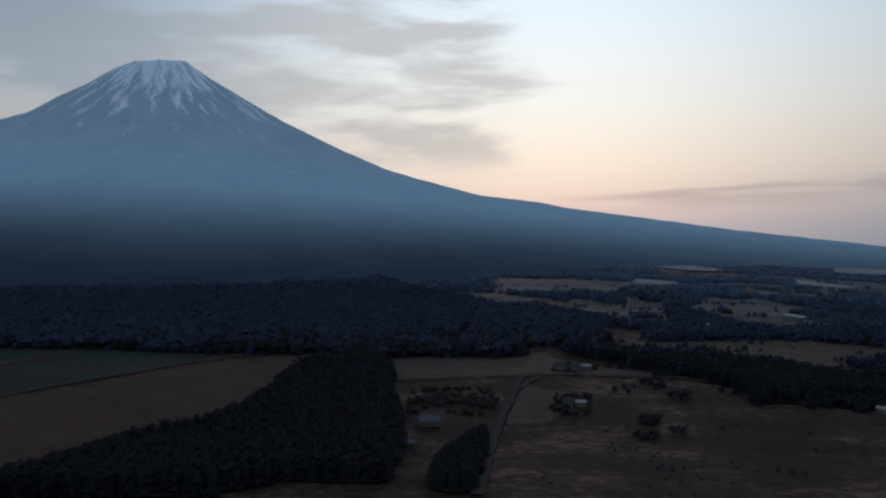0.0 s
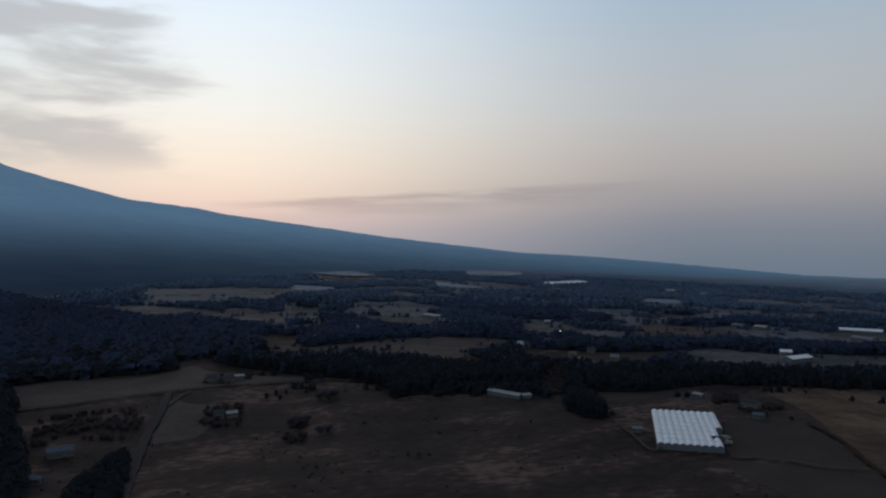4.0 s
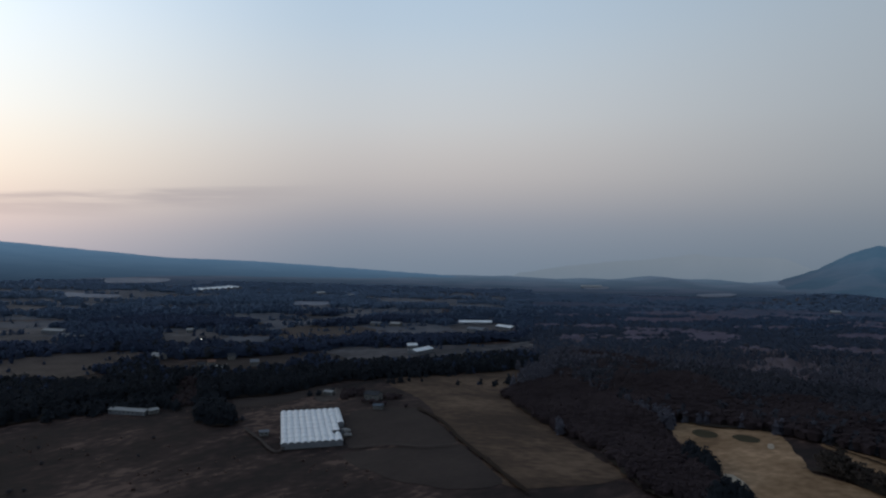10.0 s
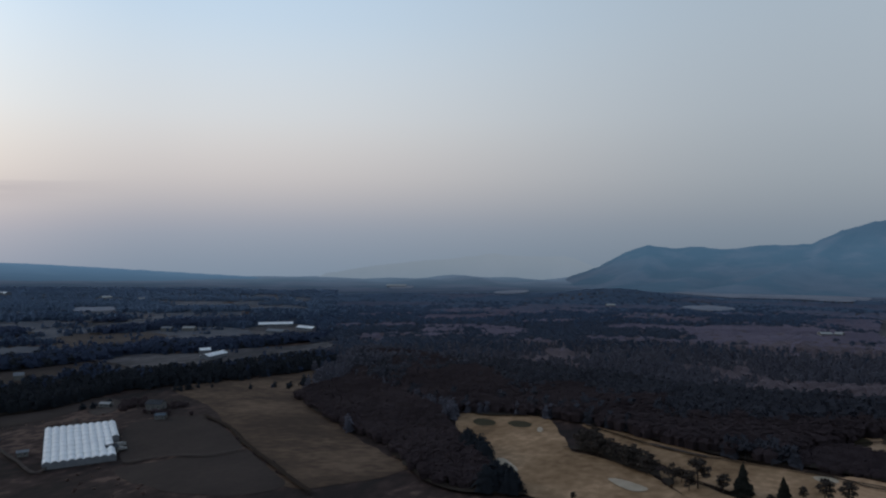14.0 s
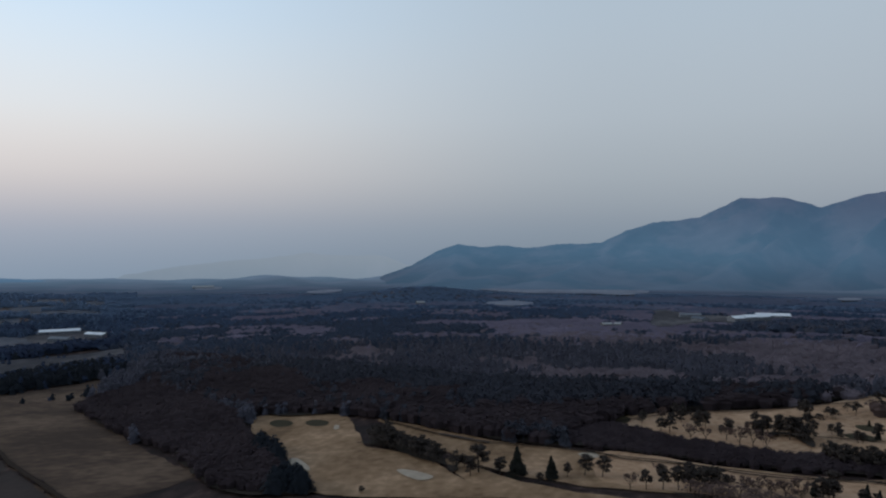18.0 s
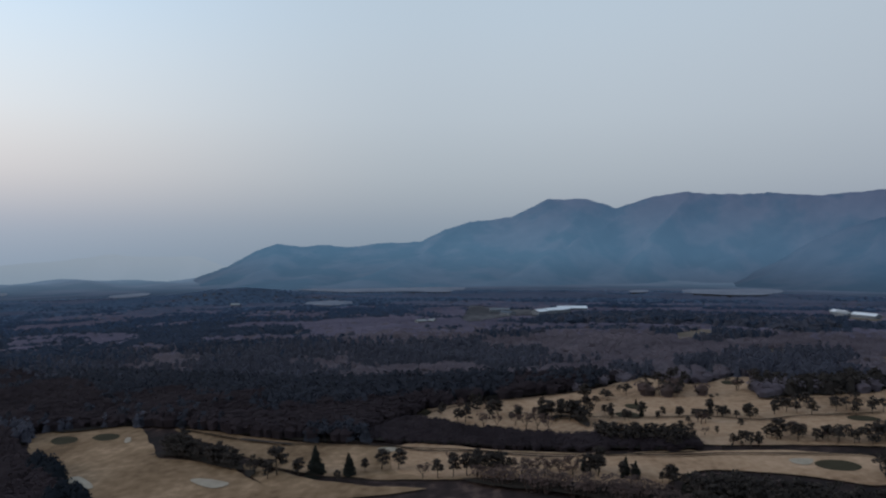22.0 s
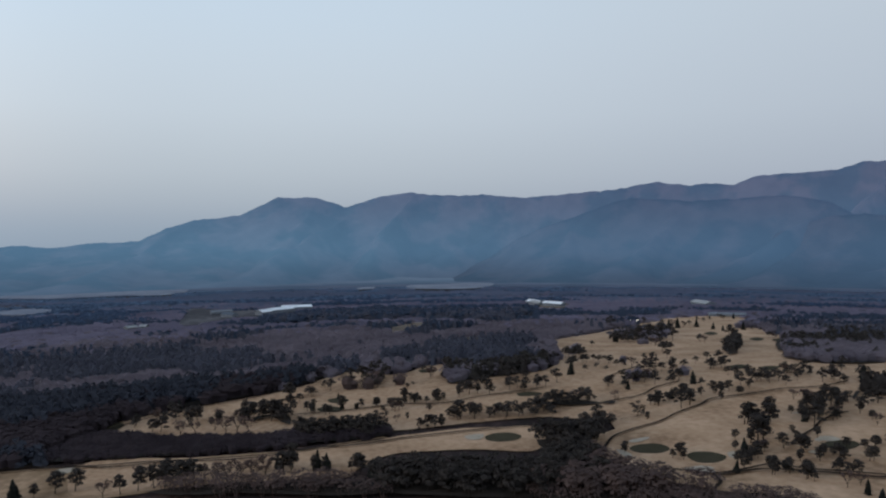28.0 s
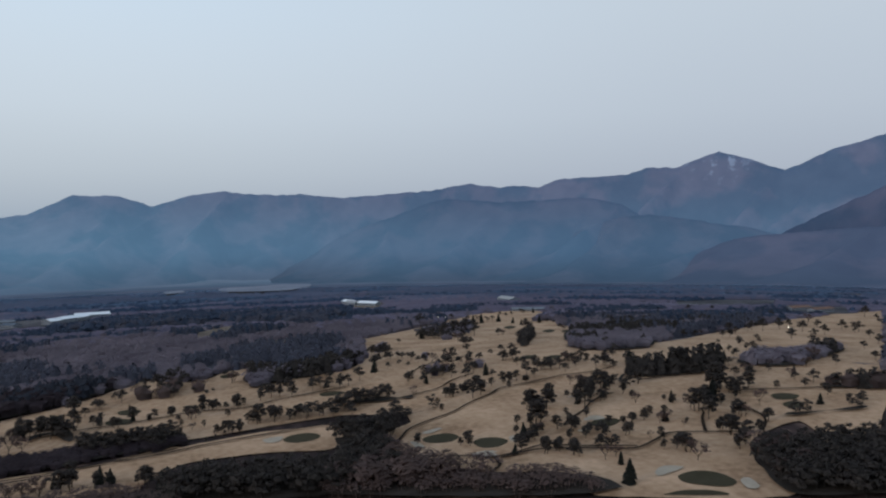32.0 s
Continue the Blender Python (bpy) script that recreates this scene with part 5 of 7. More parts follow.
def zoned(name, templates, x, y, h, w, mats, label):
    """Sows a wood in stretches: farther stands are paler and bluer, haze put into their colour. mats: range in metres,
    material.
    """
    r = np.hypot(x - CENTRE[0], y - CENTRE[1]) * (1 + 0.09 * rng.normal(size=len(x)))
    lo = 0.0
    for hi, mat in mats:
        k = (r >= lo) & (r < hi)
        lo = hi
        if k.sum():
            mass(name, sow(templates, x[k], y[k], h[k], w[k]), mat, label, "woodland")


def mass(name, sown, mat, label, category):
    v, f, n = sown
    return tagged(new(name, mesh_of(name, v, f, mat, normals=n)), label, category, kind="stuff")


def jitter_grid(x0, x1, y0, y1, step):
    gx, gy = np.meshgrid(np.arange(x0, x1, step), np.arange(y0, y1, step))
    return (gx + rng.uniform(-0.48, 0.48, gx.shape) * step).ravel(), (gy + rng.uniform(-0.48, 0.48, gy.shape) * step).ravel()


def wood(kind, tall, outline):
    o = np.asarray(outline)
    WOODS.append(outline)
    if tall > 5 and kind != "grove":
        patch("wood_floor", FLOOR, outline, sown=True)
    reach = np.hypot(*(o.mean(0)))
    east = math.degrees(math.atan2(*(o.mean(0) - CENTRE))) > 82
    step = 3.4 if kind == "hedge" else 8.0 if kind == "grove" else 5.2 if reach < 750 else 6.5 if reach < 1100 else 11.0
    x, y = jitter_grid(o[:, 0].min(), o[:, 0].max(), o[:, 1].min(), o[:, 1].max(), step)
    k = inside(outline, x, y) & ((tall > 5) | (fbm(x / 14, y / 14, 2, 8.0) > 0.5))
    x, y = x[k], y[k]
    if not len(x):
        return
    n = len(x)
    edge = 0.85 + 0.3 * fbm(x / 40, y / 40, 3, tall)
    h = tall * edge * rng.uniform(0.9, 1.08, n)
    fir = {"grove": None, "hedge": None, "conifer": np.ones(n, bool), "bare": np.zeros(n, bool), "mixed": fbm(x / 70, y / 70, 3, 3.0) + rng.normal(size=n) * 0.06 > (0.4 if o[:, 1].mean() > -150 else 0.47)}[kind]
    near = reach < 1000
    close = reach < 520
    if kind == "hedge":
        fir = np.zeros(n, bool)
    if kind == "grove":
        fir = (fbm(x / 25, y / 25, 2, 3.0) + rng.normal(size=n) * 0.1) > 0.42
        h = h * rng.uniform(0.75, 1.1, n)
    if fir.any():
        # stands in the east get lighter needles, haze put into the colour
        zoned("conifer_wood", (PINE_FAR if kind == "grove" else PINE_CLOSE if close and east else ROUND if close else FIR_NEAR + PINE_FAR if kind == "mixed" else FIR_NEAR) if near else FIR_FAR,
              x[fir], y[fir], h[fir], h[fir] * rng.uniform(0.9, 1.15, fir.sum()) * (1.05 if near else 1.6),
              ((850, EASTDARK if kind == "mixed" and o[:, 1].mean() > -150 else PINE), (1150, STAND), (1600, EASTHAZEWOOD), (2000, FARHAZEWOOD), (9e9, LASTHAZEWOOD)) if east else ((950, CONIFER), (1900, MIDHAZEWOOD), (9e9, FARHAZEWOOD)),
              "evergreen grove by the golf course, needles lightened for haze" if east else "dense dark plantation of tall conifers")
    b = ~fir
    if b.any():
        # bare woods to the south-east use the twigs lightened for haze
        v = sow(BRUSH_CLOSE if close and kind != "hedge" else BRUSH_NEAR if near else BRUSH_FAR, x[b], y[b], h[b] * 0.85, h[b] * rng.uniform(1.0, 1.35, b.sum()))
        mass("bare_wood", v, (MIDTWIGS if reach < 560 else TWIGS) if east and kind != "hedge" and o[:, 1].mean() < -150 else THICKET, "leafless brown winter woodland", "woodland")


wood("conifer", 14, [(-246.2, 394.2), (-235.6, 408.6), (-221.0, 467.5), (-210.6, 495.8), (-184.5, 522.4), (-162.5, 576.9), (-152.1, 629.3), (-156.0, 691.3), (-146.1, 753.9), (-122.6, 795.2), (-84.8, 793.8), (-49.8, 738.3), (-51.0, 673.8), (-30.7, 543.6), (-28.7, 485.5), (-31.8, 413.8), (-94.3, 414.0), (-124.1, 393.2), (-125.3, 387.4), (-239.4, 382.7), (-283.6, 380.7), (-280.2, 376.7)])
wood("conifer", 14, [(-513.4, 828.0), (-381.3, 839.5), (-129.0, 836.1), (-75.4, 760.2), (-55.2, 819.4), (93.8, 850.0), (107.7, 909.8), (217.9, 920.2), (244.5, 1126.4), (178.8, 1293.5), (107.2, 1290.5), (17.7, 1447.9), (-226.6, 1994.6), (-1248.5, 2023.0), (-1553.9, 1909.3), (-652.1, 797.7)])
wood("conifer", 12, [(-3.7, 395.4), (-2.2, 438.5), (17.5, 503.7), (31.0, 528.8), (29.3, 488.2), (16.6, 394.1)])
wood("conifer", 13, [(152.9, 901.3), (202.7, 870.5), (223.4, 820.3), (259.5, 773.2), (296.0, 824.0), (327.1, 804.4), (293.3, 707.2), (334.0, 748.4), (365.6, 752.7), (369.7, 714.4), (420.1, 679.0), (383.6, 619.5), (276.2, 618.4), (286.4, 677.4), (288.4, 722.9), (233.4, 748.1), (188.1, 808.0), (149.3, 880.1)])
wood("conifer", 13, [(166.9, 905.2), (212.9, 855.1), (288.4, 826.4), (308.2, 847.7), (329.4, 797.0), (355.5, 795.4), (381.4, 745.2), (399.4, 685.2), (481.8, 793.4), (513.8, 776.8), (464.0, 672.0), (466.0, 649.6), (420.2, 593.0), (372.0, 611.2), (311.0, 633.4), (268.5, 610.2), (282.4, 673.7), (235.8, 768.5), (158.2, 852.9)])
wood("conifer", 12, [(465.9, 613.0), (513.5, 609.3), (601.3, 581.6), (637.1, 570.2), (741.9, 491.8), (838.1, 450.6), (817.7, 409.3), (761.6, 377.2), (733.6, 403.4), (678.7, 439.1), (582.1, 517.3), (502.4, 520.2), (461.2, 542.4), (432.7, 561.0)])
wood("conifer", 12, [(380.4, 486.9), (402.4, 527.1), (426.8, 524.5), (396.9, 459.9), (381.8, 442.1), (371.8, 450.6)])
wood("conifer", 12, [(596.6, 820.2), (712.8, 782.8), (814.1, 740.9), (962.4, 660.5), (1051.6, 565.3), (1017.6, 550.4), (900.9, 615.7), (783.9, 711.7), (672.0, 735.4), (584.1, 774.9)])
wood("conifer", 12, [(382.2, 1203.9), (449.8, 1090.3), (488.0, 989.8), (598.2, 946.2), (623.0, 888.9), (616.4, 879.0), (492.3, 961.3), (405.5, 1041.8), (357.8, 1122.4)])
wood("conifer", 12, [(316.0, 1058.2), (378.1, 1081.7), (382.2, 999.4), (363.9, 969.7), (302.7, 960.5)])
wood("conifer", 12, [(217.9, 1219.1), (277.2, 1143.0), (297.0, 1070.6), (290.6, 1074.8), (200.5, 1113.0)])
wood("conifer", 12, [(399.7, 1282.5), (448.7, 1250.0), (453.1, 1073.3), (499.4, 1029.1), (485.3, 1016.2), (401.8, 1028.3), (347.5, 1087.2)])
wood("conifer", 12, [(262.1, 935.5), (321.6, 1006.0), (338.3, 1032.8), (303.3, 948.6), (272.9, 947.3)])
wood("conifer", 12, [(692.2, 1276.1), (845.0, 1267.4), (913.6, 1085.5), (867.9, 1028.9), (781.1, 1089.8), (705.8, 1167.4), (684.1, 1260.7)])
wood("conifer", 12, [(417.2, 1424.1), (403.4, 1486.0), (443.3, 1444.6), (393.1, 1408.5)])
wood("conifer", 12, [(966.9, 978.4), (1153.2, 969.8), (1255.3, 859.7), (1234.7, 844.8), (1086.5, 911.3), (952.9, 948.1)])
wood("conifer", 12, [(1041.6, 1165.5), (1143.1, 1092.4), (1156.4, 1105.6), (1050.1, 1156.4)])
wood("bare", 9, [(585.1, 320.0), (626.9, 328.6), (708.5, 324.8), (542.5, 152.0), (505.0, 139.0), (466.0, 113.0), (424.0, 86.0), (391.0, 65.0), (368.7, 40.4), (375.5, 94.4), (454.4, 163.6), (510.3, 235.0), (592.4, 320.4)])
wood("conifer", 12, [(455.0, 103.0), (445.8, 92.0), (418.6, 73.0), (432.4, 79.1), (416.5, 74.2), (424.0, 85.8), (446.0, 103.0)])
wood("conifer", 12, [(379.6, 67.0), (387.8, 55.4), (369.8, 46.4), (371.9, 67.0)])
wood("mixed", 12, [(708.5, 324.8), (546.3, 142.0), (534.5, 72.7), (512.9, 39.1), (471.0, -16.4), (450.0, -45.7), (437.5, -85.0), (460.4, -80.8), (481.4, -100.8), (493.7, -116.1), (505.4, -124.7), (510.8, -155.0), (505.6, -208.5), (522.2, -266.8), (541.3, -249.7), (577.7, -124.6), (649.2, -15.1), (782.4, 154.2), (899.4, 405.5), (856.7, 417.3)])
wood("conifer", 12, [(446.7, 44.8), (455.2, 33.2), (462.6, 24.5), (434.1, 5.3), (420.5, -13.0), (393.7, -24.1), (403.8, -25.8), (406.5, -14.9), (428.0, 7.4), (449.1, 35.2)])
wood("mixed", 13, [(307.4, -211.7), (303.7, -229.1), (291.3, -245.3), (279.3, -258.3), (268.9, -274.8), (289.9, -306.0), (273.7, -309.7), (252.8, -303.4), (221.5, -309.5), (209.7, -315.1), (285.2, -215.4), (313.2, -211.2)])
wood("bare", 9, [(354.0, -132.9), (336.1, -168.9), (316.4, -201.8), (285.2, -215.4), (346.6, -132.1)])
wood("conifer", 14, [(307.7, -302.0), (302.2, -315.3), (285.8, -319.6), (298.0, -333.4), (281.9, -313.1), (296.0, -297.2), (318.6, -309.0)])
wood("conifer", 10, [(359.7, -338.4), (350.5, -360.1), (330.5, -368.5), (334.0, -373.7), (338.2, -358.6), (355.9, -339.8)])
wood("conifer", 9, [(312.2, -341.3), (303.8, -361.0), (304.7, -373.9), (305.2, -354.5), (317.7, -345.9)])
wood("conifer", 10, [(391.6, -205.9), (386.5, -226.5), (366.6, -244.8), (379.9, -252.1), (391.9, -228.3), (404.9, -209.7)])
wood("hedge", 5.5, [(498.7, -27.9), (484.1, -61.2), (478.5, -115.6), (444.7, -146.1), (407.9, -188.4), (396.5, -216.8), (377.0, -239.2), (361.8, -249.2), (364.4, -231.0), (377.1, -204.6), (381.3, -187.9), (389.7, -166.8), (407.6, -141.7), (429.1, -102.7), (453.2, -63.4), (468.1, -32.1)])
wood("mixed", 12, [(132.9, -409.0), (146.1, -416.8), (131.7, -393.2), (111.6, -371.6), (87.1, -393.0), (68.2, -409.0), (90.5, -509.5), (105.2, -453.5), (126.1, -429.9)])
wood("conifer", 14, [(248.1, -463.6), (258.3, -488.9), (248.3, -495.4), (223.5, -533.2), (230.2, -550.2), (223.4, -526.0), (227.1, -505.2), (246.4, -480.1), (257.6, -478.7)])
wood("mixed", 10, [(483.2, -343.2), (461.3, -349.7), (454.4, -382.6), (443.9, -415.5), (445.0, -421.4), (428.1, -384.6), (435.4, -344.1), (436.5, -321.8)])
wood("mixed", 10, [(476.5, -707.5), (541.6, -835.2), (495.0, -900.7), (392.5, -777.6), (335.3, -642.5), (386.0, -592.2)])
wood("mixed", 10, [(219.0, -554.2), (208.8, -607.3), (207.8, -685.9), (192.9, -654.7), (184.7, -565.5), (207.8, -546.4)])
wood("mixed", 10, [(156.3, -524.3), (134.9, -553.2), (123.2, -543.0), (149.8, -522.5)])
wood("conifer", 9, [(151.9, -465.9), (128.0, -490.3), (128.8, -496.8), (147.2, -464.5)])
wood("grove", 9, [(356.9, -340.6), (355.1, -371.5), (330.5, -371.1), (335.3, -399.1), (332.7, -386.2), (342.9, -370.5), (346.4, -351.9), (336.1, -328.4), (341.3, -320.5), (352.7, -328.1)])
wood("grove", 10, [(305.7, -310.8), (314.7, -335.9), (311.8, -353.3), (302.1, -363.2), (313.8, -379.4), (300.5, -359.7), (299.4, -342.9), (297.6, -326.3), (282.5, -304.2), (282.6, -291.0), (292.8, -298.2)])
wood("grove", 9, [(343.9, -427.5), (350.2, -454.6), (346.2, -480.8), (360.8, -506.4), (350.7, -466.1), (352.2, -435.6), (355.6, -413.6), (353.8, -388.4), (364.8, -392.9), (376.1, -432.2)])
wood("grove", 8, [(611.8, -608.0), (664.3, -683.6), (650.4, -726.8), (552.5, -639.4), (495.6, -568.4), (515.4, -551.1), (559.7, -564.1)])
wood("grove", 8, [(404.3, -410.0), (415.1, -434.2), (396.9, -440.2), (411.9, -456.2), (417.3, -430.7)])
wood("mixed", 10, [(363.9, -561.6), (454.7, -714.9), (466.2, -799.3), (413.4, -786.4), (380.2, -730.2), (313.5, -594.8), (321.2, -544.1), (355.8, -554.6)])
wood("mixed", 9, [(423.0, -802.6), (438.9, -909.8), (429.2, -1050.2), (358.6, -891.1), (376.6, -836.0), (384.7, -747.4)])
wood("conifer", 9, [(439.3, -585.8), (502.7, -674.1), (458.1, -626.4), (393.3, -540.5), (417.8, -561.6)])
wood("grove", 10, [(359.5, -309.4), (364.2, -323.8), (353.7, -338.3), (369.1, -355.8), (332.6, -329.8), (344.6, -315.1), (349.5, -305.2), (362.6, -307.4)])
wood("conifer", 10, [(388.2, -203.5), (381.8, -219.2), (364.8, -234.3), (381.8, -243.9), (384.7, -232.3), (393.7, -216.8), (404.3, -204.9), (415.1, -204.7)])
wood("conifer", 11, [(438.7, -191.7), (442.7, -202.5), (416.4, -206.7), (436.8, -212.0), (449.4, -197.6)])
wood("grove", 11, [(472.7, -246.7), (484.7, -260.1), (484.5, -279.9), (482.4, -291.4), (451.0, -292.4), (466.1, -301.0), (456.6, -280.8), (474.7, -260.5), (481.8, -251.4)])
wood("grove", 12, [(436.8, -314.3), (455.2, -343.5), (456.1, -376.9), (459.1, -411.3), (461.0, -454.5), (505.1, -482.8), (429.0, -390.5), (435.6, -355.0), (442.2, -323.3)])
wood("conifer", 12, [(1162.7, -618.9), (1169.4, -718.4), (1039.5, -712.5), (1030.6, -808.8), (863.2, -643.4), (998.2, -586.7), (1128.7, -603.4)])
wood("conifer", 12, [(1239.0, -378.8), (1265.9, -545.9), (1219.4, -661.7), (1035.1, -545.6), (1122.1, -399.9)])
wood("conifer", 12, [(1199.8, -384.9), (1317.9, -509.2), (1220.5, -650.9), (1035.7, -546.6), (1095.4, -438.5), (1203.1, -395.0)])
wood("bare", 5, [(540.7, 479.1), (557.4, 463.3), (551.8, 413.4), (514.6, 349.8), (501.3, 370.8), (502.4, 412.3), (506.8, 445.6)])
wood("bare", 5, [(-29.7, 673.0), (44.7, 670.2), (51.3, 621.9), (34.2, 583.5), (6.5, 586.7), (1.9, 595.1), (-30.6, 585.1)])
wood("bare", 5, [(105.2, 650.6), (135.5, 648.0), (134.7, 620.7), (117.5, 584.0), (99.1, 584.3), (90.7, 605.7)])
wood("bare", 5, [(148.9, 571.4), (168.8, 585.5), (173.0, 561.4), (155.2, 516.7), (141.1, 517.5)])
wood("bare", 4, [(119.5, 797.4), (173.2, 797.8), (174.3, 774.7), (149.6, 743.5), (115.0, 747.7)])
wood("bare", 5, [(474.5, 664.7), (500.4, 668.0), (442.2, 574.3), (402.2, 536.3), (405.1, 569.9)])
wood("bare", 4, [(464.6, 583.5), (483.5, 570.7), (442.1, 516.5), (427.1, 522.5)])
wood("bare", 8, [(279.6, -305.3), (238.2, -305.5), (213.6, -312.4), (194.5, -329.6), (174.7, -337.6), (164.1, -326.7), (253.2, -257.6), (262.8, -274.9)])


def free(x, y, margin=None):
    k = np.ones(len(x), bool)
    for p in CLEAR + WOODS:
        q = np.asarray(p)
        near = (x > q[:, 0].min()) & (x < q[:, 0].max()) & (y > q[:, 1].min()) & (y < q[:, 1].max()) & k
        i = np.nonzero(near)[0]
        k[i] = ~inside(p, x[i], y[i])
    return k


def band(r0, r1, a0, a1, step):
    n = int(radians(a1 - a0) * (r1 * r1 - r0 * r0) / 2 / step ** 2)
    r = np.sqrt(rng.uniform(r0 * r0, r1 * r1, n))
    a = rng.uniform(a0, a1, n)
    x, y = polar(r, a)
    k = free(x, y)
    return x[k], y[k], r[k], a[k]


# bare woods of the plain, with darker conifer stands in them
for r0, r1, step, tall, t_fir, t_bare in ((520, 1000, 7.0, 9.0, FIR_NEAR, BRUSH_NEAR), (1000, 1700, 9.5, 5.5, FIR_FAR, BRUSH_FAR), (1700, 2700, 14.0, 5.0, FIR_FAR, BRUSH_FAR)):
    x, y, r, a = band(r0, r1, 58, 172, step)
    stand = fbm(r / 120, a / 7, 4, 6.0) + 0.03 * rng.normal(size=len(x))
    fir = (stand > np.interp(a, (58, 80, 98, 112), (0.38, 0.43, 0.53, 0.6))) | (np.hypot(x - MOUND[0], y - MOUND[1]) < 240)
    open_land = (fbm(r / 120, a / 8, 3, 21.0) > 0.64) & ~fir
    h = tall * rng.uniform(0.75, 1.15, len(x))
    w = np.maximum(h, step * 1.5)
    # each farther ring takes a more hazed colour
    zoned("conifer_wood", t_fir, x[fir], y[fir], h[fir] * 1.2, w[fir] * 0.95, ((950, STAND), (1450, EASTHAZEWOOD), (2000, FARHAZEWOOD), (9e9, LASTHAZEWOOD)), "dark conifer stands scattered over the plain")
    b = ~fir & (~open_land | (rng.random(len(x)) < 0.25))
    zoned("bare_wood", t_bare, x[b], y[b], h[b] * 0.8, w[b], ((1050, TWIGS), (1750, FARHAZEBARE), (9e9, FARHAZEHEATH)), "greyish-brown leafless woods across the plain")
# belts and copses among the farm fields under the volcano
for r0, r1, step, width in ((700, 1300, 8.0, 1.0), (1300, 2200, 9.5, 1.05), (2200, 3000, 17.0, 1.6)):
    x, y, r, a = band(r0, r1, -34, 60, step)
    belt = fbm(r / 105, a / 5.5, 4, 9.0) + 0.02 * rng.normal(size=len(x))
    k = (belt > 0.5 - 0.07 * np.clip((r - 1500) / 1500, 0, 1)) & ((r > 1150) | (a > 14)) & (r < np.interp(a, (-8, 34), (1550, 3500)))
    x, y, a = x[k], y[k], a[k]
    h = rng.uniform(8, 11, len(x))
    zoned("conifer_wood", FIR_FAR, x, y, h, h * 1.1 * width, ((900, CONIFER), (1250, MIDHAZEWOOD), (1750, FARHAZEWOOD), (9e9, LASTHAZEWOOD)), "dark conifer belts between distant fields")


# loose trees and hedges across the farm fields
x, y, r, a = (v for v in (lambda n: (lambda r, a: (*polar(r, a), r, a))(np.sqrt(rng.uniform(720 ** 2, 1900 ** 2, n)), rng.uniform(8, 58, n)))(14000))
k = (fbm(r / 22, a / 2.4, 3, 15.0) > 0.66) & (np.hypot(x - 560, y - 720) > 120)
for p in WOODS:
    k &= ~inside(p, x, y)
x, y = x[k], y[k]
h = rng.uniform(2.5, 7, len(x))
zoned("hedgerow_trees", FIR_FAR, x, y, h, h * 1.2, ((900, CONIFER), (1250, MIDHAZEWOOD), (9e9, FARHAZEWOOD)), "loose dark hedgerow trees among farm fields")


def far_pines(trees):
    t = np.asarray(trees)
    v = sow(PINE_FAR, t[:, 0], t[:, 1], t[:, 2], t[:, 2])
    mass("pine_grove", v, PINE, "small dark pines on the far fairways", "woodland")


# brush of the hedge line beside the straw meadow
line = np.asarray(rounded([(505.2, 351.7), (475.9, 302.8), (436.9, 259.0), (394.9, 208.2), (363.3, 169.4), (349.8, 151.4)], False, 1.6))
line = line[fbm(line[:, 0] / 9, line[:, 1] / 9, 2, 5.0) > 0.45] + rng.normal(size=(1, 2))
h = rng.uniform(0.6, 2.2, len(line))
mass("ditch_brush", sow(BRUSH_NEAR, line[:, 0] + rng.normal(size=len(line)), line[:, 1] + rng.normal(size=len(line)), h, h * 1.4), THICKET, "low brown brush of the thin hedge line", "scrub")
# scrub and tussocks on the rough grassland
x, y = jitter_grid(-260, 520, 230, 760, 13)
k = free(x, y) & (fbm(x / 45, y / 45, 3, 4.0) > 0.6)
x, y = x[k], y[k]
h = rng.uniform(0.4, 1.5, len(x))
mass("scrub", sow(BRUSH_NEAR, x, y, h, h * 2.4), MIDTWIGS, "low brown scrub on rough grassland", "scrub")
plant("pine", [(317.5, -211.6, 11.3), (322.6, -212.3, 8.7), (318.8, -220.2, 5.8), (322.0, -214.3, 8.2), (320.4, -218.7, 5.8), (195.7, -355.8, 5.5), (325.4, -210.9, 5.6), (198.6, -355.3, 7.6), (209.8, -349.0, 9.1), (208.9, -349.7, 7.8), (198.9, -356.4, 7.9), (333.9, -201.1, 7.4), (341.2, -184.0, 11.6), (340.6, -186.9, 11.2), (205.9, -355.0, 6.1), (354.0, -145.8, 13.1), (220.6, -345.5, 8.4), (337.1, -197.6, 8.4), (356.2, -140.0, 13.1), (208.4, -355.7, 6.4), (358.4, -134.2, 12.3), (362.2, -115.7, 10.3), (361.3, -122.8, 10.3), (360.3, -129.5, 11.8), (209.3, -358.9, 6.2)])
plant("pine", [(204.3, -362.6, 6.0), (346.0, -189.4, 13.3), (191.9, -371.3, 6.2), (216.5, -355.9, 5.7), (226.4, -349.0, 7.1), (196.2, -370.2, 5.9), (189.3, -374.3, 7.1), (244.5, -336.3, 6.3), (161.4, -389.5, 8.0), (195.8, -371.9, 7.0), (224.2, -353.5, 6.4), (163.9, -389.4, 9.6), (172.3, -385.8, 5.7), (249.3, -334.4, 5.2), (276.9, -308.3, 5.1), (375.7, -67.6, 6.1), (227.9, -354.4, 6.1), (168.6, -390.3, 7.7), (368.9, 18.2, 4.3), (279.6, -309.9, 4.1), (227.1, -357.9, 6.4), (167.7, -393.2, 7.7), (268.1, -323.3, 5.9), (251.8, -340.0, 5.5), (372.4, -134.4, 7.8)])
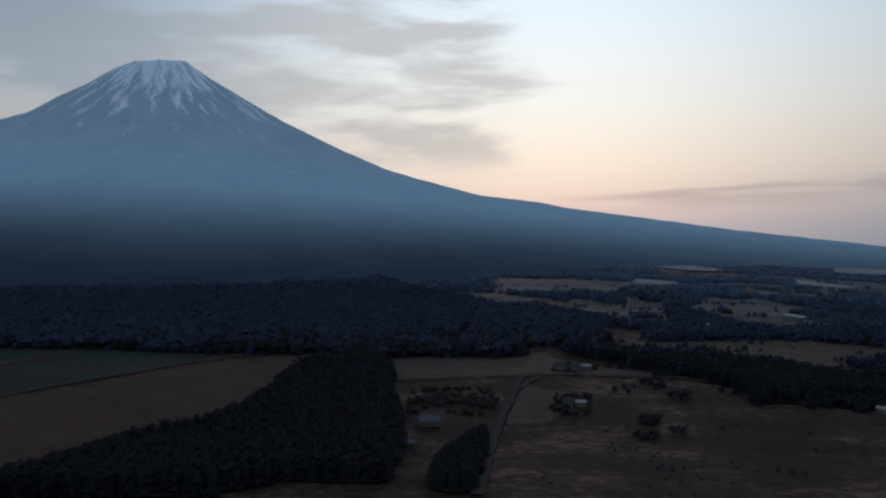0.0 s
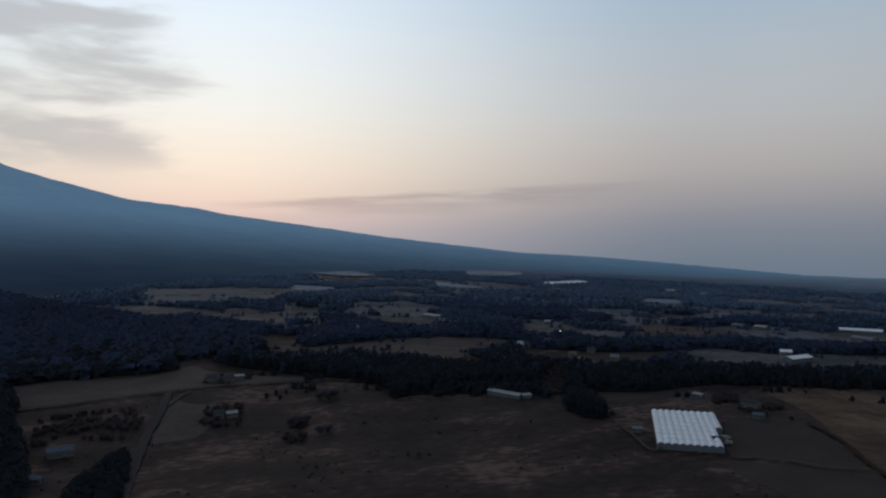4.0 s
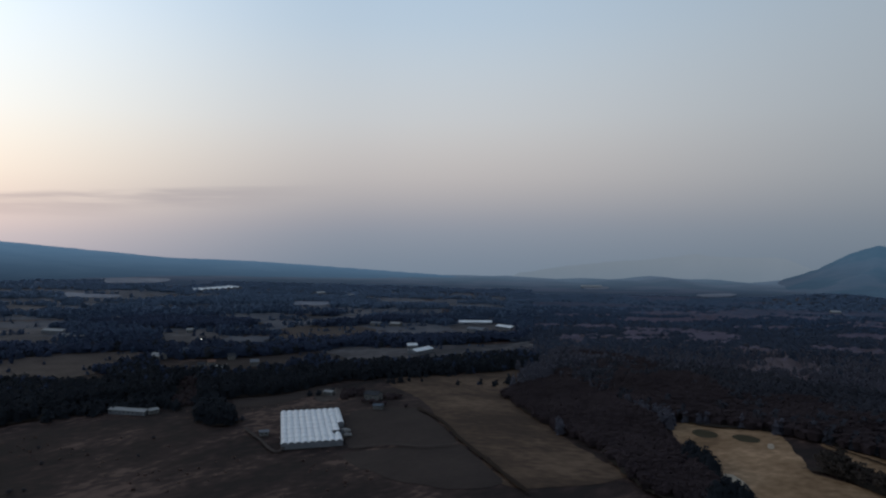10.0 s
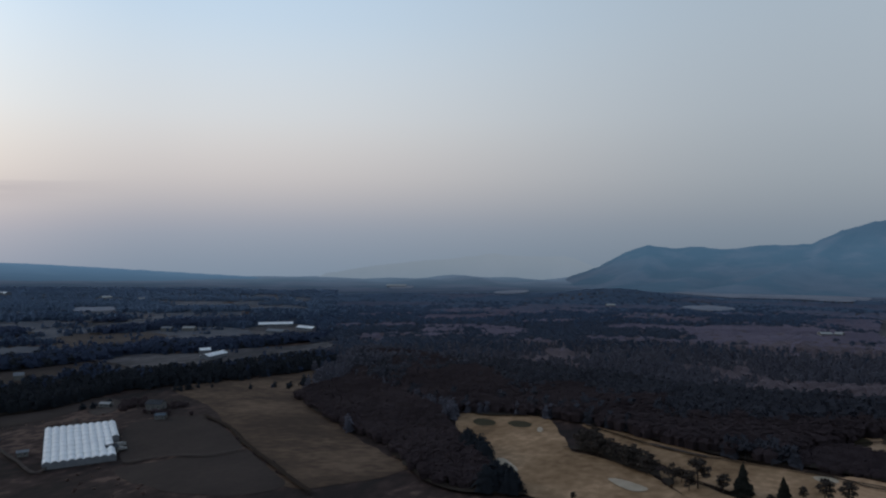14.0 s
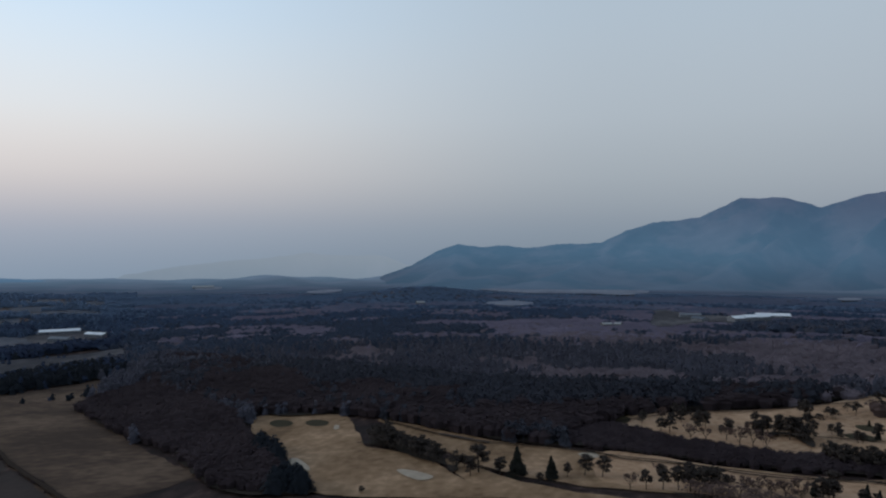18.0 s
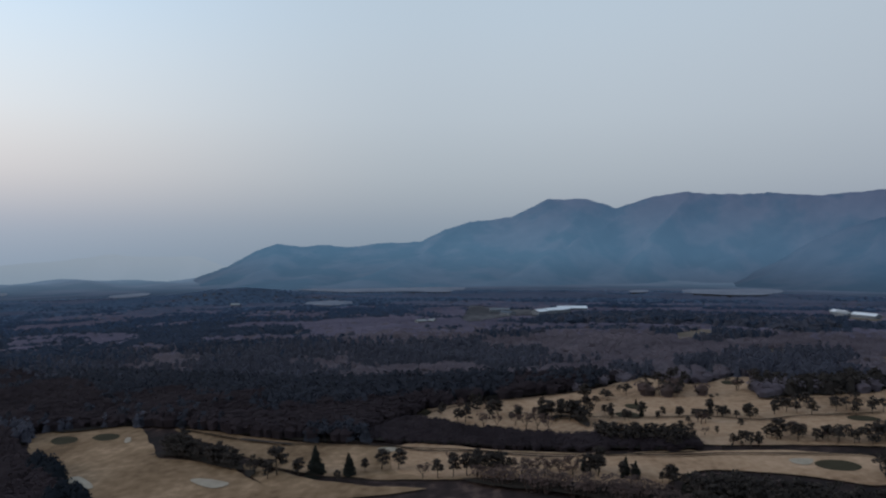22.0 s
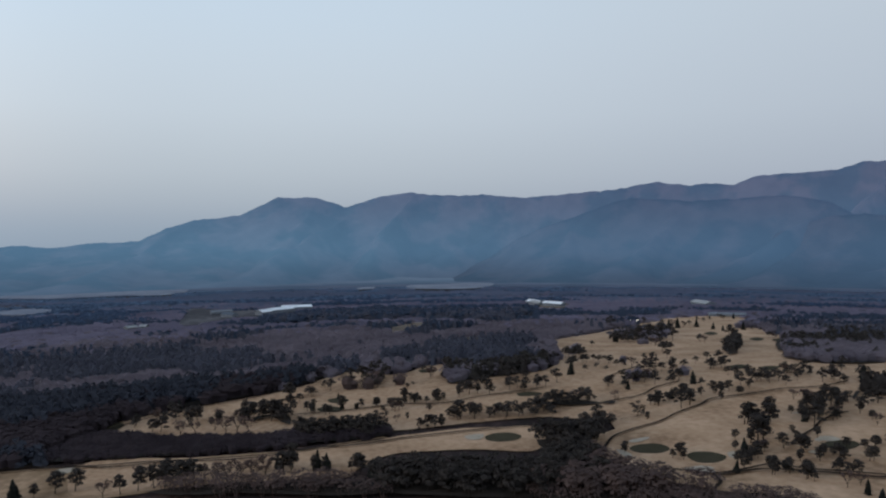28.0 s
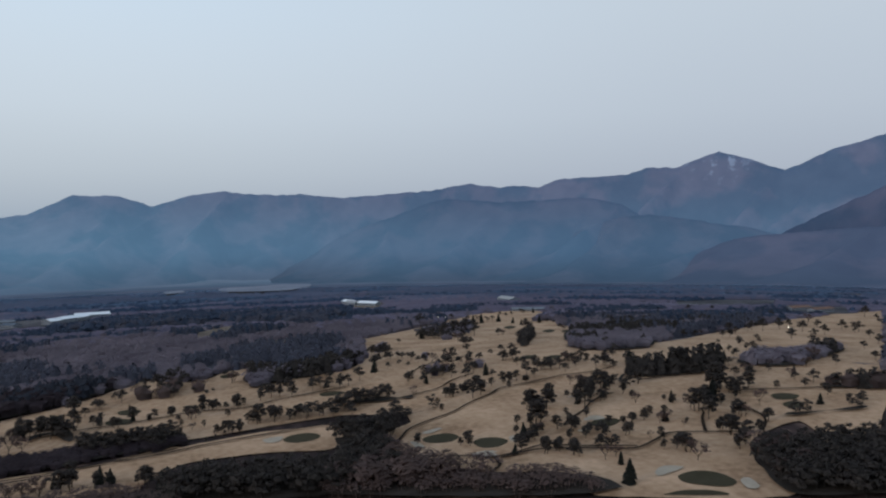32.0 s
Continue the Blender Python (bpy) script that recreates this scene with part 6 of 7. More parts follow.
plant("pine", [(250.8, -340.9, 6.3), (225.8, -360.6, 5.8), (370.4, -144.4, 6.2), (269.1, -325.2, 6.0), (212.8, -370.8, 6.4), (372.2, -147.3, 8.1), (147.6, -406.6, 8.7), (171.4, -396.2, 3.5), (375.3, -136.5, 9.1), (381.6, -97.9, 11.7), (208.0, -376.9, 7.3), (383.2, -81.5, 7.7), (374.9, -142.2, 6.4), (230.0, -363.8, 7.3), (379.2, -126.3, 6.7), (384.2, -89.8, 11.8), (201.4, -383.5, 6.5), (180.3, -395.8, 7.3), (381.3, -124.7, 6.7), (150.4, -410.0, 5.8), (238.9, -361.9, 5.4), (389.4, -48.2, 10.1), (229.5, -369.7, 6.1), (205.4, -385.8, 6.9), (196.0, -391.8, 6.9)])
plant("pine", [(210.6, -383.3, 6.5), (148.8, -414.3, 8.9), (389.9, -33.2, 9.5), (195.1, -393.1, 7.4), (205.2, -388.6, 5.0), (209.0, -387.1, 4.6), (218.8, -381.1, 8.6), (213.4, -386.5, 5.3), (220.6, -382.3, 8.7), (394.7, -37.1, 16.0), (209.2, -390.1, 5.6), (226.7, -379.0, 8.3), (219.8, -384.1, 7.6), (237.7, -375.4, 15.3), (292.8, -327.5, 4.8), (240.7, -374.0, 7.4), (152.4, -423.0, 9.3), (159.2, -421.4, 9.7), (159.3, -421.4, 10.9), (160.6, -423.1, 10.5), (238.5, -380.2, 13.9), (403.2, -28.9, 7.2), (205.0, -403.1, 5.6), (249.1, -374.0, 5.6), (211.2, -399.7, 5.8)])
plant("pine", [(165.1, -423.2, 7.3), (165.3, -425.4, 7.5), (150.6, -432.1, 7.7), (357.7, -256.2, 3.3), (230.6, -393.1, 5.1), (204.7, -409.2, 6.3), (204.2, -409.5, 6.2), (200.8, -415.3, 6.2), (201.9, -415.9, 7.2), (307.4, -334.5, 7.0), (226.6, -402.0, 6.2), (360.8, -262.3, 2.5), (184.3, -426.3, 3.3), (356.6, -274.1, 5.6), (310.8, -335.1, 7.8), (359.1, -271.2, 8.1), (238.0, -399.3, 4.8), (362.7, -268.3, 2.5), (202.6, -422.8, 6.4), (366.1, -265.9, 5.8), (360.2, -276.1, 7.6), (197.6, -427.2, 6.5), (178.2, -437.1, 11.3), (367.3, -268.3, 3.6), (366.6, -269.9, 6.8)])
plant("pine", [(365.6, -271.9, 6.7), (154.5, -449.9, 8.1), (251.8, -400.5, 12.6), (260.8, -394.2, 10.2), (259.7, -395.1, 12.2), (169.1, -446.6, 8.8), (236.4, -413.5, 13.2), (298.1, -365.6, 5.0), (168.0, -449.8, 8.3), (363.7, -287.8, 6.8), (358.8, -295.9, 10.2), (260.8, -398.5, 9.9), (261.2, -398.3, 8.3), (258.2, -400.7, 8.2), (259.5, -400.6, 6.4), (364.3, -290.0, 12.0), (169.7, -451.3, 9.1), (368.2, -284.9, 6.8), (189.5, -443.8, 13.0), (187.9, -444.6, 13.1), (356.6, -303.8, 7.5), (367.6, -289.5, 7.3), (382.0, -265.8, 5.1), (184.2, -448.2, 9.6), (369.3, -288.3, 7.7)])
plant("pine", [(392.9, -250.1, 4.6), (358.2, -308.7, 7.6), (364.4, -302.0, 6.9), (188.5, -450.7, 11.7), (358.9, -311.8, 7.8), (245.8, -420.0, 7.6), (368.7, -298.4, 8.0), (360.4, -311.7, 6.9), (394.3, -257.9, 4.4), (237.2, -428.9, 7.9), (248.9, -421.6, 7.9), (204.5, -447.5, 6.1), (236.3, -430.8, 6.5), (399.3, -253.6, 4.8), (262.2, -414.9, 10.6), (184.3, -461.1, 7.0), (244.6, -429.5, 12.0), (193.2, -457.6, 8.2), (245.6, -429.3, 8.2), (245.1, -429.7, 10.6), (210.9, -449.7, 4.1), (256.2, -423.7, 5.2), (226.1, -442.4, 5.8), (267.0, -417.8, 7.0), (390.1, -283.1, 5.2)])
plant("pine", [(300.2, -392.2, 10.5), (247.2, -432.0, 8.1), (404.6, -260.4, 4.6), (194.4, -462.5, 9.6), (402.1, -269.3, 8.7), (242.3, -440.0, 9.8), (312.3, -387.4, 8.3), (255.7, -431.8, 7.0), (405.6, -266.1, 8.5), (316.0, -384.7, 7.1), (314.2, -386.8, 6.9), (300.7, -399.0, 9.9), (313.1, -388.0, 6.6), (423.2, -231.0, 8.0), (422.6, -233.1, 6.9), (235.4, -447.1, 9.8), (183.0, -473.5, 8.7), (252.3, -437.3, 10.2), (435.8, -201.7, 14.1), (191.9, -470.7, 9.7), (257.2, -437.5, 8.5), (316.7, -391.6, 7.9), (438.0, -205.8, 10.2), (420.6, -249.4, 5.0), (420.8, -249.0, 4.1)])
plant("pine", [(420.8, -249.9, 3.7), (431.7, -226.3, 6.7), (417.8, -260.4, 6.5), (439.7, -207.8, 12.0), (314.4, -397.4, 5.8), (445.9, -188.6, 10.1), (417.3, -261.9, 7.0), (447.0, -188.1, 10.1), (443.9, -198.6, 13.2), (307.2, -405.3, 8.0), (418.9, -261.3, 6.7), (246.2, -449.9, 8.9), (423.0, -253.1, 6.5), (415.6, -269.2, 5.6), (452.9, -170.5, 6.7), (428.2, -243.2, 9.6), (401.7, -295.0, 5.2), (412.3, -277.1, 5.9), (317.2, -398.6, 5.4), (405.6, -289.2, 5.2), (261.7, -442.0, 8.8), (135.4, -500.1, 6.4), (409.9, -282.7, 6.9), (409.5, -283.5, 5.9), (186.8, -482.5, 8.1)])
plant("pine", [(453.3, -175.2, 7.6), (460.5, -143.3, 10.7), (316.4, -401.3, 6.0), (437.2, -227.1, 6.5), (461.9, -138.8, 9.6), (252.2, -449.6, 10.8), (185.1, -484.1, 10.7), (454.3, -175.5, 8.6), (296.7, -418.8, 5.5), (197.3, -479.7, 11.0), (412.7, -281.6, 7.1), (190.9, -482.8, 6.5), (450.5, -192.4, 8.8), (410.9, -285.6, 6.8), (404.7, -296.6, 8.7), (411.3, -287.0, 4.4), (451.0, -195.2, 10.7), (440.9, -225.2, 7.0), (404.2, -300.0, 5.7), (407.2, -296.2, 8.0), (317.1, -405.4, 6.7), (257.8, -450.8, 9.1), (190.7, -486.4, 9.3), (131.5, -506.9, 6.9), (462.6, -159.0, 11.1)])
plant("pine", [(240.6, -462.3, 9.1), (315.7, -409.5, 7.7), (201.8, -484.4, 11.8), (448.0, -218.5, 7.3), (457.0, -191.2, 3.9), (309.6, -417.1, 6.0), (317.8, -410.4, 8.3), (249.8, -460.1, 7.3), (420.7, -281.4, 7.3), (460.0, -186.5, 5.7), (198.3, -487.9, 10.9), (421.7, -281.6, 8.3), (445.6, -230.1, 6.4), (200.8, -487.2, 15.7), (404.9, -311.3, 9.4), (255.7, -458.6, 8.2), (239.6, -469.0, 10.0), (467.2, -165.0, 11.2), (149.0, -508.5, 7.7), (318.4, -414.2, 6.9), (261.3, -457.2, 7.1), (306.4, -425.1, 5.6), (186.5, -497.2, 11.0), (461.2, -196.9, 8.7), (397.4, -329.0, 9.6)])
plant("pine", [(296.6, -434.8, 5.4), (297.4, -434.2, 5.5), (305.6, -428.0, 8.1), (305.5, -428.7, 6.7), (258.8, -462.1, 6.8), (308.9, -426.4, 8.0), (471.7, -162.1, 10.6), (402.9, -323.6, 7.6), (406.4, -319.5, 9.6), (410.5, -314.1, 7.1), (457.4, -219.3, 9.0), (477.2, -147.5, 9.2), (174.7, -506.0, 5.5), (388.6, -348.8, 8.3), (304.9, -434.8, 7.5)])
plant("fir", [(390.0, -57.0, 15.1), (382.2, -73.9, 11.7), (336.5, -197.8, 10.3), (333.2, -201.6, 8.8), (313.4, -216.7, 8.4), (428.6, -243.1, 6.7), (404.6, -397.8, 10.0), (263.8, -416.3, 6.2), (176.1, -358.7, 6.7), (162.0, -344.2, 10.6), (453.7, -249.6, 4.4), (418.5, -281.0, 4.7), (447.6, -190.7, 6.5), (633.6, -730.5, 13.0), (544.0, -558.3, 11.4), (609.4, -692.4, 14.3), (331.4, -434.2, 8.8), (233.8, -362.1, 7.4), (576.2, -740.2, 7.5)])
plant("fir", [(574.2, -770.9, 10.4), (596.5, -747.6, 8.8), (627.9, -755.5, 10.7), (476.2, -428.5, 7.4), (233.6, -612.2, 5.5), (179.7, -540.8, 6.3), (349.4, -398.3, 6.5), (146.4, -491.7, 6.5), (244.7, -418.3, 7.7), (193.0, -421.3, 6.5), (206.6, -449.8, 7.0), (191.3, -464.0, 12.7), (220.4, -341.1, 5.7), (317.2, -402.0, 6.8), (268.8, -503.9, 10.9), (725.2, -932.3, 9.7), (229.7, -554.4, 6.8), (500.0, -158.9, 9.4), (350.2, -184.0, 7.3), (352.3, -183.9, 6.3)])
plant("bare", [(362.9, -108.6, 8.8), (351.2, -153.7, 10.2), (350.7, -159.7, 9.9), (349.2, -165.3, 10.5), (347.6, -170.8, 9.9), (346.0, -176.3, 10.5), (359.4, -150.8, 7.3), (352.1, -157.1, 7.8), (348.8, -164.1, 7.7), (344.2, -170.8, 7.4), (342.2, -175.5, 7.6), (440.7, -170.2, 9.2), (430.5, -174.6, 10.9), (425.4, -179.8, 12.6), (418.2, -184.6, 10.6), (443.1, -151.9, 10.4), (441.1, -159.3, 9.2), (163.1, -388.8, 8.5), (154.4, -382.7, 9.6), (168.8, -472.2, 10.3), (183.6, -580.2, 10.3), (177.2, -530.8, 7.8), (468.1, -271.2, 8.0), (495.1, -303.6, 6.3), (566.4, -608.5, 10.4)])
plant("bare", [(220.2, -436.9, 7.2), (271.0, -445.0, 7.2), (241.5, -436.8, 5.9), (633.9, -740.0, 9.3), (381.8, -258.5, 5.6), (498.5, -455.9, 4.4), (260.4, -443.3, 9.8), (192.0, -419.5, 4.9), (185.6, -396.2, 4.2), (338.6, -968.8, 14.2), (180.9, -562.6, 7.6), (295.9, -982.2, 6.6), (368.0, -421.0, 4.9), (392.1, -440.2, 8.7), (485.0, -552.0, 9.9), (361.5, -446.9, 5.4), (344.8, -728.8, 6.9), (338.3, -723.3, 6.5), (230.1, -367.8, 7.1), (192.0, -419.5, 7.7), (193.0, -416.5, 6.5), (182.2, -420.3, 3.7), (191.6, -443.8, 9.4), (200.7, -523.9, 8.5), (166.1, -450.6, 7.2)])
plant("bare", [(183.1, -365.2, 6.1), (184.3, -359.2, 7.7), (313.5, -463.9, 6.7), (310.6, -492.8, 5.7), (312.3, -491.4, 7.7), (303.3, -490.7, 5.3), (290.2, -507.9, 7.0), (360.0, -424.1, 8.3), (390.5, -453.0, 7.2), (647.4, -736.9, 10.4), (464.6, -679.5, 8.0), (315.6, -744.5, 7.2), (429.1, -945.2, 10.2), (478.5, -605.3, 7.7), (485.8, -143.3, 10.5), (473.4, -165.2, 10.5), (463.4, -177.1, 8.2), (450.0, -189.1, 9.0), (448.5, -185.7, 8.7), (464.0, -198.5, 7.7), (401.1, -266.2, 8.3), (406.7, -294.8, 6.7), (367.3, -301.1, 8.8), (356.7, -307.3, 6.5), (364.5, -264.2, 3.6)])
plant("bare", [(460.1, -319.4, 9.5), (462.4, -321.9, 7.2), (460.9, -297.6, 9.0), (467.2, -295.7, 6.9), (371.1, -137.1, 7.0), (388.6, -124.5, 4.9), (347.1, -188.1, 8.9), (348.1, -188.4, 7.9), (348.1, -188.4, 9.7)])
far_pines([(482.4, -130.8, 7.0), (469.2, -193.7, 9.7), (153.6, -516.7, 5.9), (461.4, -220.2, 9.4), (412.2, -320.9, 7.4), (480.8, -154.1, 6.2), (163.2, -515.2, 7.5), (351.7, -397.9, 7.6), (463.5, -219.5, 7.9), (398.8, -344.6, 8.6), (486.5, -131.7, 8.5), (388.4, -358.5, 9.1), (473.2, -194.4, 7.8), (414.8, -322.5, 7.9), (484.1, -152.4, 6.5), (416.9, -320.8, 8.5), (300.5, -446.3, 7.7), (463.7, -226.9, 7.9), (488.6, -132.3, 8.9), (390.1, -359.8, 10.9), (322.0, -430.4, 7.4), (304.9, -444.3, 11.5), (269.5, -469.7, 6.3), (398.7, -350.5, 9.7), (207.6, -503.5, 9.6), (355.6, -402.2, 5.2), (388.7, -365.4, 9.7), (415.0, -330.7, 8.9), (397.4, -356.1, 8.6), (488.8, -156.9, 10.2)])
far_pines([(413.8, -335.0, 8.6), (492.0, -144.6, 7.9), (338.7, -422.6, 8.0), (414.2, -336.4, 10.5), (345.7, -416.8, 9.5), (211.8, -507.2, 12.0), (491.5, -155.0, 7.4), (407.4, -348.3, 4.7), (163.8, -528.4, 9.6), (490.9, -168.6, 5.7), (203.1, -514.5, 8.5), (208.8, -512.1, 8.9), (408.9, -351.5, 7.6), (358.2, -410.7, 7.9), (493.8, -162.1, 6.2), (471.1, -238.6, 8.1), (353.6, -415.8, 8.6), (471.8, -237.5, 8.5), (291.9, -466.8, 7.8), (407.7, -355.4, 6.1), (196.2, -519.2, 9.1), (173.8, -527.7, 6.9), (446.1, -295.5, 4.3), (341.8, -428.3, 7.0), (478.5, -224.1, 11.8), (478.3, -225.0, 13.5), (392.9, -377.3, 11.9), (479.4, -224.8, 11.9), (448.2, -295.6, 4.0), (196.2, -521.4, 8.0)])
far_pines([(413.1, -352.5, 6.1), (308.8, -458.7, 11.0), (476.4, -236.4, 8.2), (341.7, -432.8, 10.2), (302.0, -465.4, 8.2), (371.9, -404.9, 5.8), (501.5, -154.0, 9.9), (357.7, -420.5, 7.8), (308.9, -462.4, 7.2), (308.3, -462.9, 7.7), (306.9, -464.2, 7.9), (463.9, -273.6, 4.9), (450.4, -301.2, 3.5), (304.8, -467.2, 8.6), (347.6, -432.7, 8.1), (456.9, -291.2, 6.1), (464.3, -277.6, 9.5), (300.8, -471.9, 8.8), (272.4, -491.0, 7.2), (305.6, -469.1, 7.2), (476.7, -252.2, 10.3), (282.5, -486.5, 11.1), (357.7, -428.2, 7.7), (321.1, -460.3, 10.1), (294.5, -480.3, 8.5), (414.4, -368.0, 6.8), (276.4, -493.1, 8.0), (204.2, -531.1, 8.0), (471.1, -277.2, 8.7), (349.1, -441.3, 6.9)])
far_pines([(418.3, -367.5, 7.2), (422.0, -363.7, 9.0), (281.5, -494.6, 8.9), (479.2, -267.7, 9.8), (194.0, -539.2, 5.6), (281.5, -495.9, 6.7), (486.7, -251.5, 7.6), (474.1, -280.7, 8.7), (312.3, -475.6, 8.1), (283.5, -495.7, 10.1), (330.2, -463.2, 8.1), (309.2, -479.4, 7.3), (271.1, -506.0, 11.7), (367.7, -433.9, 11.5), (322.6, -472.5, 6.0), (306.0, -485.8, 6.9), (299.9, -490.6, 5.3), (318.7, -478.3, 6.4), (300.2, -492.0, 7.4), (482.5, -279.6, 9.2), (296.9, -495.1, 5.4), (462.1, -320.2, 9.9), (478.5, -289.6, 7.8), (218.8, -538.8, 7.4), (326.4, -475.7, 6.4), (368.0, -444.1, 8.3), (363.0, -449.2, 9.2), (307.9, -493.5, 7.2), (482.5, -293.8, 12.8), (404.5, -409.8, 6.3)])
far_pines([(329.3, -480.0, 6.4), (490.2, -279.7, 12.9), (396.1, -421.3, 5.1), (313.9, -494.2, 8.4), (489.2, -287.9, 15.1), (302.5, -502.8, 6.3), (302.8, -503.9, 5.3), (311.6, -498.3, 6.3), (348.9, -471.3, 7.2), (306.7, -503.1, 10.0), (307.1, -502.9, 6.3), (363.6, -460.1, 8.5), (417.4, -407.1, 10.9), (312.3, -503.1, 6.0), (167.7, -573.0, 7.5), (407.4, -421.9, 5.7), (502.4, -275.7, 9.6), (418.6, -410.7, 11.1), (296.9, -515.7, 6.9), (188.9, -568.2, 7.7), (373.3, -459.1, 8.7), (386.0, -447.3, 7.3), (293.0, -519.7, 7.0), (481.4, -324.4, 6.6), (396.6, -438.4, 4.6), (401.3, -434.7, 6.7), (389.1, -448.3, 5.7), (386.8, -457.0, 7.2), (217.8, -566.6, 6.9), (403.1, -442.0, 5.8)])
far_pines([(227.5, -563.4, 7.6), (297.5, -527.1, 10.0), (405.0, -442.6, 5.6), (390.8, -457.2, 7.6), (191.5, -580.3, 7.7), (371.1, -478.5, 6.6), (174.2, -588.0, 7.9), (413.2, -439.6, 7.9), (419.0, -434.2, 8.0), (427.7, -425.7, 8.3), (425.8, -428.2, 8.6), (428.5, -428.0, 7.0), (515.0, -303.5, 9.2), (233.6, -579.3, 6.9), (157.3, -609.6, 8.0), (275.5, -565.2, 5.8), (434.6, -442.0, 6.8), (440.0, -438.5, 5.4), (431.7, -449.7, 5.6), (184.2, -607.8, 4.7), (412.3, -470.9, 6.9), (408.2, -475.2, 8.2), (381.2, -500.5, 8.2), (376.3, -506.3, 9.2), (208.2, -604.8, 6.6), (231.1, -598.2, 7.6), (277.5, -580.2, 5.5), (251.2, -603.7, 6.6), (416.9, -497.9, 8.6), (238.6, -621.1, 6.5)])
far_pines([(246.7, -621.8, 8.0), (249.2, -638.3, 8.2), (442.1, -521.2, 11.9), (171.6, -673.2, 7.2), (449.4, -525.2, 11.3), (447.4, -531.6, 9.8), (267.0, -654.0, 8.2), (222.4, -675.8, 7.6), (191.1, -694.4, 8.3), (428.6, -575.3, 13.2), (290.9, -664.4, 5.3), (279.2, -676.3, 8.2), (267.3, -688.2, 6.0), (527.6, -516.8, 7.0), (277.6, -706.7, 7.8), (240.1, -723.7, 8.7), (567.0, -503.5, 5.5), (197.5, -747.0, 10.6), (337.6, -692.5, 10.2), (530.0, -546.9, 14.3), (312.6, -714.7, 8.2), (261.3, -736.8, 10.5), (307.5, -718.3, 10.0), (334.6, -706.9, 8.1), (486.3, -607.6, 8.7), (266.5, -747.7, 11.6), (312.1, -729.5, 8.4), (492.8, -613.9, 8.6), (510.8, -598.6, 14.7), (543.4, -572.6, 13.1)])
far_pines([(252.6, -760.8, 10.6), (374.4, -710.3, 6.8), (235.3, 654.6, 5.9), (322.0, -758.9, 8.5), (540.8, -613.8, 18.5), (548.9, -606.8, 17.3), (220.7, -800.7, 9.7), (558.4, -600.9, 15.5), (255.9, -795.0, 12.3), (499.5, -661.1, 15.5), (332.6, -767.0, 12.4), (282.6, -812.6, 14.0), (315.1, -800.9, 15.3), (401.9, -760.4, 8.0), (489.0, -704.7, 8.4), (488.1, -706.7, 7.5), (330.6, -802.5, 8.9), (573.3, -659.2, 14.1), (605.5, -629.3, 8.9), (334.4, -818.4, 11.8), (314.4, -837.3, 12.0), (252.6, -860.7, 7.3), (251.9, -868.3, 13.4), (404.9, -817.5, 7.5), (324.2, -858.1, 13.6), (315.2, -861.9, 11.5), (298.4, -890.0, 12.0), (279.0, -902.4, 12.7), (621.9, -705.4, 9.2), (429.6, -849.6, 10.1)])
far_pines([(278.4, -913.1, 6.1), (419.3, -857.7, 10.2), (554.6, -774.0, 5.5), (567.3, -777.7, 7.1), (280.3, -937.8, 5.9), (691.0, -679.0, 18.6), (439.1, -883.4, 11.1), (431.1, -896.8, 9.9), (391.8, -919.9, 9.6), (588.1, -807.4, 6.8), (670.3, -740.8, 10.4), (649.6, -765.9, 8.2), (419.3, -934.4, 8.6), (414.7, -937.8, 9.0), (436.3, -930.3, 8.6), (612.2, -833.0, 8.2), (720.8, -760.1, 10.1), (424.0, -980.7, 9.7), (472.3, -960.0, 10.4), (285.3, -1036.1, 8.5), (684.2, -828.3, 7.5), (715.1, -849.9, 7.4), (411.3, -1040.5, 12.4), (709.5, -867.4, 6.8), (481.4, -1023.0, 8.5), (305.9, -1094.7, 9.5), (715.7, -900.9, 8.3), (731.9, -914.5, 8.8), (334.5, -1142.4, 17.7), (761.6, -941.7, 7.2)])
far_pines([(568.5, -1110.2, 11.2), (548.8, -1145.7, 9.5)])

for models in MODELS.values():
    for model in models:
        for ob in (*model.children_recursive, model):
            bpy.data.objects.remove(ob)



# ---- shrubs of the grassland: x, y, height ----
SHRUB_SITES = [(214, 639, 10), (221, 645, 8.5), (207, 646, 7.5), (166, 563, 9), (158, 567, 7), (163, 556, 8), (174, 571, 6.5), (173, 533, 8), (180, 536, 6.5), (212, 431, 3.6), (206, 436, 3), (219, 428, 2.6), (142, 437, 2.4), (150, 440, 2), (134, 441, 2), (212, 540, 3.2), (106, 606, 5), (101, 598, 4), (128, 618, 4.5), (118, 628, 4), (252, 480, 3), (268, 520, 2.5), (330, 470, 2.6), (300, 440, 2.2), (471, 605, 9), (478, 597, 7), (463, 598, 6.5), (389, 455, 6), (395, 447, 5), (140, 790, 5), (160, 787, 5), (121, 770, 4.5)]


def shrub_meshes(seed):
    r = np.random.default_rng(seed)
    cs = [(0.28 * math.cos(k * 1.3) * r.uniform(0.6, 1.2), 0.28 * math.sin(k * 1.3) * r.uniform(0.6, 1.2), r.uniform(0.35, 0.75)) for k in range(8)]
    cloud = outward(clump_cloud(seed, cs, r.uniform(0.2, 0.3, 8), 60, 0.09, 0.8))
    stems = joined([limb((0, 0, -0.05), c, 0.03, 0.008, 4) for c in cs])
    return mesh_of("stems", *stems, BARK), mesh_of("crown", *cloud, EASTDARK, normals=soft(cloud[0]))


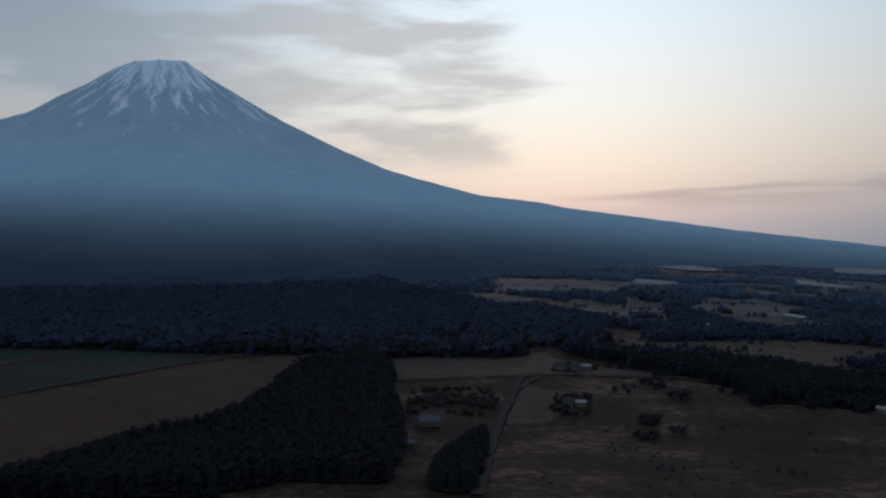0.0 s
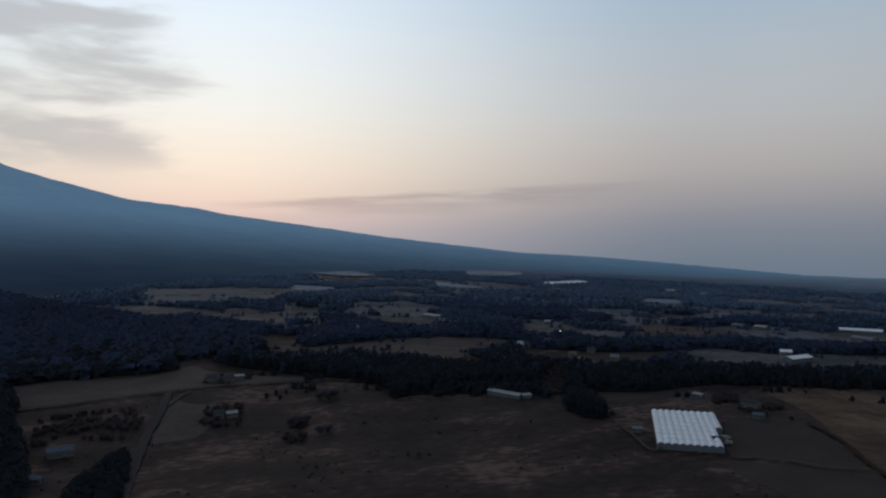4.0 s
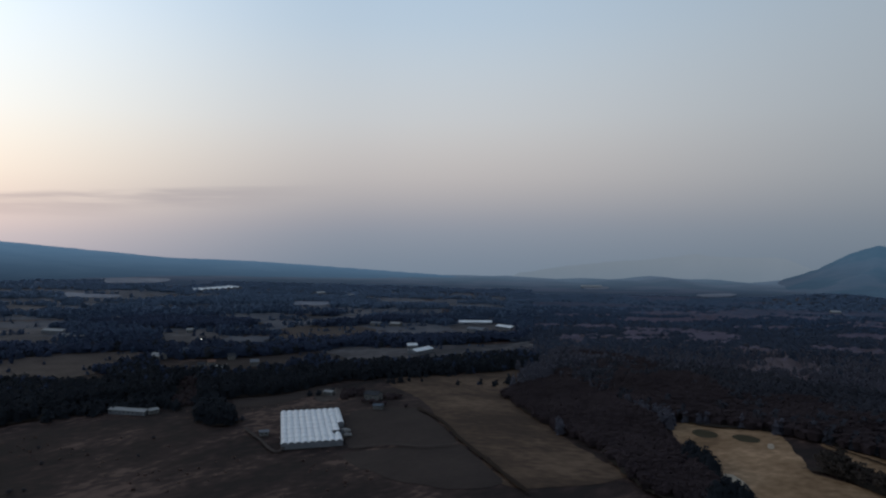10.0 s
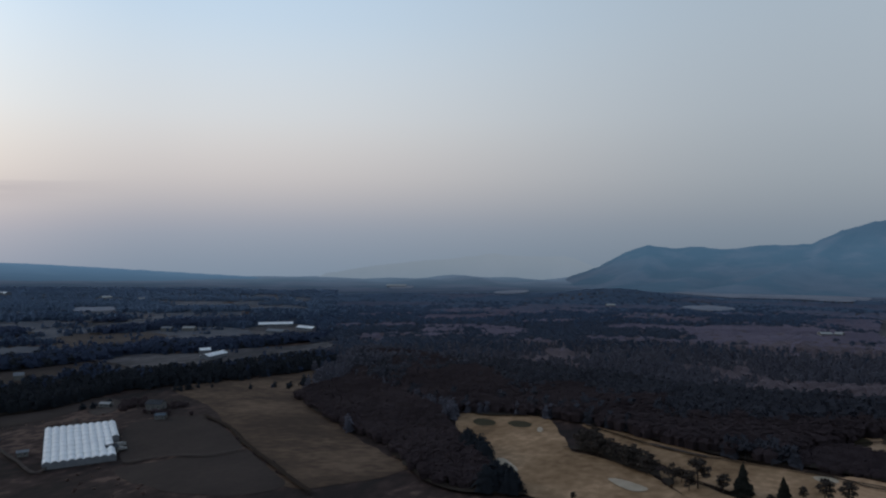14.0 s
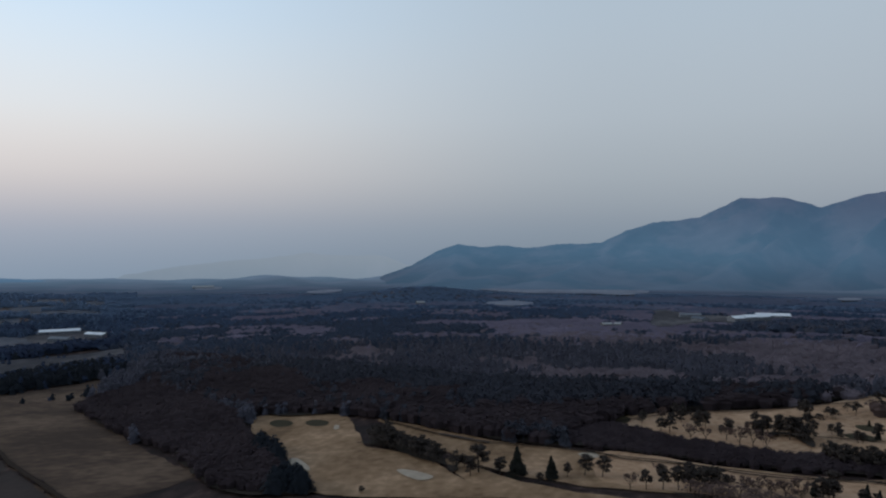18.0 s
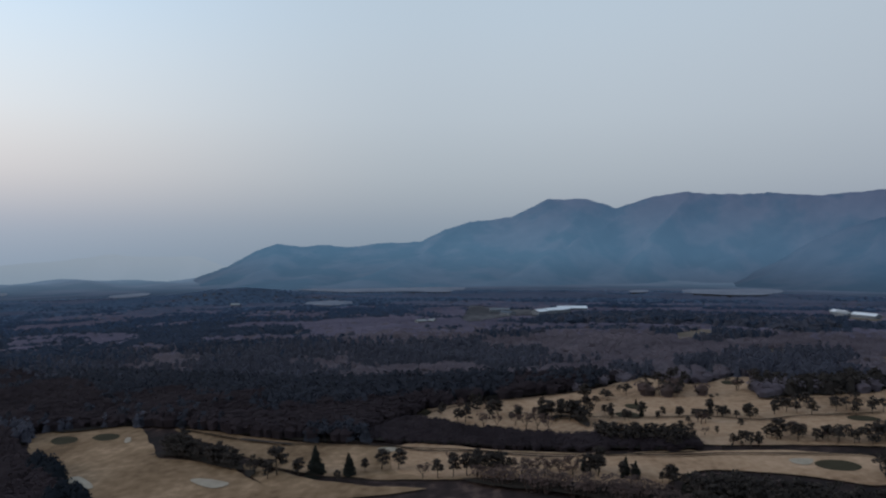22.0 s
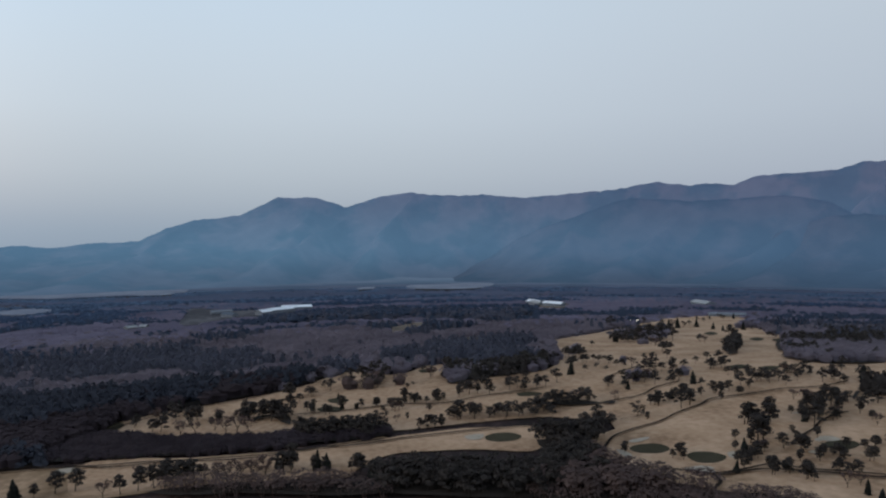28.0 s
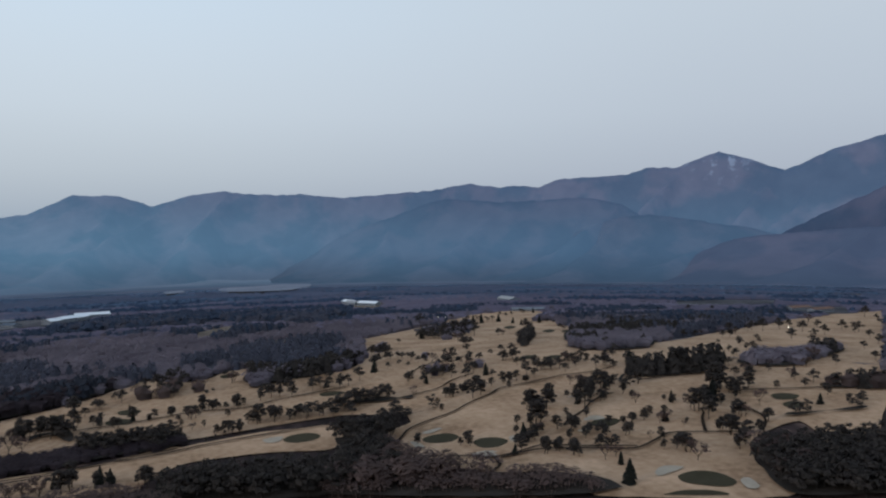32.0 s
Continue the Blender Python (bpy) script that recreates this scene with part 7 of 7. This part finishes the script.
SHRUBS = [shrub_meshes(400 + i) for i in range(4)]
for i, (x, y, h) in enumerate(SHRUB_SITES):
    t = thing("shrub", "dark rounded evergreen shrub on rough brown grass", "shrub", "shrubs of the grassland")
    stems, crown = SHRUBS[i % 4]
    part("stems", stems, BARK, t)
    part("crown", crown, None, t)
    t.matrix_basis = pose(x, y, float(ground(x, y)), 0, 0, i * 67) @ Matrix.Diagonal((h * 1.25, h * 1.25, h, 1))


# ---- buildings ----
def gable(bm, w, d, z0, z1, over=0.5, thick=0.25):
    """A pitched roof slab pair over a w by d plan."""
    x0, x1, y0, y1 = -w / 2 - over, w / 2 + over, -d / 2 - over, d / 2 + over
    for s in (-1, 1):
        ye = y0 if s < 0 else y1
        v = [bm.verts.new(p) for p in ((x0, ye, z0), (x1, ye, z0), (x1, 0, z1), (x0, 0, z1), (x0, ye, z0 + thick), (x1, ye, z0 + thick), (x1, 0, z1 + thick), (x0, 0, z1 + thick))]
        for f in ((0, 1, 2, 3), (7, 6, 5, 4), (0, 4, 5, 1), (1, 5, 6, 2), (2, 6, 7, 3), (3, 7, 4, 0)):
            bm.faces.new([v[i] for i in f])
    bmesh.ops.recalc_face_normals(bm, faces=bm.faces)
    return bm


def walls(w, d, h, ridge):
    """Closed walls with gable ends."""
    bm = bmesh.new()
    pts = [(-d / 2, -0.8), (d / 2, -0.8), (d / 2, h), (0, ridge), (-d / 2, h)]
    a = [bm.verts.new((-w / 2, y, z)) for y, z in pts]
    b = [bm.verts.new((w / 2, y, z)) for y, z in pts]
    bm.faces.new(a)
    bm.faces.new(b[::-1])
    for i in range(5):
        j = (i + 1) % 5
        bm.faces.new((a[i], b[i], b[j], a[j]))
    bmesh.ops.recalc_face_normals(bm, faces=bm.faces)
    return bm


CATEGORY = {"farmhouse": "house", "farm_shed": "shed", "barn": "barn", "hall": "hall"}


def house(name, x, y, turn, w, d, h, roof, label):
    z = float(ground(x, y)) + 0.4
    t = thing(name, label, CATEGORY[name], {"farmhouse": "farmhouses of the plateau", "barn": "barns of the plateau", "farm_shed": "sheds of the plateau", "hall": "halls beyond the woods"}[name])
    rise = d * (0.26 if name == "farmhouse" else 0.16)
    wall = part("wall", walls(w, d, h, h + rise - 0.05), GREYWALL if name in ("barn", "hall") else CONCRETE, t)
    roofing = part("roof", gable(bmesh.new(), w, d, h, h + rise), roof, t)
    part("ridge_cap", boxes((-w / 2 - 0.5, w / 2 + 0.5, -0.25, 0.25, h + rise + 0.2, h + rise + 0.42)), roof, roofing)
    n = max(2, int(w / 4.5))
    for s in (-1, 1):
        for i in range(n):
            cx = -w / 2 + w * (i + 0.5) / n
            win = part("window", boxes((cx - 0.85, cx + 0.85, s * d / 2 - 0.05, s * d / 2 + 0.05, h * 0.38, h * 0.38 + 1.2)), PAINT, t)
            part("pane", boxes((cx - 0.72, cx + 0.72, s * d / 2 + s * 0.03 - 0.04, s * d / 2 + s * 0.03 + 0.04, h * 0.38 + 0.12, h * 0.38 + 1.08)), GLASS, win)
    part("door", boxes((w / 2 - 0.06, w / 2 + 0.06, -1.2, 1.2, 0.0, 2.4)), DARKROOF, t)
    t.matrix_basis = pose(x, y, z, 0, 0, turn)
    return t


def glasshouse(x, y, z, turn, bays, bay, length, short, eave, rise, name="glasshouse", label="large white multi-bay glasshouse with arched ridges"):
    """Arched bays side by side; the last ones are shorter where a shed stands."""
    t = thing(name, label, "greenhouse")
    wide = bays * bay
    seg = 8
    for i in range(bays):
        x0 = -wide / 2 + i * bay
        y0 = -length / 2 + (short if i >= bays - 1 else 0)
        arc = [(x0 + bay * k / seg, eave + rise * math.sin(math.pi * k / seg)) for k in range(seg + 1)]
        bm = bmesh.new()
        rings = []
        for yy in (y0, length / 2):
            rings.append(([bm.verts.new((a, yy, b)) for a, b in arc], [bm.verts.new((a, yy, b - 0.12)) for a, b in arc]))
        (o0, i0), (o1, i1) = rings
        for k in range(seg):
            bm.faces.new((o0[k], o0[k + 1], o1[k + 1], o1[k]))
            bm.faces.new((i0[k], i1[k], i1[k + 1], i0[k + 1]))
            bm.faces.new((o0[k], i0[k], i0[k + 1], o0[k + 1]))
            bm.faces.new((o1[k], o1[k + 1], i1[k + 1], i1[k]))
        sheet = part("roof_bay", bm, WHITE, t, "milky white arched sheet")
        for yy in np.linspace(y0 + 0.4, length / 2 - 0.4, 9):
            hb = bmesh.new()
            ribs = [[hb.verts.new(p) for p in ((u, yy - 0.12, v + 0.02), (u, yy - 0.12, v + 0.1), (u, yy + 0.12, v + 0.1), (u, yy + 0.12, v + 0.02))] for u, v in arc]
            for r0, r1 in zip(ribs, ribs[1:]):
                for q in range(3):
                    hb.faces.new((r0[q], r1[q], r1[q + 1], r0[q + 1]))
            part("hoop", hb, PAINT, sheet)
        part("gutter", boxes((x0 - 0.28, x0 + 0.28, y0, length / 2, eave - 0.25, eave + 0.05)), GREYWALL, t, "grey valley gutter")
        for yy, s in ((y0, -1), (length / 2, 1)):
            eb = bmesh.new()
            v0 = [eb.verts.new((a, yy + s * 0.03, b - 0.1)) for a, b in arc]
            foot = [eb.verts.new((arc[-1][0], yy + s * 0.03, -1.5)), eb.verts.new((arc[0][0], yy + s * 0.03, -1.5))]
            eb.faces.new(v0 + foot)
            part("end_wall", eb, GREYWALL, t)
    for xx, ys in ((-wide / 2, -length / 2), (wide / 2, -length / 2 + short)):
        part("side_wall", boxes((xx - 0.1, xx + 0.1, ys, length / 2, -1.5, eave)), GREYWALL, t)
    t.matrix_basis = pose(x, y, z, 0, 0, turn)
    return t


def wheel(bm, x, y, r, w):
    n = 14
    a = [bm.verts.new((x + r * math.cos(k * 2 * math.pi / n), y - w / 2, r + r * math.sin(k * 2 * math.pi / n))) for k in range(n)]
    b = [bm.verts.new((v.co.x, y + w / 2, v.co.z)) for v in a]
    bm.faces.new(a)
    bm.faces.new(b[::-1])
    for k in range(n):
        bm.faces.new((a[k], b[k], b[(k + 1) % n], a[(k + 1) % n]))
    bmesh.ops.recalc_face_normals(bm, faces=bm.faces)
    return bm


def truck(x, y, turn, label):
    t = thing("truck", label, "truck", "trucks by the glasshouse")
    part("chassis", boxes((-3.6, 3.6, -0.9, 0.9, 0.5, 0.8)), TYRE, t)
    cargo = boxes((-3.6, 1.5, -1.1, 1.1, 0.85, 3.1))
    bmesh.ops.bevel(cargo, geom=cargo.edges[:], offset=0.08, segments=2, affect="EDGES")
    part("cargo_box", cargo, PAINT, t, "white cargo box")
    cab = boxes((1.7, 3.6, -1.05, 1.05, 0.7, 2.5))
    bmesh.ops.bevel(cab, geom=cab.edges[:], offset=0.18, segments=2, affect="EDGES")
    cab = part("cab", cab, PAINT, t)
    part("windscreen", boxes((3.58, 3.63, -0.9, 0.9, 1.55, 2.25)), GLASS, cab)
    for xx in (-2.4, 2.5):
        for yy in (-0.95, 0.95):
            part("wheel", wheel(bmesh.new(), xx, yy, 0.45, 0.3), TYRE, t)
    t.matrix_basis = pose(x, y, float(ground(x, y)) + 0.25, 0, 0, turn)


LAMPGLOW = bpy.data.materials.new("lamp_glow")
LAMPGLOW.use_nodes = True
LAMPGLOW.node_tree.nodes["Principled BSDF"].inputs["Emission Color"].default_value = (1.0, 0.9, 0.72, 1)
LAMPGLOW.node_tree.nodes["Principled BSDF"].inputs["Emission Strength"].default_value = 3.0


def yard_lamp(x, y, tall, size):
    t = thing("yard_lamp", "lit floodlight on a tall steel mast", "lamp", "lit floodlights")
    part("mast", mesh_of("mast", *limb((0, 0, -0.5), (0, 0, tall), 0.16, 0.09, 8), CONCRETE), None, t)
    head = boxes((-size, size, -size * 0.7, size * 0.7, tall, tall + size * 0.9))
    bmesh.ops.bevel(head, geom=head.edges[:], offset=size * 0.2, segments=2, affect="EDGES")
    part("lamp_head", head, LAMPGLOW, t, "glowing lamp head")
    t.matrix_basis = pose(x, y, float(ground(x, y)), 0, 0, 0)


glasshouse(408.7, 378.4, -27, -40.2, 10, 4.83, 95.5, 48.7, 4.0, 1.15)
glasshouse(1446, 1950, float(ground(1446, 1950)) + 3, 0, 7, 22, 60, 0, 6, 4, "far_glasshouse", "wide pale glasshouse on the far plain")
truck(410, 343, -35, "white box truck parked beside the glasshouse")
truck(418, 352, -30, "white box truck parked beside the glasshouse")
for lx, ly, tall, size in ((656, 884, 9, 0.8), (688, -707, 9, 0.4), (676, -708, 9, 0.4), (273, -759, 9, 0.5)):
    yard_lamp(lx, ly, tall, size)
# a pale pole tower between the copses
tower = thing("silo", "slender pale concrete silo among trees", "silo")
part("shaft", mesh_of("shaft", *limb((0, 0, -1), (0, 0, 15), 2.6, 2.4, 16), CONCRETE), None, tower)
part("cap", mesh_of("cap", *limb((0, 0, 15), (0, 0, 17), 2.6, 0.3, 16), PAINT), None, tower)
tower.matrix_basis = pose(376, 1014, float(ground(376, 1014)))

house("farmhouse", -9.7, 554.9, 4, 16.6, 10.0, 4.2, BLUEROOF, "grey-blue steel-roofed farmhouse among trees")
house("farm_shed", -22.3, 498.0, -22, 10.3, 8.0, 3.0, BLUEROOF, "low pale-blue roofed shed beside the wood")
house("farmhouse", 126.8, 765.7, -28, 12.6, 9.0, 4.5, DARKROOF, "dark-roofed farmhouse beside the road")
house("farmhouse", 140.9, 756.5, -27, 11.0, 9.0, 4.0, DARKROOF, "dark-roofed farmhouse beside the road")
house("farm_shed", 154.1, 769.0, 6, 10.0, 8.0, 3.2, PAINT, "white-roofed shed beside the farmhouse")
house("farmhouse", 108.4, 613.6, -10, 8.6, 9.0, 4.5, DARKROOF, "dark-roofed house among shrubs")
house("farm_shed", 119.1, 613.8, -4, 8.6, 8.0, 3.5, PAINT, "light grey-roofed shed among shrubs")
house("farm_shed", 406.0, 348.2, -28, 7.1, 9.0, 3.4, DARKROOF, "dark lean-to shed joined to the glasshouse")
house("farm_shed", 376.7, 397.3, -39, 6.8, 5.0, 2.6, GREYWALL, "small grey pump shed near the glasshouse")
house("farmhouse", 519.8, 416.5, -78, 14.0, 10.0, 5.0, DARKROOF, "two-storey dark-roofed house behind the glasshouse")
house("farm_shed", 489.8, 383.0, -63, 8.1, 7.0, 3.0, BLUEROOF, "small blue-roofed shed by the house")
house("farm_shed", 520.3, 475.5, -77, 9.3, 6.0, 3.0, PAINT, "small white shed beside the track")
house("barn", 364.8, 566.3, -68, 36.8, 9.0, 3.2, PAINT, "long low barn with white roof")
house("farm_shed", 376.7, 549.8, -4, 8.8, 7.0, 3.0, PAINT, "white shed at the end of the long barn")
house("barn", 829.6, 624.9, -43, 14.0, 14.0, 5.0, WHITE, "small white-roofed cattle barn")
house("barn", 798.1, 583.5, -3, 35.0, 16.0, 5.0, WHITE, "large white-roofed cattle barn")
house("farm_shed", 1041.4, 886.4, -78, 19.9, 14.0, 5.0, GREYWALL, "grey farm building among distant fields")
house("farm_shed", 1060.3, 854.2, -72, 20.9, 14.0, 5.0, PAINT, "white farm building among distant fields")
house("barn", 1201.0, 767.8, -56, 64.4, 18.0, 5.0, WHITE, "very long white-roofed livestock barn")
house("barn", 1093.7, 691.1, -90, 34.1, 16.0, 5.0, GREYWALL, "grey barn on the pale lot")
house("barn", 1155.3, 668.4, -99, 37.3, 16.0, 5.0, WHITE, "white barn on the pale lot")
house("farmhouse", 549.9, 823.7, -83, 18, 12.0, 5.0, PAINT, "white-roofed house of the hamlet")
house("farmhouse", 542.0, 679.0, -37, 13.0, 10.0, 4.5, PAINT, "white-roofed house of the hamlet")
house("farmhouse", 538.5, 712.9, -35, 8.4, 10.0, 5.0, DARKROOF, "dark-roofed house of the hamlet")
house("farmhouse", 558.7, 721.5, -30, 8.7, 10.0, 5.0, REDROOF, "brown-roofed house of the hamlet")
house("farmhouse", 595.9, 685.6, -39, 10.1, 10.0, 5.0, GREYWALL, "grey-roofed house of the hamlet")
house("farmhouse", 607.3, 747.0, -31, 9.2, 10.0, 5.0, DARKROOF, "dark-roofed house of the hamlet")
house("farmhouse", 600.0, 833.9, -66, 11.4, 10.0, 5.0, BLUEROOF, "blue-roofed house of the hamlet")
house("barn", 586.5, 1186.5, -71, 42.0, 16.0, 5.0, PAINT, "white barn among far fields")
house("barn", 573.5, 1121.3, -79, 25.1, 14.0, 5.0, GREYWALL, "grey barn among far fields")
house("barn", 569.3, 1074.0, -35, 13.8, 14.0, 5.0, PAINT, "white barn among far fields")
house("farm_shed", 745.3, 1288.1, -29, 11.3, 16.0, 6.0, PAINT, "white shed between far woods")
house("farm_shed", 742.5, 1042.3, -40, 10.0, 14.0, 5.0, PAINT, "white shed between far woods")
house("farm_shed", 1617.5, 1653.9, -11, 30.0, 25.0, 7.0, PAINT, "white hall on the far plain")
house("farm_shed", 1660.7, 1561.7, -25, 22.8, 20.0, 6.0, PAINT, "white hall on the far plain")
house("hall", 1378.9, -425.3, -64, 24.6, 22.0, 7.0, WHITE, "white factory hall in the woods")
house("hall", 1388.9, -448.0, -68, 24.8, 22.0, 8.0, WHITE, "white factory hall in the woods")
house("hall", 1413.8, -475.8, -58, 29.7, 22.0, 7.0, WHITE, "white factory hall in the woods")
house("hall", 1445.0, -507.5, -97, 60.2, 22.0, 8.0, WHITE, "white factory hall in the woods")
house("hall", 1511.9, -371.8, -92, 41.0, 18.0, 5.0, GREYWALL, "grey roofed hall in a clearing")
house("hall", 1400.6, -365.9, -142, 26.4, 18.0, 5.0, BLUEROOF, "bluish roofed hall in a clearing")
house("farm_shed", 1257.3, -184.1, -70, 16.7, 14.0, 5.0, PAINT, "white shed in the bare woods")
house("farm_shed", 1255.5, -203.3, -112, 10.7, 14.0, 5.0, PAINT, "white shed in the bare woods")
house("hall", 1243.4, -952.3, -177, 34.3, 20.0, 6.0, WHITE, "white hall beyond the golf course")
house("hall", 1171.4, -948.0, -156, 41.7, 20.0, 6.0, WHITE, "white hall beyond the golf course")
house("hall", 1009.8, -1183.0, 168, 47.7, 24.0, 6.0, PAINT, "white hall below the mountains")
house("hall", 767.5, -968.2, -129, 51.9, 14.0, 3.6, GREYWALL, "grey-roofed golf clubhouse among pines")
house("hall", 459.7, -1243.6, -114, 37.6, 14.0, 5.0, REDROOF, "brown-roofed building at the far fairways")
house("hall", 422.5, -1231.8, -109, 40.4, 14.0, 5.0, REDROOF, "brown-roofed building at the far fairways")
house("hall", 1215.7, -940.2, -179, 34.8, 18.0, 6.0, PAINT, "white hall beyond the woods")
house("farm_shed", 1983.9, 249.4, -71, 22.0, 20.0, 6.0, PAINT, "white shed on the wooded plain")
house("hall", 3097.4, 1416.7, -64, 93.1, 40.0, 8.0, PAINT, "pale hall on the far plain")
